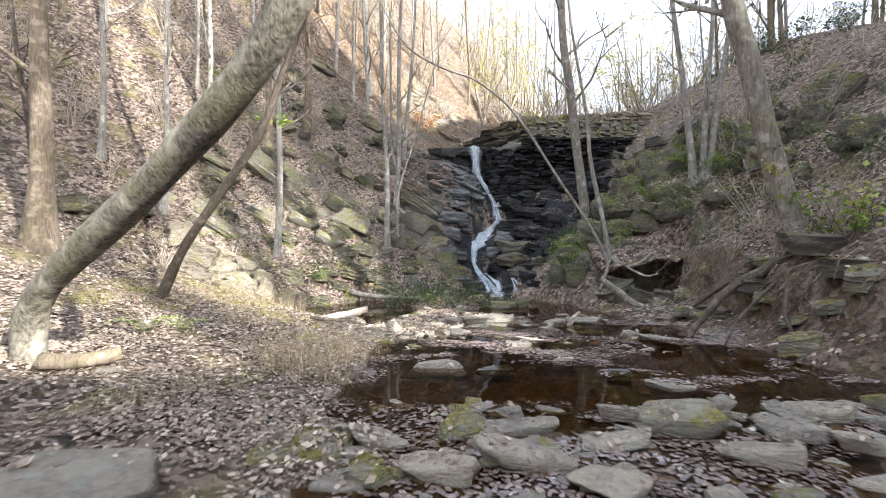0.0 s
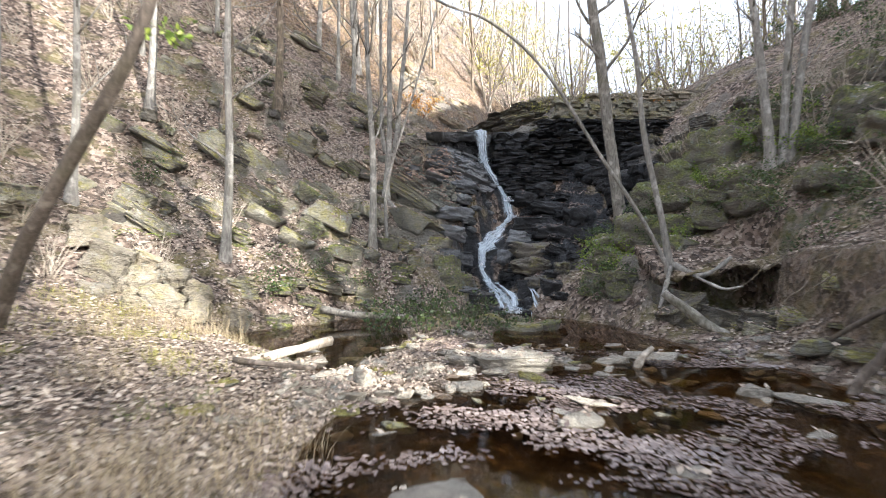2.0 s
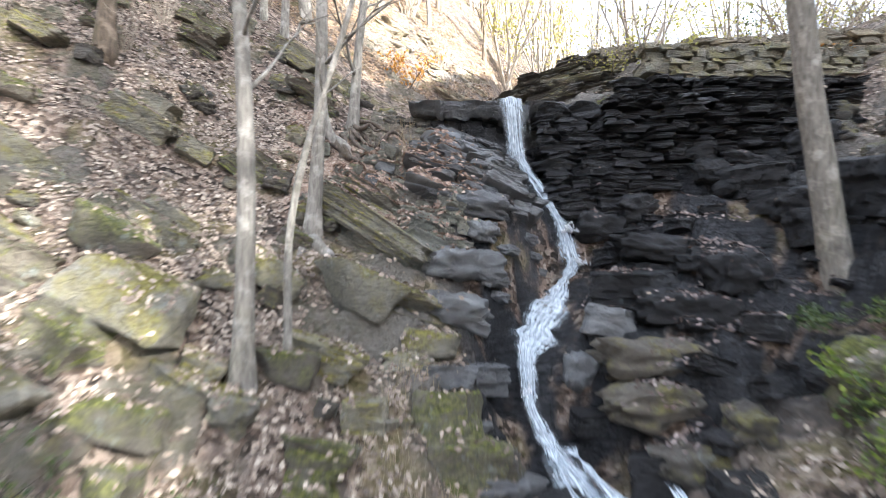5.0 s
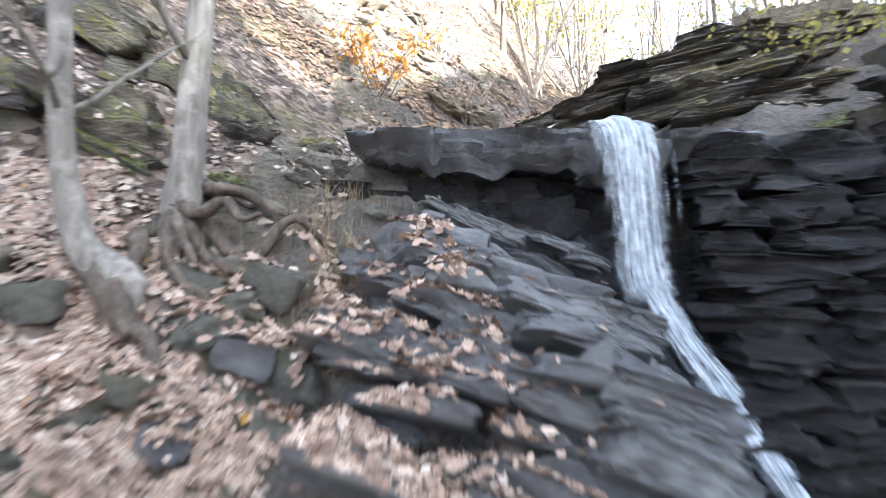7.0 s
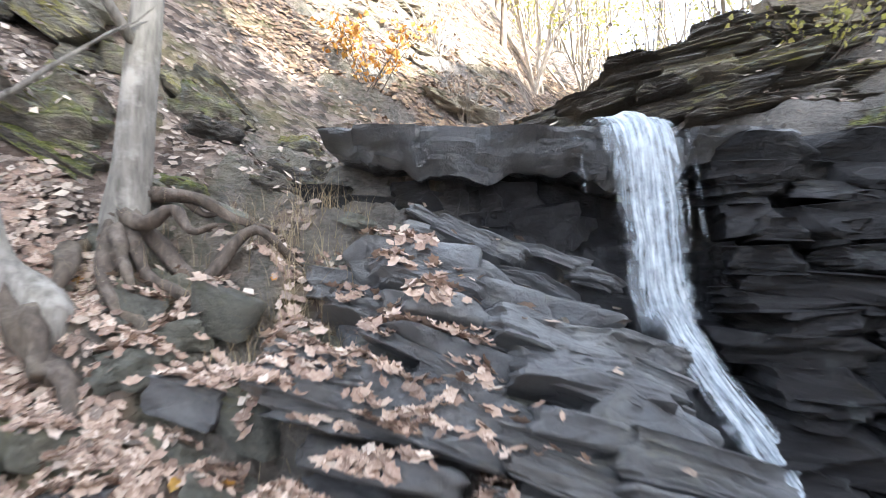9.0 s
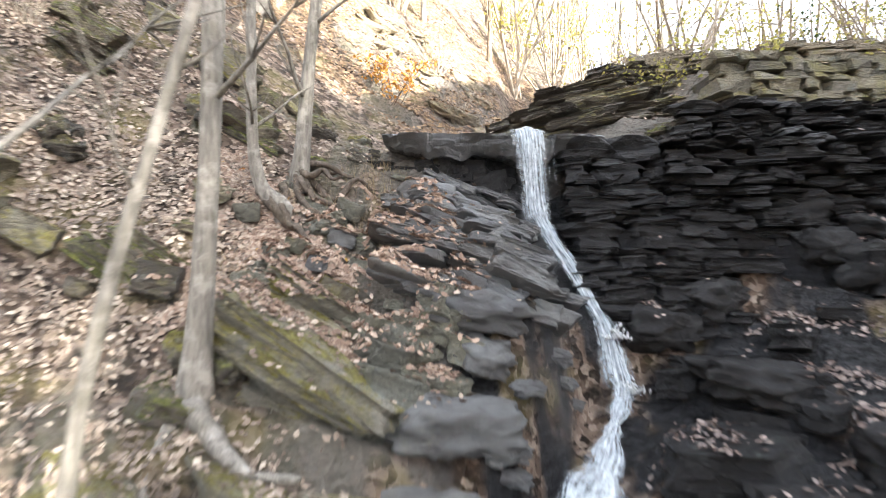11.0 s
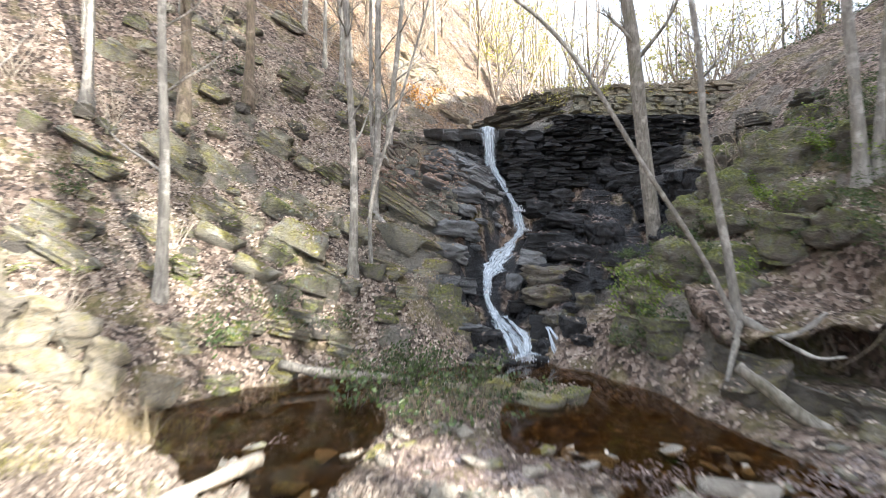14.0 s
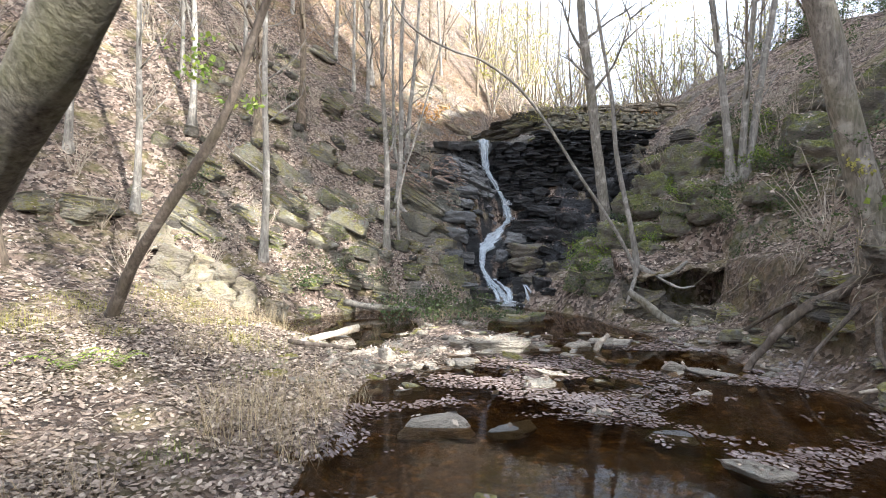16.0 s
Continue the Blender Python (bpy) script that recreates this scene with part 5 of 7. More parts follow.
# ---- trees ----
def tube(verts, faces, path, radii, seg=9, knobs=0.0, seed=0):
    """Adds a tapered round limb along a path to the lists."""
    path = [Vector(p) for p in path]
    start, n = len(verts), len(path)
    ref = Vector((0, 1, 0)) if abs((path[-1] - path[0]).normalized().y) < 0.9 else Vector((1, 0, 0))
    for i, p in enumerate(path):
        d = (path[min(i + 1, n - 1)] - path[max(i - 1, 0)]).normalized()
        a = d.cross(ref).normalized()
        b = d.cross(a)
        for k in range(seg):
            t = 2 * math.pi * k / seg
            r = radii[i] * (1 + knobs * noise.noise(Vector((math.cos(t) * 1.5 + seed, math.sin(t) * 1.5, i * 0.35))))
            verts.append(tuple(p + (a * math.cos(t) + b * math.sin(t)) * r))
    for i in range(n - 1):
        for k in range(seg):
            q = start + i * seg
            faces.append((q + k, q + (k + 1) % seg, q + seg + (k + 1) % seg, q + seg + k))
    faces.append(tuple(start + (n - 1) * seg + k for k in range(seg)))
    faces.append(tuple(start + k for k in range(seg))[::-1])


def curve_points(pts, steps):
    """A smooth line through the points (Catmull-Rom)."""
    p = [np.array(q, float) for q in pts]
    p = [2 * p[0] - p[1]] + p + [2 * p[-1] - p[-2]]
    out = []
    for i in range(1, len(p) - 2):
        for s in range(steps):
            t = s / steps
            out.append(0.5 * (2 * p[i] + (p[i + 1] - p[i - 1]) * t + (2 * p[i - 1] - 5 * p[i] + 4 * p[i + 1] - p[i + 2]) * t * t + (3 * p[i] - 3 * p[i + 1] + p[i + 2] - p[i - 1]) * t ** 3))
    out.append(p[-2])
    return out


def wander(rng, start, direction, length, steps, bend=0.25, lift=0.08):
    p, d = Vector(start), Vector(direction).normalized()
    out = [p.copy()]
    for k in range(steps):
        d = (d + Vector((rng.uniform(-1, 1), rng.uniform(-1, 1), rng.uniform(-1, 1) + lift * 3)) * bend).normalized()
        p = p + d * (length / steps)
        out.append(p.copy())
    return out


def branching(rng, verts, faces, start, direction, length, radius, depth, seg=5):
    path = wander(rng, start, direction, length, (3, 5, 7)[min(depth, 2)], 0.2, 0.12)
    tube(verts, faces, path, [max(0.004, radius * (1 - 0.8 * i / (len(path) - 1))) for i in range(len(path))], (3, 4, seg)[min(depth, 2)])
    if depth > 0:
        for k in range(rng.randint(3, 5)):
            i = rng.randint(1, len(path) - 1)
            d = (path[i] - path[i - 1]).normalized()
            side = Vector((rng.uniform(-1, 1), rng.uniform(-1, 1), rng.uniform(-0.2, 0.8)))
            branching(rng, verts, faces, path[i], d * 0.6 + side * 0.8, length * rng.uniform(0.3, 0.55), radius * 0.45, depth - 1, 4)


def tree(name, pts, r0, r1, bark, seed, label, limbs=6, limb_from=0.45, limb_len=1.6, depth=1, flare=1.5, steps=6, group=""):
    """A bare tree: a trunk along the points, each large limb, and its twigs."""
    rng = random.Random(seed)
    base = Vector(pts[0])
    root = empty(name, base)
    tagged(root, label, "tree", group)
    path = [Vector(p) - base for p in curve_points(pts, steps)]
    n = len(path)
    radii = []
    for i in range(n):
        u = i / (n - 1)
        radii.append(r0 + (r1 - r0) * u + r0 * (flare - 1) * math.exp(-(path[i].length) / (2.2 * r0 + 0.05)))
    path = [path[0] - Vector((0, 0, 0.35))] + path
    radii = [radii[0] * 1.1] + radii
    v, f = [], []
    tube(v, f, path, radii, 14 if r0 > 0.08 else 8, 0.16, seed)
    mesh_object("trunk", v, f, bark, root, 180)
    for k in range(limbs):
        u = limb_from + (1 - limb_from) * (k + rng.random()) / limbs
        i = min(int(u * n), n - 1)
        d = (path[i] - path[i - 1]).normalized()
        a = rng.uniform(0, 2 * math.pi)
        v, f = [], []
        branching(rng, v, f, path[i], d * 0.55 + Vector((math.cos(a), math.sin(a), 0.35)), limb_len * rng.uniform(0.6, 1.2) * (1.2 - 0.5 * u), radii[i] * 0.4, depth)
        mesh_object("limb", v, f, bark, root, 180)
    return root


# foreground and middle trees
tree("leaning_tree", [(-4.75, 5.95, .1), (-4.65, 5.85, .75), (-4.2, 5.55, 1.25), (-2.68, 4.6, 2.08), (-1.6, 3.85, 2.72), (-.98, 3.4, 3.22), (-.3, 3.0, 4.1), (.4, 2.7, 5.4)], .165, .11, BARK_LICHEN, 1,
     "mossy grey-brown tree leaning far over the bank", 5, 0.8, 1.5, 1, 1.35)
tree("dark_sapling", [(-5.5, 10.1, .6), (-4.9, 9.8, 1.6), (-4.1, 9.4, 2.5), (-3.2, 9.05, 3.6), (-2.75, 8.9, 4.6), (-2.2, 8.7, 5.8), (-1.6, 8.5, 7.2)], .1, .035, BARK_DARK, 2,
     "thin dark leaning tree with a few green leaves", 5, 0.5, .9, 1, 1.3)
for seed, x, y, top, r, bark in ((3, -5.0, 15.7, (.15, .1, 11), .11, BARK_GREY), (4, -8.2, 15.2, (.4, 0, 11), .1, BARK_GREY), (5, -8.5, 18.8, (.3, 0, 11), .12, BARK_GREY), (6, -6.7, 19.8, (.1, .2, 11), .16, BARK_BROWN),
                                 (7, -1.93, 17.85, (-.25, .1, 12), .1, BARK_GREY), (8, -1.8, 20.05, (.35, .2, 12), .105, BARK_GREY), (9, -5.6, 21.3, (.2, 0, 12), .14, BARK_BROWN), (10, -8.7, 11.2, (-.1, .2, 11), .27, BARK_BROWN),
                                 (11, -10.2, 15.5, (.2, 0, 11), .1, BARK_GREY), (12, -3.6, 24.5, (-.2, 0, 10), .1, BARK_GREY), (13, -9.6, 12.2, (-1.2, .3, 9), .08, BARK_DARK)):
    z = gz(x, y)
    tree("slender_tree", [(x, y, z), (x + top[0] * .15 + .05, y + top[1] * .2, z + top[2] * .2), (x + top[0] * .45 - .06, y + top[1] * .5, z + top[2] * .5), (x + top[0], y + top[1], z + top[2])], r, r * .4, bark, seed,
         "slender bare grey tree on the leafy hillside" if bark is BARK_GREY else "upright bare brown-barked tree on the slope", 7, 0.4, 2.0, 1, 1.5, group="trees on the left slope")
tree("slender_tree", [(-1.56, 18.1, gz(-1.56, 18.1)), (-1.62, 18.35, 3.2), (-1.42, 18.35, 4.2), (-1.06, 18.3, 5.3), (-.6, 18.3, 6.9), (-.2, 18.3, 8.4)], .05, .02, BARK_GREY, 20, "thin leaning grey sapling between two trees", 4, 0.4, 1.0, 1, group="trees on the left slope")
tree("rooted_tree", [(-1.75, 22.85, 5.35), (-1.7, 22.85, 5.9), (-1.62, 22.9, 7.2), (-1.4, 23, 9.5), (-1.2, 23.1, 13)], .12, .05, BARK_GREY, 21, "grey tree with exposed roots beside the ledge", 6, .4, 1.8, 1, 1.25, group="trees on the left slope")
tree("rooted_tree", [(-1.8, 22.3, 4.95), (-2.1, 22.3, 5.3), (-2.2, 22.3, 6.2), (-2.25, 22.4, 8.5), (-2.3, 22.6, 12)], .09, .04, BARK_GREY, 22, "grey tree with a bent foot and exposed roots", 6, .4, 1.8, 1, 1.5, group="trees on the left slope")
tree("tall_tree", [(5.55, 19.85, min(2.2, gz(5.55, 19.85))), (5.4, 19.9, 3.4), (5.15, 19.9, 5.2), (4.9, 19.9, 7.5), (4.6, 20, 10), (4.4, 20, 15)], .2, .13, BARK_MID, 23, "tall thick mossy grey-brown tree rising beside the fall", 7, .55, 2.6, 2, 1.35)
tree("arching_tree", [(4.62, 14.4, 1.3), (4.45, 14.4, 2.3), (4.1, 14.4, 4.0), (3.95, 14.4, 5.5), (3.6, 14.4, 7.5), (3.3, 14.4, 10)], .075, .03, BARK_GREY, 24, "slim grey tree rooted at the water's edge", 5, .5, 1.4, 1, 1.5)
tree("arching_tree", [(4.55, 14.35, 1.3), (4.0, 14.3, 2.3), (3.1, 14.2, 3.6), (2.3, 14.1, 4.8), (1.6, 14.0, 5.6), (.8, 13.9, 6.15), (0, 13.8, 6.4), (-.9, 13.7, 6.9), (-1.5, 13.6, 7.8), (-2.0, 13.5, 9)], .042, .02, BARK_GREY, 25,
     "thin pale tree arching far over the stream", 5, .55, 1.2, 1, 1.4)
for seed, dx, lean, r in ((26, -.12, -.65, .13), (27, .12, .35, .11), (28, .3, .75, .12)):
    x, y = 7.85 + dx, 16.0
    tree("clustered_tree", [(x, y, gz(x, y)), (x + lean * .12, y, 4.4), (x + lean * .5, y, 6.6), (x + lean, y, 9), (x + lean * 1.6, y + .2, 13)], r, .05, BARK_GREY, seed, "grey tree in a close cluster of stems", 6, .4, 1.8, 1, 1.4, group="clustered stems")
tree("big_bank_tree", [(6.35, 9.35, 1.45), (6.2, 9.3, 2.1), (5.85, 9.3, 3.4), (5.45, 9.25, 4.9), (5.1, 9.2, 6.2), (4.9, 9.2, 9), (4.7, 9.2, 13)], .22, .15, BARK_MID, 29, "big brown-barked tree with ivy leaning over the creek", 7, .6, 2.6, 2, 1.45)


def roots(name, parent_place, lines, bark, label):
    base = Vector(parent_place)
    root = tagged(empty(name, base), label, "tree roots")
    for k, (pts, r0, r1) in enumerate(lines):
        path = [Vector(p) - base for p in curve_points(pts, 5)]
        v, f = [], []
        tube(v, f, path, [r0 + (r1 - r0) * i / (len(path) - 1) for i in range(len(path))], 8, 0.7, k * 3.1)
        mesh_object("root", v, f, bark, root, 180)
    return root


roots("bank_roots", (6.2, 9.3, 1.4), [([(6.2, 9.2, 1.5), (5.6, 9.3, 1.15), (5.1, 9.5, .75), (4.7, 9.6, .2), (4.5, 9.6, -.1)], .1, .045), ([(6.1, 9.1, 1.3), (5.5, 8.9, .85), (5.0, 8.8, .4), (4.7, 8.7, -.05)], .04, .015),
      ([(6.3, 8.8, 1.2), (5.9, 8.2, .8), (5.5, 7.6, .3), (5.3, 7.4, -.05)], .045, .02), ([(6, 9.6, 1.3), (5.6, 10.3, .9), (5.2, 10.8, .4), (5, 11, .1)], .05, .02), ([(6.4, 8.6, 1.3), (6.3, 7.6, 1.0), (6.0, 6.8, .5), (5.7, 6.5, .1)], .04, .015),
      ([(5.7, 8.6, 1.0), (5.4, 8.2, .6), (5.4, 8.0, .2), (5.2, 7.9, 0)], .04, .015)], BARK_DARK, "exposed brown roots hanging from the undercut bank")
roots("ledge_roots", (-1.7, 22.8, 5.4), [([(-1.72, 22.8, 5.5), (-1.55, 22.68, 5.42), (-1.4, 22.72, 5.5), (-1.28, 22.7, 5.38), (-1.15, 22.75, 5.42)], .055, .015), ([(-1.7, 22.7, 5.4), (-1.58, 22.55, 5.22), (-1.5, 22.45, 5.18), (-1.42, 22.4, 5.0)], .045, .015),
      ([(-1.9, 22.3, 5.0), (-1.75, 22.15, 4.92), (-1.66, 22.08, 4.78), (-1.6, 22.0, 4.7)], .07, .03), ([(-1.75, 22.75, 5.45), (-1.65, 22.85, 5.6), (-1.5, 22.95, 5.62), (-1.35, 23.0, 5.5), (-1.2, 23.0, 5.52)], .045, .015),
      ([(-1.9, 22.75, 5.3), (-2.05, 22.6, 5.2), (-2.2, 22.55, 5.05)], .05, .02), ([(-1.68, 22.65, 5.3), (-1.62, 22.5, 5.05), (-1.68, 22.4, 4.9)], .035, .012)], BARK_DARK, "grey gnarled roots gripping the rock beside the ledge")
def on(x, y, h):
    return x, y, gz(x, y) + h


roots("ledge_roots", (-1.6, 22.7, 5.4), [([(-1.72, 22.82, 5.55), on(-1.45, 22.78, .14), on(-1.2, 22.72, .1), on(-.95, 22.8, .12), on(-.7, 22.88, .06)], .06, .025), ([(-1.72, 22.8, 5.5), on(-1.5, 22.62, .1), on(-1.3, 22.55, .08), on(-1.12, 22.5, .0)], .05, .02),
      ([(-1.76, 22.78, 5.45), on(-1.68, 22.55, .1), on(-1.52, 22.4, .09), on(-1.36, 22.36, .08), on(-1.22, 22.25, .0)], .06, .025), ([on(-2.1, 22.35, .12), on(-1.85, 22.2, .14), on(-1.66, 22.1, .1), on(-1.5, 22.05, .07), on(-1.4, 21.9, .0)], .08, .035),
      ([(-1.7, 22.85, 5.6), on(-1.4, 22.95, .16), on(-1.15, 23.0, .1), on(-.9, 23.05, .03)], .05, .02), ([on(-1.9, 22.6, .1), on(-1.8, 22.4, .12), on(-1.85, 22.2, .05)], .06, .03)], BARK_DARK, "grey gnarled roots spreading over the rock and leaves")
roots("tree_roots", (-1.8, 20, 3.1), [([(-1.75, 19.95, 3.2), (-1.5, 19.75, 2.95), (-1.15, 19.6, 2.75), (-.8, 19.6, 2.75)], .1, .03), ([(-1.85, 19.9, 3.1), (-1.9, 19.6, 2.9), (-1.8, 19.3, 2.7)], .06, .03)], BARK_GREY, "grey surface roots spreading over the rock")
roots("shore_roots", (4.6, 14.3, 1.2), [([(4.65, 14.3, 1.35), (4.95, 14.0, 1.15), (5.3, 13.9, 1.25), (5.6, 13.9, 1.5)], .07, .03), ([(4.6, 14.3, 1.3), (4.4, 14.1, .9), (4.2, 13.9, .5)], .06, .03), ([(4.9, 14.0, 1.15), (5.3, 13.7, .9), (5.6, 13.5, .95)], .04, .02)], BARK_GREY, "pale twisting roots at the water's edge")


def log(name, pts, r0, r1, bark, label):
    base = Vector(pts[0])
    path = [Vector(p) - base for p in curve_points(pts, 5)]
    v, f = [], []
    tube(v, f, path, [r0 + (r1 - r0) * i / (len(path) - 1) for i in range(len(path))], 12, 0.35, r0 * 90)
    ob = mesh_object(name, v, f, bark, None, 180)
    ob.location = base
    return tagged(ob, label, "log")


log("driftwood_log", [(-2.95, 9.95, .14), (-2.5, 10.55, .17), (-2.12, 11.15, .2), (-1.74, 11.73, .24)], .045, .075, DEADWOOD, "pale bleached driftwood log lying on the bar")
log("sunken_log", [(-2.75, 15.45, .3), (-2.0, 15.35, .2), (-1.3, 15.3, .16), (-.7, 15.35, .12), (-.3, 15.3, .05)], .09, .06, BARK_MID, "dark wet fallen log in the back pool")
log("fallen_log", [(4.05, 13.35, .85), (4.4, 13.2, .55), (4.75, 13.05, .25), (5.0, 12.95, .1)], .075, .1, BARK_MID, "grey-brown broken trunk piece leaning on the bank")
log("broken_snag", [(2.65, 10.95, -.05), (2.72, 10.98, .1), (2.83, 11.0, .2), (2.9, 11.0, .27)], .06, .03, DEADWOOD, "short broken snag standing in the gravel bar")
log("fallen_branch", [(-4.35, 5.6, gz(-4.35, 5.6) + .12), (-3.95, 5.7, gz(-3.95, 5.7) + .08), (-3.65, 5.9, gz(-3.65, 5.9) + .2)], .1, .08, BARK_BROWN, "short dark fallen branch beside the leaning tree")
log("fallen_branch", [(5.0, 8.0, .1), (5.6, 7.7, .35), (6.4, 7.5, .55), (7.3, 7.5, .9)], .025, .01, DEADWOOD, "thin pale fallen branch over the bank")
log("fallen_branch", [(-2.6, 10.2, .25), (-2.1, 10.1, .22), (-1.6, 10.15, .16)], .04, .03, BARK_DARK, "thin dark fallen branch on the leaves")

# woods on the hills: a few trees, each copied many times
wood_rng = random.Random(77)
patterns = []
for k in range(7):
    h = wood_rng.uniform(9, 13)
    lean = wood_rng.uniform(-.6, .6)
    t = tree("wood_tree", [(0, 0, 0), (lean * .1, .05, h * .25), (lean * .4, -.1, h * .55), (lean, .1, h)], wood_rng.uniform(.07, .14), .03, BARK_GREY if k % 3 else BARK_BROWN, 40 + k,
             "tall thin bare tree in the hillside woods", 10, 0.16, 2.6, 2 if k % 2 else 1, 1.3, 5, "hillside woods")
    t.location = (-20 + k * 3.1, 36 + (k * 5) % 9, gz(-20 + k * 3.1, 36 + (k * 5) % 9) - .1)
    patterns.append(t)
spots = []


def plant(x, y, scale=1.0):
    t = copy_thing(wood_rng.choice(patterns), pose(x, y, gz(x, y) - .1, wood_rng.uniform(-3, 3), wood_rng.uniform(-4, 4), wood_rng.uniform(0, 360)))
    t.scale = (scale,) * 3
    spots.append((x, y))


for area, count in (((-24, -8, 19, 34), 26), ((-9, -2.5, 25, 40), 16), ((-3, 9, 32, 52), 17), ((6, 22, 30, 60), 13), ((12, 24, 20, 30), 8)):
    made = 0
    for attempt in range(count * 30):
        x, y = wood_rng.uniform(area[0], area[1]), wood_rng.uniform(area[2], area[3])
        if made < count and all((x - a) ** 2 + (y - b) ** 2 > 2.0 for a, b in spots):
            plant(x, y, wood_rng.uniform(.7, 1.25))
            made += 1
# unseen trees added on the sunward hill to dapple the light; some keep their dry leaves
for k in range(2):
    rng = random.Random(60 + k)
    v, f = [], []
    for q in range(900):
        a, h = rng.uniform(0, 6.283), rng.uniform(.35, 1.05)
        r = 2.2 * math.sin(min(1, (1.1 - h) * 1.6)) * math.sqrt(rng.random())
        p, n = Vector((math.cos(a) * r, math.sin(a) * r, h * 10)), Vector((rng.uniform(-1, 1), rng.uniform(-1, 1), rng.uniform(-1, 1)))
        u, w, s = n.orthogonal().normalized(), n.normalized().cross(n.orthogonal().normalized()), rng.uniform(.08, .2)
        z = len(v)
        v += [tuple(p - u * s), tuple(p - w * s * .6), tuple(p + u * s), tuple(p + w * s * .6)]
        f.append((z, z + 1, z + 2, z + 3))
    mesh_object("crown", v, f, LITTER, patterns[5 + k])
for k in range(60):
    x, y = wood_rng.uniform(15, 30), wood_rng.uniform(-30, 6)
    lane = x * .669 + y * .743   # open lanes let the low sun through to the bank
    if .2 < lane < 3.0 or 4.3 < lane < 7.6 or 8.4 < lane < 10.3 or k % 2:
        continue
    t = copy_thing(patterns[k % 5 if lane < 12.5 else k % 7], pose(x, y, gz(x, y) - .1, 0, 0, k * 77))
    t.scale = (1.2,) * 3
for k, (lane, wide) in enumerate(((3.65, .3), (7.5, .3), (12.6, 1.4), (14.6, 1.4), (-1.6, .8), (11.6, .5), (-4, 1.4), (3.7, .25), (7.4, .3), (7.7, .3), (7.6, .3))):   # unseen leafy crowns along the crest, added to shade chosen lanes
    x = 29.5 + k % 4
    y = (lane - x * .669) / .743
    t = copy_thing(patterns[5 + k % 2], pose(x, y, gz(x, y) - .1, 0, 0, k * 50))
    t.scale = (wide, wide, 1.45)
for k, (lane, high) in enumerate(((4.35, .9), (4.1, .6), (4.9, .54), (5.35, .48), (5.8, .45), (6.2, .42), (9.8, .5), (10.2, .5), (10.5, .5))):   # unseen low leafy trees below the crest, added to shade the foreground and mound
    x = 29 + k % 2
    y = (lane - x * .669) / .743
    t = copy_thing(patterns[5 + k % 2], pose(x, y, gz(x, y) - .1, 0, 0, k * 50))
    t.scale = (.3, .3, high)
for k, (lane, wide) in enumerate(((9.7, .7), (3.9, .8), (7.4, .5), (4.9, .6), (5.8, .5), (10.4, .6), (13.5, 1.2), (2.6, .7), (15.4, 1.2), (-1.0, 1.0), (16.3, 1.0), (14.2, 1.2), (9.4, .8), (12.0, .7), (11.5, .5))):   # unseen taller ones, added so that their crowns shade only the upper hill
    x = 33 + k % 3
    y = (lane - x * .669) / .743
    t = copy_thing(patterns[5 + k % 2], pose(x, y, gz(x, y) - .1, 0, 0, k * 50))
    t.scale = (wide, wide, 3.0)
for k, lane in enumerate((3.4, 4.4, 2.4)):   # the unseen tallest stand behind the crest, added to shade the left hill
    x = 37 + k % 2
    y = (lane - x * .669) / .743
    t = copy_thing(patterns[5 + k % 2], pose(x, y, gz(x, y) - .1, 0, 0, k * 50))
    t.scale = (.55, .55, 3.6)
for x, y, s in ((15.4, 23.6, 1.3), (19.3, 23.2, 1.5), (13.2, 25.0, 1.0), (17.2, 26.0, 1.1)):
    plant(x, y, s)

# ---- undergrowth ----
def leaf_blades(rng, verts, faces, place, size, normal=None, lobed=False):
    """One leaf, folded along its midrib."""
    n = Vector(normal) if normal is not None else Vector((rng.uniform(-1, 1), rng.uniform(-1, 1), rng.uniform(-.3, 1)))
    n.normalize()
    a = n.orthogonal().normalized()
    a.rotate(Matrix.Rotation(rng.uniform(0, 6.283), 3, n))
    b = n.cross(a)
    p, q = Vector(place), len(verts)
    w = size * rng.uniform(.3, .42)
    for u, v, h in ((-.5, 0, 0), (-.1, -1, .12), (.5, 0, -.1), (-.1, 1, .12), (-.05, 0, -.04)):
        verts.append(tuple(p + a * (u * size) + b * (v * w) + n * (h * size)))
    faces += [(q, q + 1, q + 4), (q + 1, q + 2, q + 4), (q + 2, q + 3, q + 4), (q + 3, q, q + 4)]


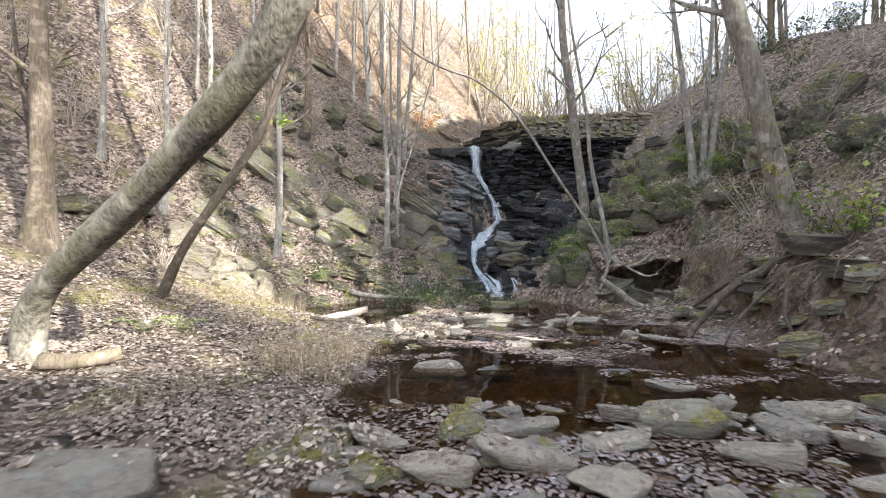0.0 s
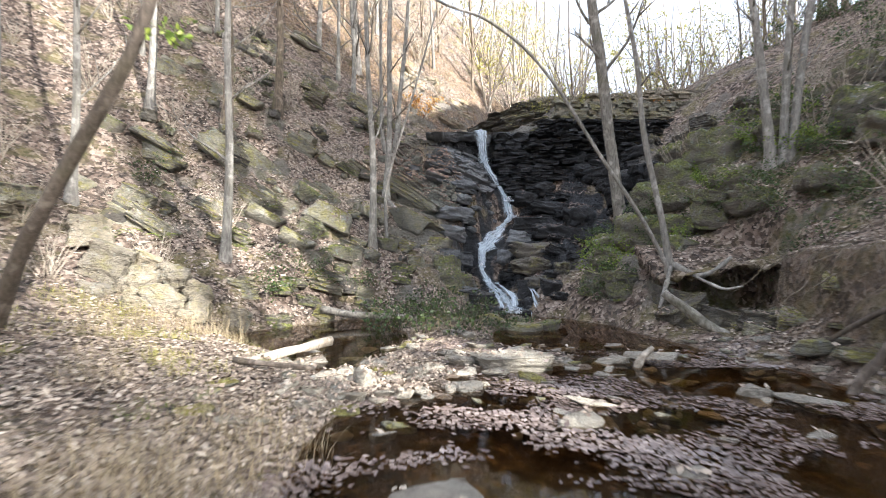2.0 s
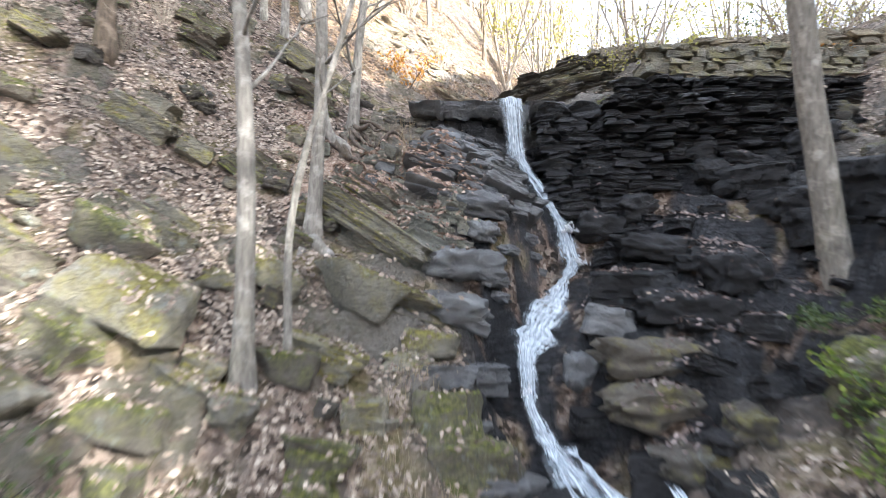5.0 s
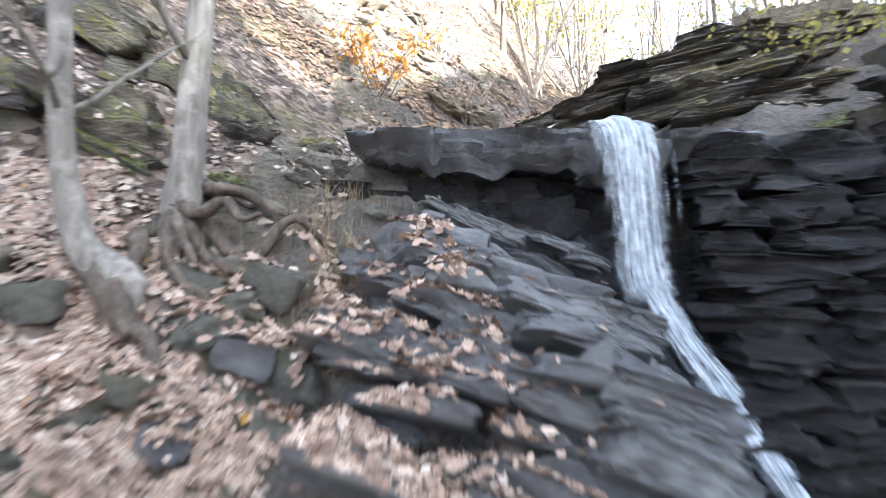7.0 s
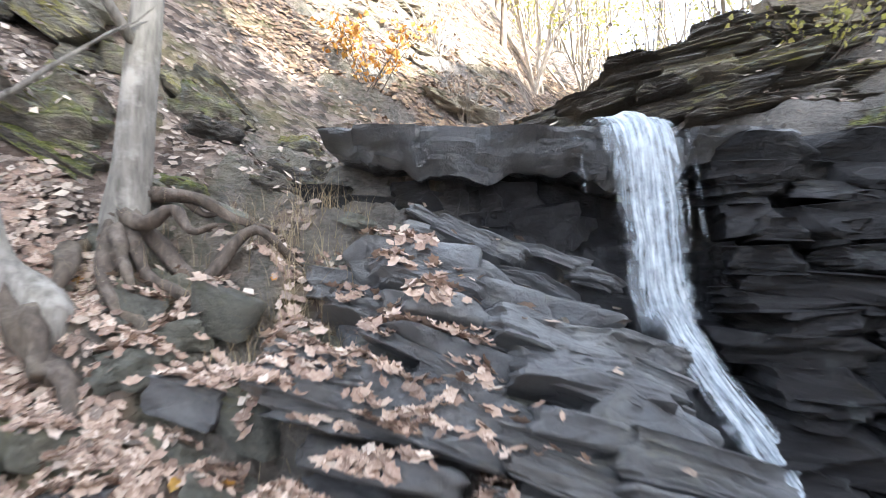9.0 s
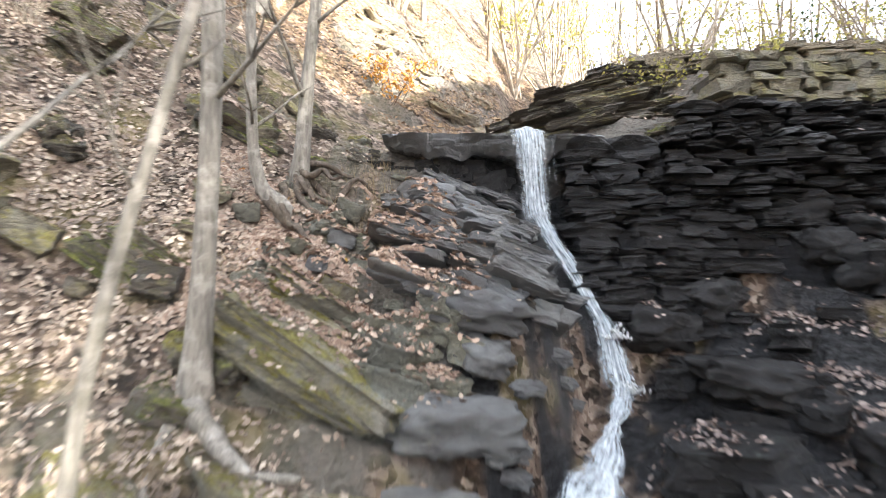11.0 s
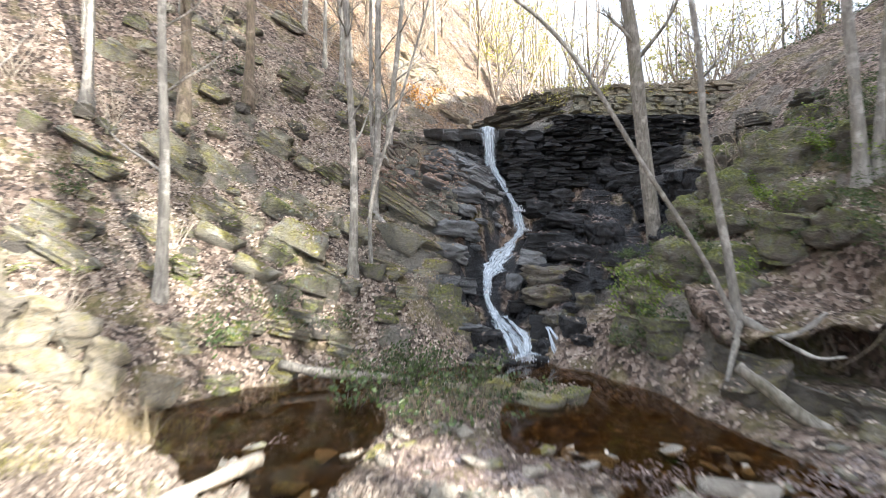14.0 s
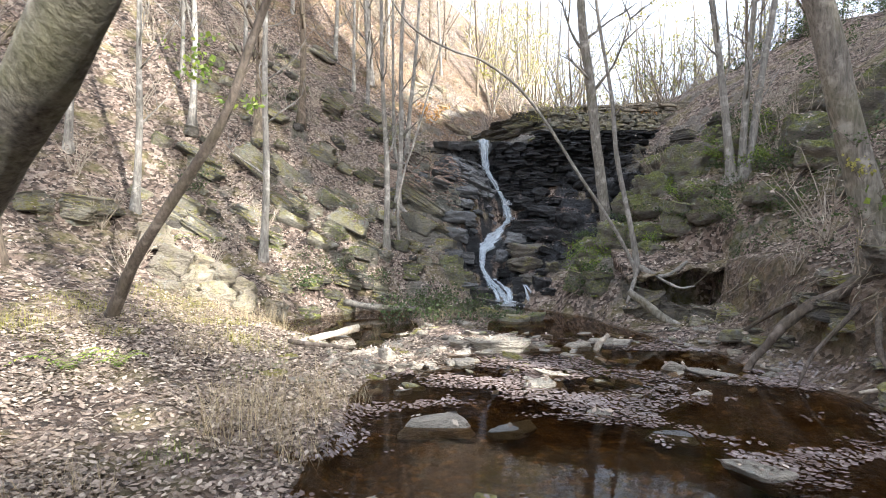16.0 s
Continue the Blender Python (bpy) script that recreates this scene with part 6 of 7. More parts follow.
def shrub(name, place, radius, height, leaves, leaf_size, mat, seed, label, stems=7, bark=BARK_DARK, category="shrub", group="", droop=0.0):
    """Thin stems with twigs, and leaves set along them."""
    rng = random.Random(seed)
    root = tagged(empty(name, place), label, category, group)
    tips = []
    for k in range(stems):
        v, f = [], []
        a = rng.uniform(0, 6.283)
        path = wander(rng, (rng.uniform(-.2, .2) * radius, rng.uniform(-.2, .2) * radius, -.1), (math.cos(a) * radius, math.sin(a) * radius, height * rng.uniform(.7, 1.3)), (height + radius) * rng.uniform(.6, 1.0), 6, .16, -droop)
        tube(v, f, path, [.009 * (1 - .12 * i) * (height + .3) for i in range(len(path))], 4)
        for t in range(4):
            i = rng.randint(2, 6)
            twig = wander(rng, path[i], (rng.uniform(-1, 1), rng.uniform(-1, 1), rng.uniform(-.3, .8)), radius * rng.uniform(.3, .7), 4, .25, 0)
            tube(v, f, twig, [.004 * (1 - .15 * i) * (height + .5) for i in range(len(twig))], 3)
            tips += twig
        tips += path[2:]
        mesh_object("stem", v, f, bark, root)
    if leaves:
        v, f = [], []
        for k in range(leaves):
            p = rng.choice(tips) + Vector((rng.gauss(0, .09), rng.gauss(0, .09), rng.gauss(0, .07))) * (radius + .2)
            leaf_blades(rng, v, f, p, leaf_size * rng.uniform(.6, 1.2))
        mesh_object("foliage", v, f, mat, root)
    return root


def grass(name, place, spread_r, height, count, seed, label, mat=DRY_GRASS, droop=0.5):
    rng = random.Random(seed)
    v, f = [], []
    for k in range(count):
        r, a = spread_r * math.sqrt(rng.random()), rng.uniform(0, 6.283)
        x, y = r * math.cos(a), r * math.sin(a)
        z = gz(place[0] + x, place[1] + y) - place[2]
        h, t, lean = height * rng.uniform(.3, 1.15), rng.uniform(0, 6.283), rng.uniform(.1, 1.1) * droop
        w, q = rng.uniform(.0014, .0035), len(v)
        side = Vector((-math.sin(t), math.cos(t), 0)) * w
        for u in (0, .35, .7, 1):
            c = Vector((x + math.cos(t) * lean * h * (.3 * u + .7 * u * u), y + math.sin(t) * lean * h * (.3 * u + .7 * u * u), z - .02 + h * (u - .4 * lean * u * u)))
            v += [tuple(c - side * (1.05 - u)), tuple(c + side * (1.05 - u))]
        for s in range(3):
            f.append((q + 2 * s, q + 2 * s + 1, q + 2 * s + 3, q + 2 * s + 2))
    ob = mesh_object(name, v, f, mat)
    ob.location = place
    return tagged(ob, label, "grass", kind="stuff")


def fern(place, size, seed):
    rng = random.Random(seed)
    root = tagged(empty("fern", place), "green fern with arching fronds in the leaves", "fern", "ferns")
    for k in range(9):
        a = k * .7 + rng.uniform(-.2, .2)
        v, f = [], []
        d, side = Vector((math.cos(a), math.sin(a), 0)), Vector((-math.sin(a), math.cos(a), 0))
        L = size * rng.uniform(.7, 1.1)
        for s in range(14):
            u = s / 13
            c = d * L * u + Vector((0, 0, L * (1.25 * u - .95 * u * u) + .03))
            w = L * .22 * (1 - u) * min(1, u * 6 + .2)
            for sg in (-1, 1):
                q = len(v)
                v += [tuple(c), tuple(c + side * sg * w + d * L * .05 + Vector((0, 0, -.02))), tuple(c + d * L * .055)]
                f.append((q, q + 1, q + 2))
        mesh_object("frond", v, f, GREEN, root)


for k, (x, y, r, h, n, what) in enumerate(((-1.9, 6.6, .35, .75, 200, "tan dry grass clump on the creek bank"), (-1.5, 7.0, .3, .6, 150, "tan dry grass clump on the creek bank"), (-2.2, 7.2, .35, .65, 170, "tan dry grass clump on the creek bank"),
                                           (-1.3, 7.8, .35, .5, 150, "tan dry grass clump on the creek bank"), (-1.8, 8.1, .4, .55, 150, "tan dry grass clump on the creek bank"), (-1.3, 6.2, .25, .5, 90, "tan dry grass clump on the creek bank"),
                                           (-3.9, 12.6, .45, .85, 260, "tall sunlit straw-coloured grass by the boulders"), (-4.4, 12.2, .5, .5, 220, "short sunlit straw-coloured grass"), (-5.2, 11.9, .6, .35, 220, "short sunlit straw-coloured grass"))):
    grass("dry_grass_clump", (x, y, gz(x, y)), r * 1.2, h, int(n * 1.1), 1 + k, what, droop=1.3)
for k, (x, y) in enumerate(((-.75, 23.0), (-.58, 23.05), (-.55, 22.5), (-.5, 22.3), (-.1, 13.0), (.5, 13.4), (-.4, 13.5), (-1.5, 22.6), (-.9, 23.2), (-.7, 22.4), (-2.2, 21.4), (-.3, 18.4), (.5, 18.2), (.1, 14.6), (1.2, 14.8), (-1.0, 14.6), (1.9, 14.4), (-2.9, 14.9), (-.5, 17.6), (.2, 17.5), (-2.6, 5.2), (-3.4, 8.8), (-2.9, 4.6))):
    grass("grass_tuft", (x, y, gz(x, y)), .35, .34, 150, 10 + k, "small tuft of thin dry grass", droop=1.1)
for k, (x, y) in enumerate(((-2.6, 8.3), (-3.1, 4.9), (-2.7, 11.2), (-2.3, 6.0))):
    grass("grass_tuft", (x, y, gz(x, y)), .25, .16, 90, 30 + k, "small tuft of green grass among leaves", GREEN, .9)
turf_rng = random.Random(31)
for k in range(46):
    x, y = turf_rng.uniform(-6.6, -2.8), turf_rng.uniform(8.5, 13.6)
    grass("turf_patch", (x, y, gz(x, y)), turf_rng.uniform(.3, .6), turf_rng.uniform(.08, .3), 170, 60 + k, "short yellow-green turf in the sunlit bank" if k % 3 else "short straw-coloured turf in the bank", YELLOW if k % 3 else DRY_GRASS, 1.2)
for k, (x, y, s) in enumerate(((-4.35, 7.6, .55), (-3.95, 7.9, .4), (-6.9, 14.6, .5), (-6.2, 15.2, .35))):
    fern((x, y, gz(x, y)), s, k)
for k, (x, y, r, h, n, s, mat, what) in enumerate((
        (-.35, 13.2, .4, .5, 110, .09, IVY, "leafy plant on the debris mound"), (.25, 13.6, .45, .55, 120, .08, IVY, "leafy plant on the debris mound"), (.15, 12.7, .35, .35, 70, .08, IVY, "leafy plant on the debris mound"), (.55, 13.1, .4, .4, 90, .07, IVY, "leafy plant on the debris mound"),
        (-.35, 15.4, .5, .6, 420, .07, IVY, "leafy green shrub by the back pool"), (-.9, 15.9, .5, .5, 360, .06, IVY, "leafy green shrub by the back pool"), (.5, 14.6, .4, .5, 120, .07, IVY, "low green plants on the island"),
        (1.0, 14.9, .4, .35, 260, .06, IVY, "low green plants on the island"), (-2.2, 16.6, .5, .5, 350, .06, IVY, "low evergreen shrub on the slope"), (-3.3, 16.2, .5, .6, 300, .06, IVY, "low evergreen shrub on the slope"),
        (-1.3, 14.3, .35, .55, 110, .09, IVY, "fresh green plants on the island"), (-.9, 14.45, .4, .6, 120, .09, IVY, "fresh green plants on the island"), (-.45, 14.55, .3, .45, 90, .09, IVY, "fresh green plants on the island"),
        (.2, 14.8, .3, .22, 200, .06, IVY, "low leafy plants between the island slabs"), (.65, 14.75, .3, .3, 80, .06, IVY, "low leafy plants between the island slabs"), (1.3, 14.6, .3, .2, 180, .06, IVY, "low leafy plants between the island slabs"), (1.95, 14.6, .28, .2, 160, .06, IVY, "low leafy plants between the island slabs"),
        (-.2, 15.8, .5, .7, 200, .08, IVY, "leafy green shrub by the back pool"), (.5, 15.6, .4, .35, 260, .06, IVY, "leafy green shrub by the back pool"), (-3.7, 15.5, .45, .5, 380, .07, IVY, "green shrub on the leafy slope"),
        (6.55, 8.5, .5, .95, 130, .13, GREEN, "bright green leafy shrub on the bank"), (6.9, 8.3, .4, .6, 60, .12, YELLOW, "yellowing leafy sprig on the bank"),
        (3.9, 16.6, .5, .45, 520, .06, GREEN, "low bright green shrub over mossy rock"), (4.4, 17.2, .5, .45, 520, .06, GREEN, "low bright green shrub over mossy rock"), (3.6, 15.8, .35, .4, 260, .05, IVY, "low evergreen shrub at the water"),
        (7.0, 14.4, .6, .6, 380, .06, IVY, "evergreen shrub on the mossy bank"), (7.6, 13.2, .6, .6, 380, .06, IVY, "evergreen shrub on the mossy bank"), (8.4, 15.1, .6, .6, 360, .06, IVY, "evergreen shrub on the mossy bank"),
        (8.6, 11.0, .6, .8, 320, .07, IVY, "evergreen shrub on the mossy slope"), (-.9, 27.2, .6, .9, 300, .1, ORANGE, "orange-leaved shrub in the sun behind the fall"), (4.9, 24.4, .5, .6, 160, .1, YELLOW, "yellow-green shrub growing on the dam"),
        (3.9, 24.9, .5, .7, 150, .08, YELLOW, "yellow-green shrub beside the dam"), (7.2, 24.3, .35, .5, 110, .08, YELLOW, "yellow-green shrub growing on the dam"), (8.3, 23.9, .3, .4, 80, .08, ORANGE, "orange-leaved sprig on the dam"),
        (-7.6, 16.9, .6, .6, 260, .07, IVY, "evergreen shrub on the slope"), (-6.3, 21.9, .6, .6, 220, .07, IVY, "evergreen shrub on the slope"), (9.4, 18.6, .7, .8, 300, .07, IVY, "evergreen shrub on the mossy slope"))):
    shrub("shrub", (x, y, gz(x, y)), r, h, n, s, mat, 200 + k, what, 9, BARK_DARK, "shrub", "shrubs")
# evergreen and yellowing shrubs along the ridge
for k in range(34):
    rng = random.Random(900 + k)
    x, y = rng.uniform(2.5, 20), rng.uniform(27, 44)
    shrub("ridge_shrub", (x, y, gz(x, y)), rng.uniform(.9, 1.8), rng.uniform(2, 5), 300, .12, YELLOW if k % 6 else IVY, 900 + k, "sparse yellow-green shrub on the ridge" if k % 6 else "dark evergreen shrub on the ridge", 9, DEADWOOD, "shrub", "shrubs on the ridge")
for k in range(12):
    rng = random.Random(1900 + k)
    x, y = rng.uniform(2, 22), rng.uniform(32, 50)
    shrub("ridge_tree", (x, y, gz(x, y)), rng.uniform(1.6, 2.4), rng.uniform(5, 8), 420, .15, YELLOW, 1900 + k, "slender tree with sparse yellow-green leaves on the ridge", 5, DEADWOOD, "tree", "leafy trees on the ridge")
for k in range(16):
    rng = random.Random(970 + k)
    x, y = rng.uniform(10.5, 19), rng.uniform(18, 25)
    shrub("mound_shrub", (x, y, gz(x, y)), rng.uniform(.5, .9), rng.uniform(.5, .9), 320, .09, IVY, 970 + k, "evergreen shrub on the leafy mound", 8, BARK_DARK, "shrub", "shrubs on the mound")
for k in range(48):   # leafy plants over the mossy boulders
    rng = random.Random(1400 + k)
    x, y = rng.uniform(3.7, 9.5), rng.uniform(15.2, 19)
    shrub("rock_plant", (x, y, gz(x, y) + .25), rng.uniform(.25, .45), rng.uniform(.15, .4), 240, .06, (GREEN, IVY, IVY, GREEN)[k % 4], 1400 + k, "small leafy plant growing over mossy rock", 6, BARK_DARK, "plant", "plants on the mossy rocks")
for k in range(40):
    rng = random.Random(1200 + k)
    x, y = rng.uniform(6.2, 11.5), rng.uniform(7, 20.5)
    shrub("bank_shrub", (x, y, gz(x, y)), rng.uniform(.35, .6), rng.uniform(.3, .6), 110, .06, IVY, 1200 + k, "leafy evergreen shrub among the bank rocks", 7, BARK_DARK, "shrub", "shrubs on the bank")
for k, (x, y, z) in enumerate(((5.95, 9.1, 2.3), (5.85, 9.1, 2.9), (5.7, 9.05, 3.4), (6.1, 9.15, 1.8))):
    shrub("ivy_sprig", (x, y, z), .22, .25, 60, .06, YELLOW if k % 2 else IVY, 1650 + k, "yellowing ivy clinging to the big trunk", 3, BARK_DARK, "ivy", "ivy on the trunk")
# leaves on the dark sapling
for x, y, z in ((-3.3, 9.0, 4.2), (-2.95, 8.9, 3.9), (-3.6, 9.2, 4.5)):
    shrub("leafy_sprig", (x, y, z), .45, .2, 45, .1, GREEN, int(z * 10), "sprig of bright green leaves on the leaning sapling", 3)
# brush: bare twiggy bushes, built three times and copied
brush_rng = random.Random(5)
brushes = [shrub("bare_bush", (-7 - k * 1.3, 13 + k, gz(-7 - k * 1.3, 13 + k)), .5, 1.0, 30, .06, LITTER, 300 + k, "bare twiggy bush with a few dry leaves", 14, DEADWOOD, "bush", "bare bushes") for k in range(3)]
for area, count in (((-16, -5, 14, 28), 34), ((-6, 1, 26, 38), 14), ((5.8, 7.4, 6, 14), 8), ((7, 13, 10, 22), 18), ((2, 16, 26, 38), 9), ((-2, 14, 30, 44), 6)):
    for k in range(count):
        x, y = brush_rng.uniform(area[0], area[1]), brush_rng.uniform(area[2], area[3])
        b = copy_thing(brush_rng.choice(brushes), pose(x, y, gz(x, y), 0, 0, brush_rng.uniform(0, 360)))
        b.scale = (brush_rng.uniform(.6, 1.5) * (1.0 if y < 31 else 1.8),) * 3
# hanging rootlets under the right bank
rng = random.Random(8)
for k in range(44):
    y = rng.uniform(5.6, 14)
    x = 5.75 + .05 * y * rng.uniform(-.2, .6)
    path = wander(rng, (0, 0, 0), (-1, rng.uniform(-.8, .8), -.6), rng.uniform(.5, 1.1), 6, .3, -.1)
    v, f = [], []
    tube(v, f, path, [rng.uniform(.005, .016) * (1 - .12 * i) for i in range(len(path))], 5)
    ob = mesh_object("rootlet", v, f, BARK_BROWN, None, 180)
    ob.location = (x, y, gz(x + .25, y) - .03)
    tagged(ob, "thin brown rootlet hanging from the bank", "root", "hanging rootlets")

for k in range(40):
    path = wander(rng, (0, 0, 0), (rng.uniform(-.5, .5), -.5, -1), rng.uniform(.25, .8), 6, .25, -.1)
    v, f = [], []
    tube(v, f, path, [rng.uniform(.005, .016) * (1 - .12 * i) for i in range(len(path))], 5)
    ob = mesh_object("rootlet", v, f, BARK_DARK, None, 180)
    x = rng.uniform(4.7, 6.9)
    ob.location = (x, 14.2, 1.24 + .13 * (x - 5))
    tagged(ob, "thin dark rootlet hanging from the overhang", "root", "hanging rootlets")

# ---- fallen leaves ----
from mathutils.bvhtree import BVHTree


def rock_shells():
    bpy.context.view_layer.update()
    verts, faces = [], []
    for ob in rock_bodies:
        q, me = len(verts), ob.data
        co = np.empty(len(me.vertices) * 3)
        me.vertices.foreach_get("co", co)
        m = np.array(ob.matrix_world)
        verts += (co.reshape(-1, 3) @ m[:3, :3].T + m[:3, 3]).tolist()
        me.calc_loop_triangles()
        tri = np.empty(len(me.loop_triangles) * 3, np.int32)
        me.loop_triangles.foreach_get("vertices", tri)
        faces += (tri.reshape(-1, 3) + q).tolist()
    return BVHTree.FromPolygons(verts, faces)


def scatter_leaves(name, count, x0, x1, y0, y1, size, seed, label, outline, keep, floats=False, mat=LITTER):
    """One object with all the leaves; outline: points round one leaf, in leaf lengths."""
    rng = np.random.default_rng(seed)
    x, y = rng.uniform(x0, x1, count), rng.uniform(y0, y1, count)
    edge = np.minimum.reduce([x - x0, x1 - x, y - y0, y1 - y]) + 1.2 * fbm(x * .7, y * .7, 2, 87)
    ok = keep(x, y, rng) & (rng.random(count) < smooth(-.3, 1.6, edge))   # thins out towards the borders
    x, y = x[ok], y[ok]
    away = near_course(x, y)[0] > 0.42
    x, y = x[away], y[away]
    z = ground_z(x, y)
    e = 0.06
    nx, ny = (ground_z(x - e, y) - ground_z(x + e, y)) / (2 * e), (ground_z(x, y - e) - ground_z(x, y + e)) / (2 * e)
    rest = np.zeros(len(x), bool)
    for i in range(len(x)):
        hit = SHELLS.ray_cast(Vector((x[i], y[i], z[i] + 2.0)), Vector((0, 0, -1)))
        if hit[0] is not None and hit[0].z > z[i]:
            z[i], nx[i], ny[i] = hit[0].z, hit[1].x / max(hit[1].z, .2), hit[1].y / max(hit[1].z, .2)
            rest[i] = True
    good = (nx * nx + ny * ny < np.where((x > 4.8) & (x < 6.6), 1.5, 3.2)) & (~rest | (rng.random(len(x)) < (0.07 if floats else 0.6)))
    if floats:
        z = np.where(z < 0.004, 0.006, z)
    else:
        good &= z > 0.0
    x, y, z, nx, ny = x[good], y[good], z[good], nx[good], ny[good]
    n = np.stack([nx + rng.normal(0, .3 if not floats else .03, len(x)), ny + rng.normal(0, .3 if not floats else .03, len(x)), np.ones(len(x))], 1)
    n /= np.linalg.norm(n, axis=1)[:, None]
    t = rng.uniform(0, 2 * np.pi, len(x))
    a = np.stack([np.cos(t), np.sin(t), np.zeros(len(x))], 1)
    a -= n * np.sum(a * n, 1)[:, None]
    a /= np.linalg.norm(a, axis=1)[:, None]
    b = np.cross(n, a)
    s = size * rng.uniform(.55, 1.25, len(x))
    curl = rng.uniform(-.4, 1.3, len(x)) * (0.1 if floats else 1)
    k = len(outline)
    centre = np.stack([x, y, z + (.012 + rng.random(len(x)) * .02 if not floats else .002)], 1)
    fan = k > 4
    co = np.zeros((len(x), k + fan, 3))
    if fan:
        co[:, k] = centre
    for j, (u, v) in enumerate(outline):
        co[:, j] = centre + a * (u * s)[:, None] + b * (v * s)[:, None] + n * (s * curl * (u * u * .6 + v * v * 1.8))[:, None]
    base = np.arange(len(x)) * (k + fan)
    tri = np.stack([np.stack([base + p, base + q, base + r], 1) for p, q, r in ([(j, (j + 1) % k, k) for j in range(k)] if fan else [(0, 1, 2), (0, 2, 3)])], 1).reshape(-1, 3)
    me = bpy.data.meshes.new(name)
    me.vertices.add(len(x) * (k + fan))
    me.vertices.foreach_set("co", co.ravel())
    me.loops.add(tri.size)
    me.loops.foreach_set("vertex_index", tri.ravel())
    me.polygons.add(len(tri))
    me.polygons.foreach_set("loop_start", np.arange(0, tri.size, 3))
    me.update(calc_edges=True)
    me.materials.append(mat)
    return tagged(new(name, me), label, "leaves", kind="stuff")


SHELLS = rock_shells()
OVAL = ((-.5, 0), (-.1, -.3), (.5, 0), (-.1, .3))
LOBED = ((-.55, .02), (-.32, -.14), (-.2, -.3), (.02, -.22), (.2, -.27), (.3, -.12), (.55, -.03), (.28, .14), (.16, .3), (-.04, .2), (-.24, .33), (-.36, .12))


POCKETS = [(random.uniform(-2.4, .7), random.uniform(20.4, 21.8), random.uniform(.12, .28)) for k in range(26)] + [(random.uniform(-2.8, -1.2), random.uniform(21.6, 23.2), random.uniform(.14, .3)) for k in range(14)]
POCKETS += [(-.04, 22.58, .14), (-.13, 22.4, .15), (-.2, 22.18, .2), (.11, 22.13, .18), (.27, 22.03, .14), (-.48, 22.93, .16), (-.3, 22.9, .12), (-.79, 22.78, .14), (-1.25, 23.1, .2), (-1.0, 23.0, .15), (-1.29, 22.9, .16),
            (-.86, 22.13, .18), (-.69, 21.98, .18), (-1.3, 22.3, .18), (-.6, 22.45, .12), (.57, 22.3, .07), (-.45, 22.05, .12), (.1, 22.45, .08)]
POCKETS += [(random.uniform(2.4, 5.6), random.uniform(18.6, 22.2), random.uniform(.15, .4)) for k in range(30)]


def pockets(x, y, rng):
    """Leaves caught in the hollows of the rock."""
    best = np.zeros(len(x))
    for px, py, r in POCKETS:
        best = np.maximum(best, np.exp(-((x - px) ** 2 + (y - py) ** 2) / (r * r)))
    return rng.random(len(x)) < best


def dry_ground(x, y, rng):
    rock, wet, moss, bed = masks(x, y, sections_at(x, y))
    cover = 0.2 + 0.8 * smooth(-.3, .25, fbm(x * 1.1, y * 1.1, 3, 91))
    cover = cover * (1 - .85 * smooth(1.4, 2.2, x) * smooth(7.5, 5.5, x) * smooth(17.6, 18.4, y) * smooth(24, 23, y))
    return rng.random(len(x)) < cover * (1 - .55 * rock) * (1 - .8 * wet)


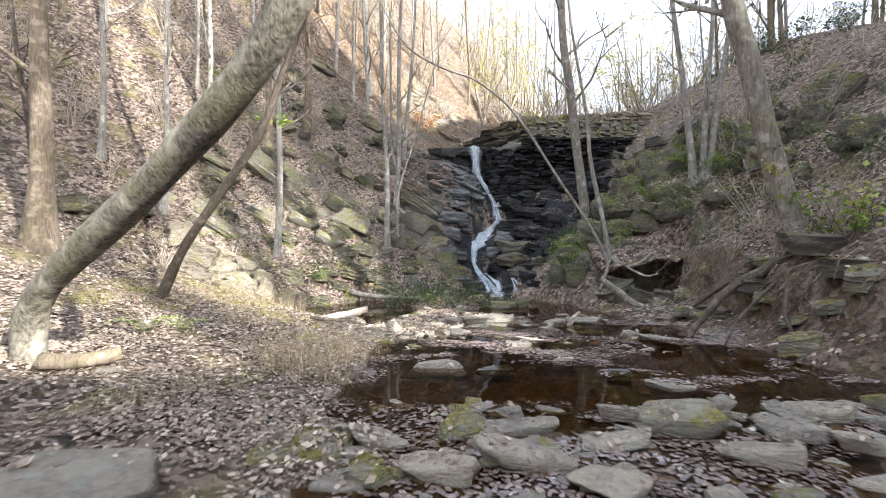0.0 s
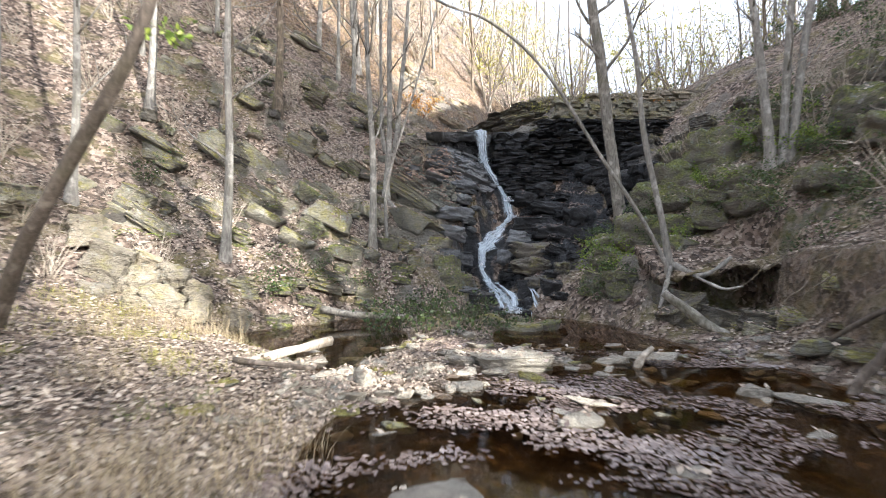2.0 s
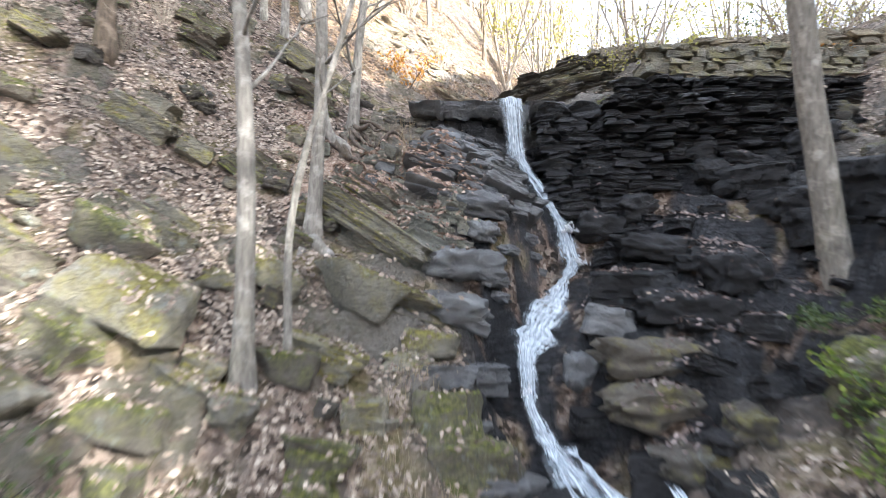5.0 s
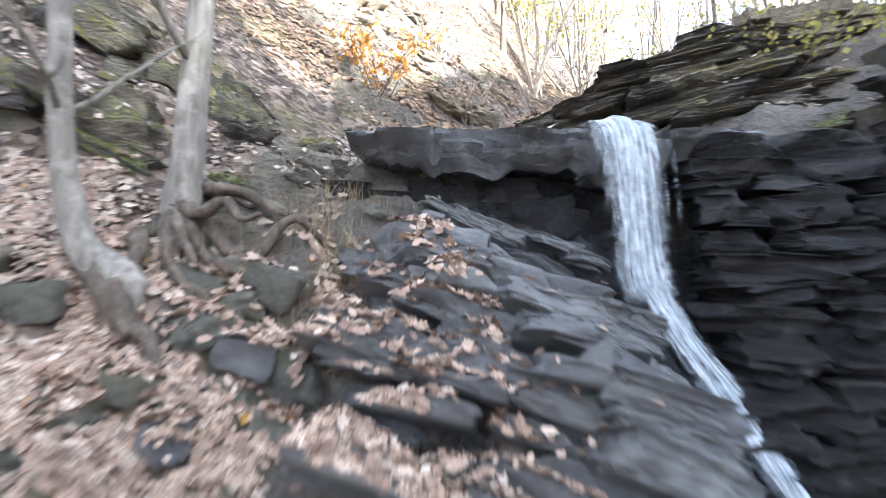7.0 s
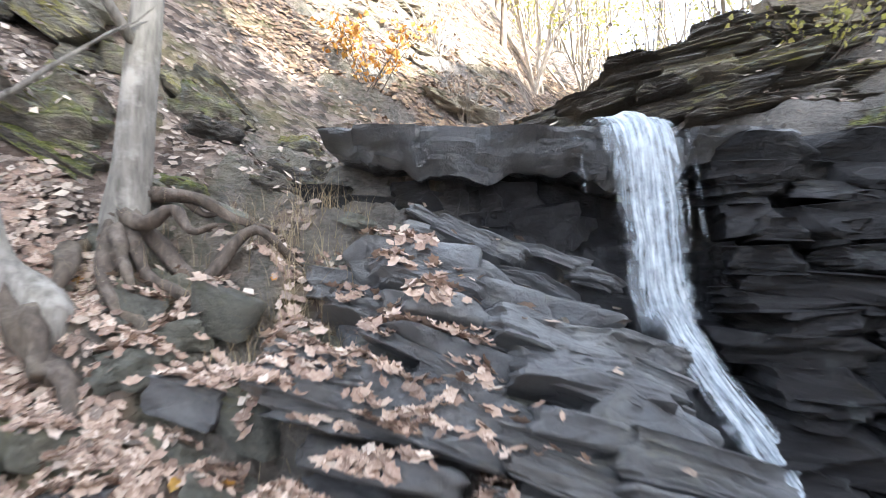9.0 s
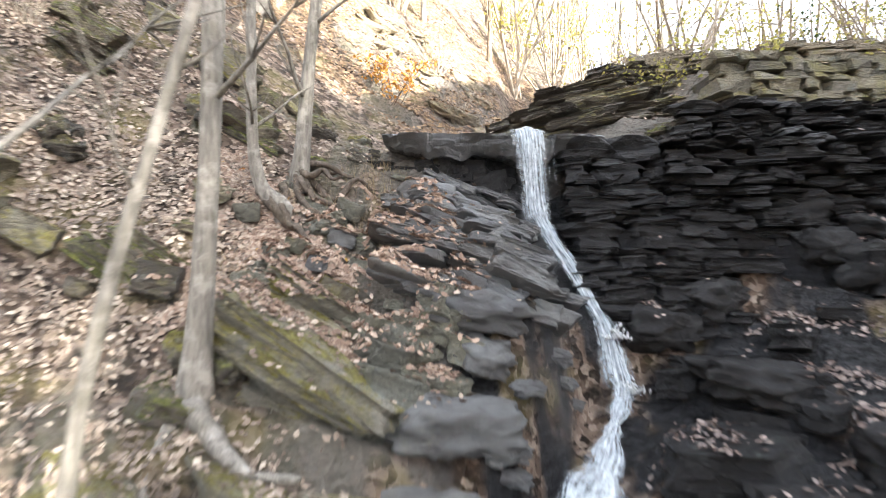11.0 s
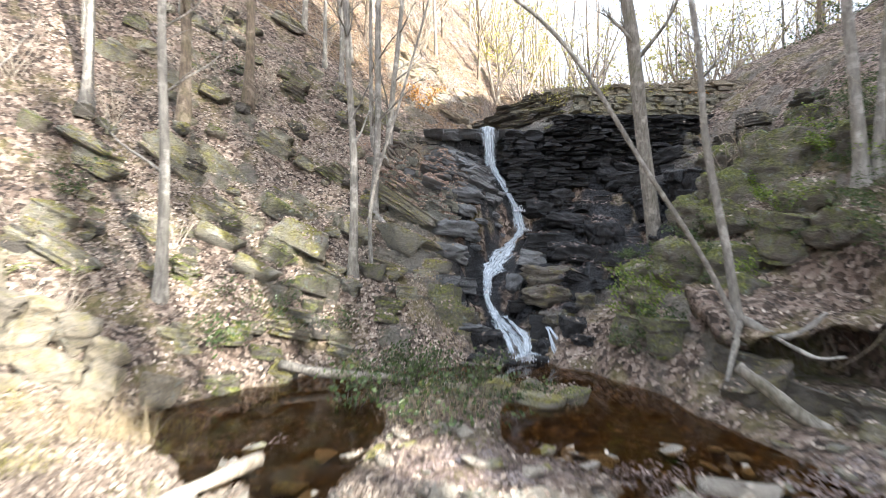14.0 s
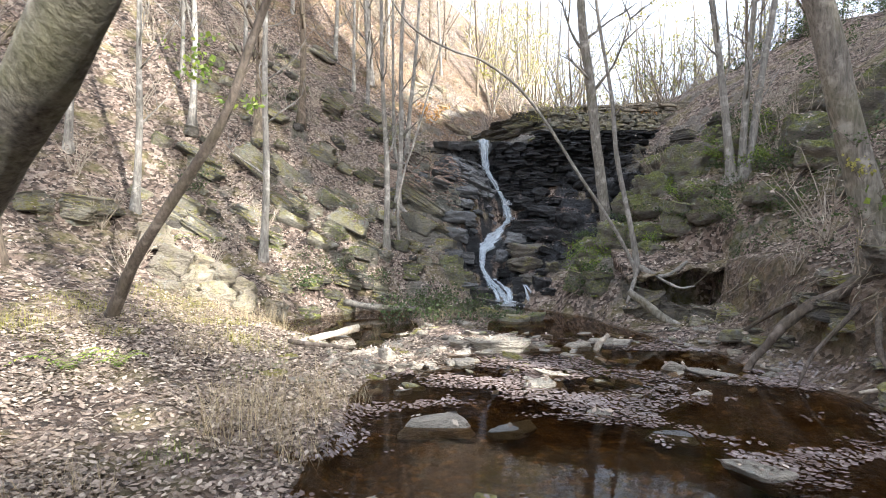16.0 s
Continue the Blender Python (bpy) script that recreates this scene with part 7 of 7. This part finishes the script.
scatter_leaves("leaf_litter", 90000, -11, 12, 2.2, 27, .085, 1, "brown and tan fallen leaves covering the slopes", OVAL, dry_ground)
scatter_leaves("leaf_litter", 54000, -8, 1.6, 14.5, 25, .08, 11, "brown and tan fallen leaves on the rock slopes", OVAL, lambda x, y, rng: rng.random(len(x)) < (.25 + .75 * smooth(-.3, .2, fbm(x * 1.4, y * 1.4, 3, 93))) * (1 - .7 * smooth(-1.6, -.8, x) * smooth(19.4, 20.2, y)) * (1 - .85 * masks(x, y, sections_at(x, y))[1]))
scatter_leaves("leaf_litter", 9000, 4.6, 11, 6, 20, .08, 12, "brown fallen leaves on the mossy slope", OVAL, dry_ground)
scatter_leaves("leaf_litter", 90000, -6, 0, 2.2, 13, .062, 2, "brown and tan fallen leaves on the left bank", OVAL, dry_ground)
scatter_leaves("leaf_litter", 100000, -3.2, 1.6, 19.8, 23.4, .078, 3, "lobed tan fallen leaves caught in the rock steps", LOBED, pockets, False, DRY_LEAVES)
scatter_leaves("leaf_litter", 15000, 1.8, 5.5, 18, 23, .075, 4, "lobed brown fallen leaves on the dark rocks", LOBED, pockets, False, WET_LEAVES)
scatter_leaves("leaf_litter", 260, -3, 1.6, 20.5, 23.4, .085, 6, "orange and yellow fallen leaves among the brown ones", LOBED, pockets, False, ORANGE)
scatter_leaves("floating_leaves", 60000, -2, 6, 2.5, 13, .07, 5, "wet brown leaves matted on the shallow water", OVAL,
               lambda x, y, rng: rng.random(len(x)) < smooth(-.08, .35, 1.2 * fbm(x * 1.0, y * 1.5, 5, 99) + .12 * smooth(7, 8.5, y) + .2 * smooth(5.8, 4.8, y) - .5 * smooth(2.4, 3.2, x) * smooth(4.3, 3.9, y)
                                                             + .06 - .5 * smooth(1.3, .75, np.hypot((x - .75) / 1.55, (y - 6.1) / 1.25)) - .5 * smooth(1.3, .8, np.hypot((x - 4.2) / 1.5, (y - 7.6) / 1.1))
                                                             - .6 * smooth(1.3, .8, np.hypot((x - 3.6) / 1.3, (y - 10.1) / .7)) - .6 * smooth(1.3, .8, np.hypot((x + 1.3) / .9, (y - 11.4) / 1.3)) - .5 * smooth(1.3, .8, np.hypot((x - .3) / .8, (y - 9.5) / .5))), True, WET_LEAVES)
scatter_leaves("leaf_litter", 60000, -10, 5, 25.5, 36, .11, 21, "tan fallen leaves on the sunlit slope behind the fall", OVAL, lambda x, y, rng: rng.random(len(x)) < .35 + .65 * smooth(-.3, .2, fbm(x * .9, y * .9, 3, 95)), False, RUST_LEAVES)
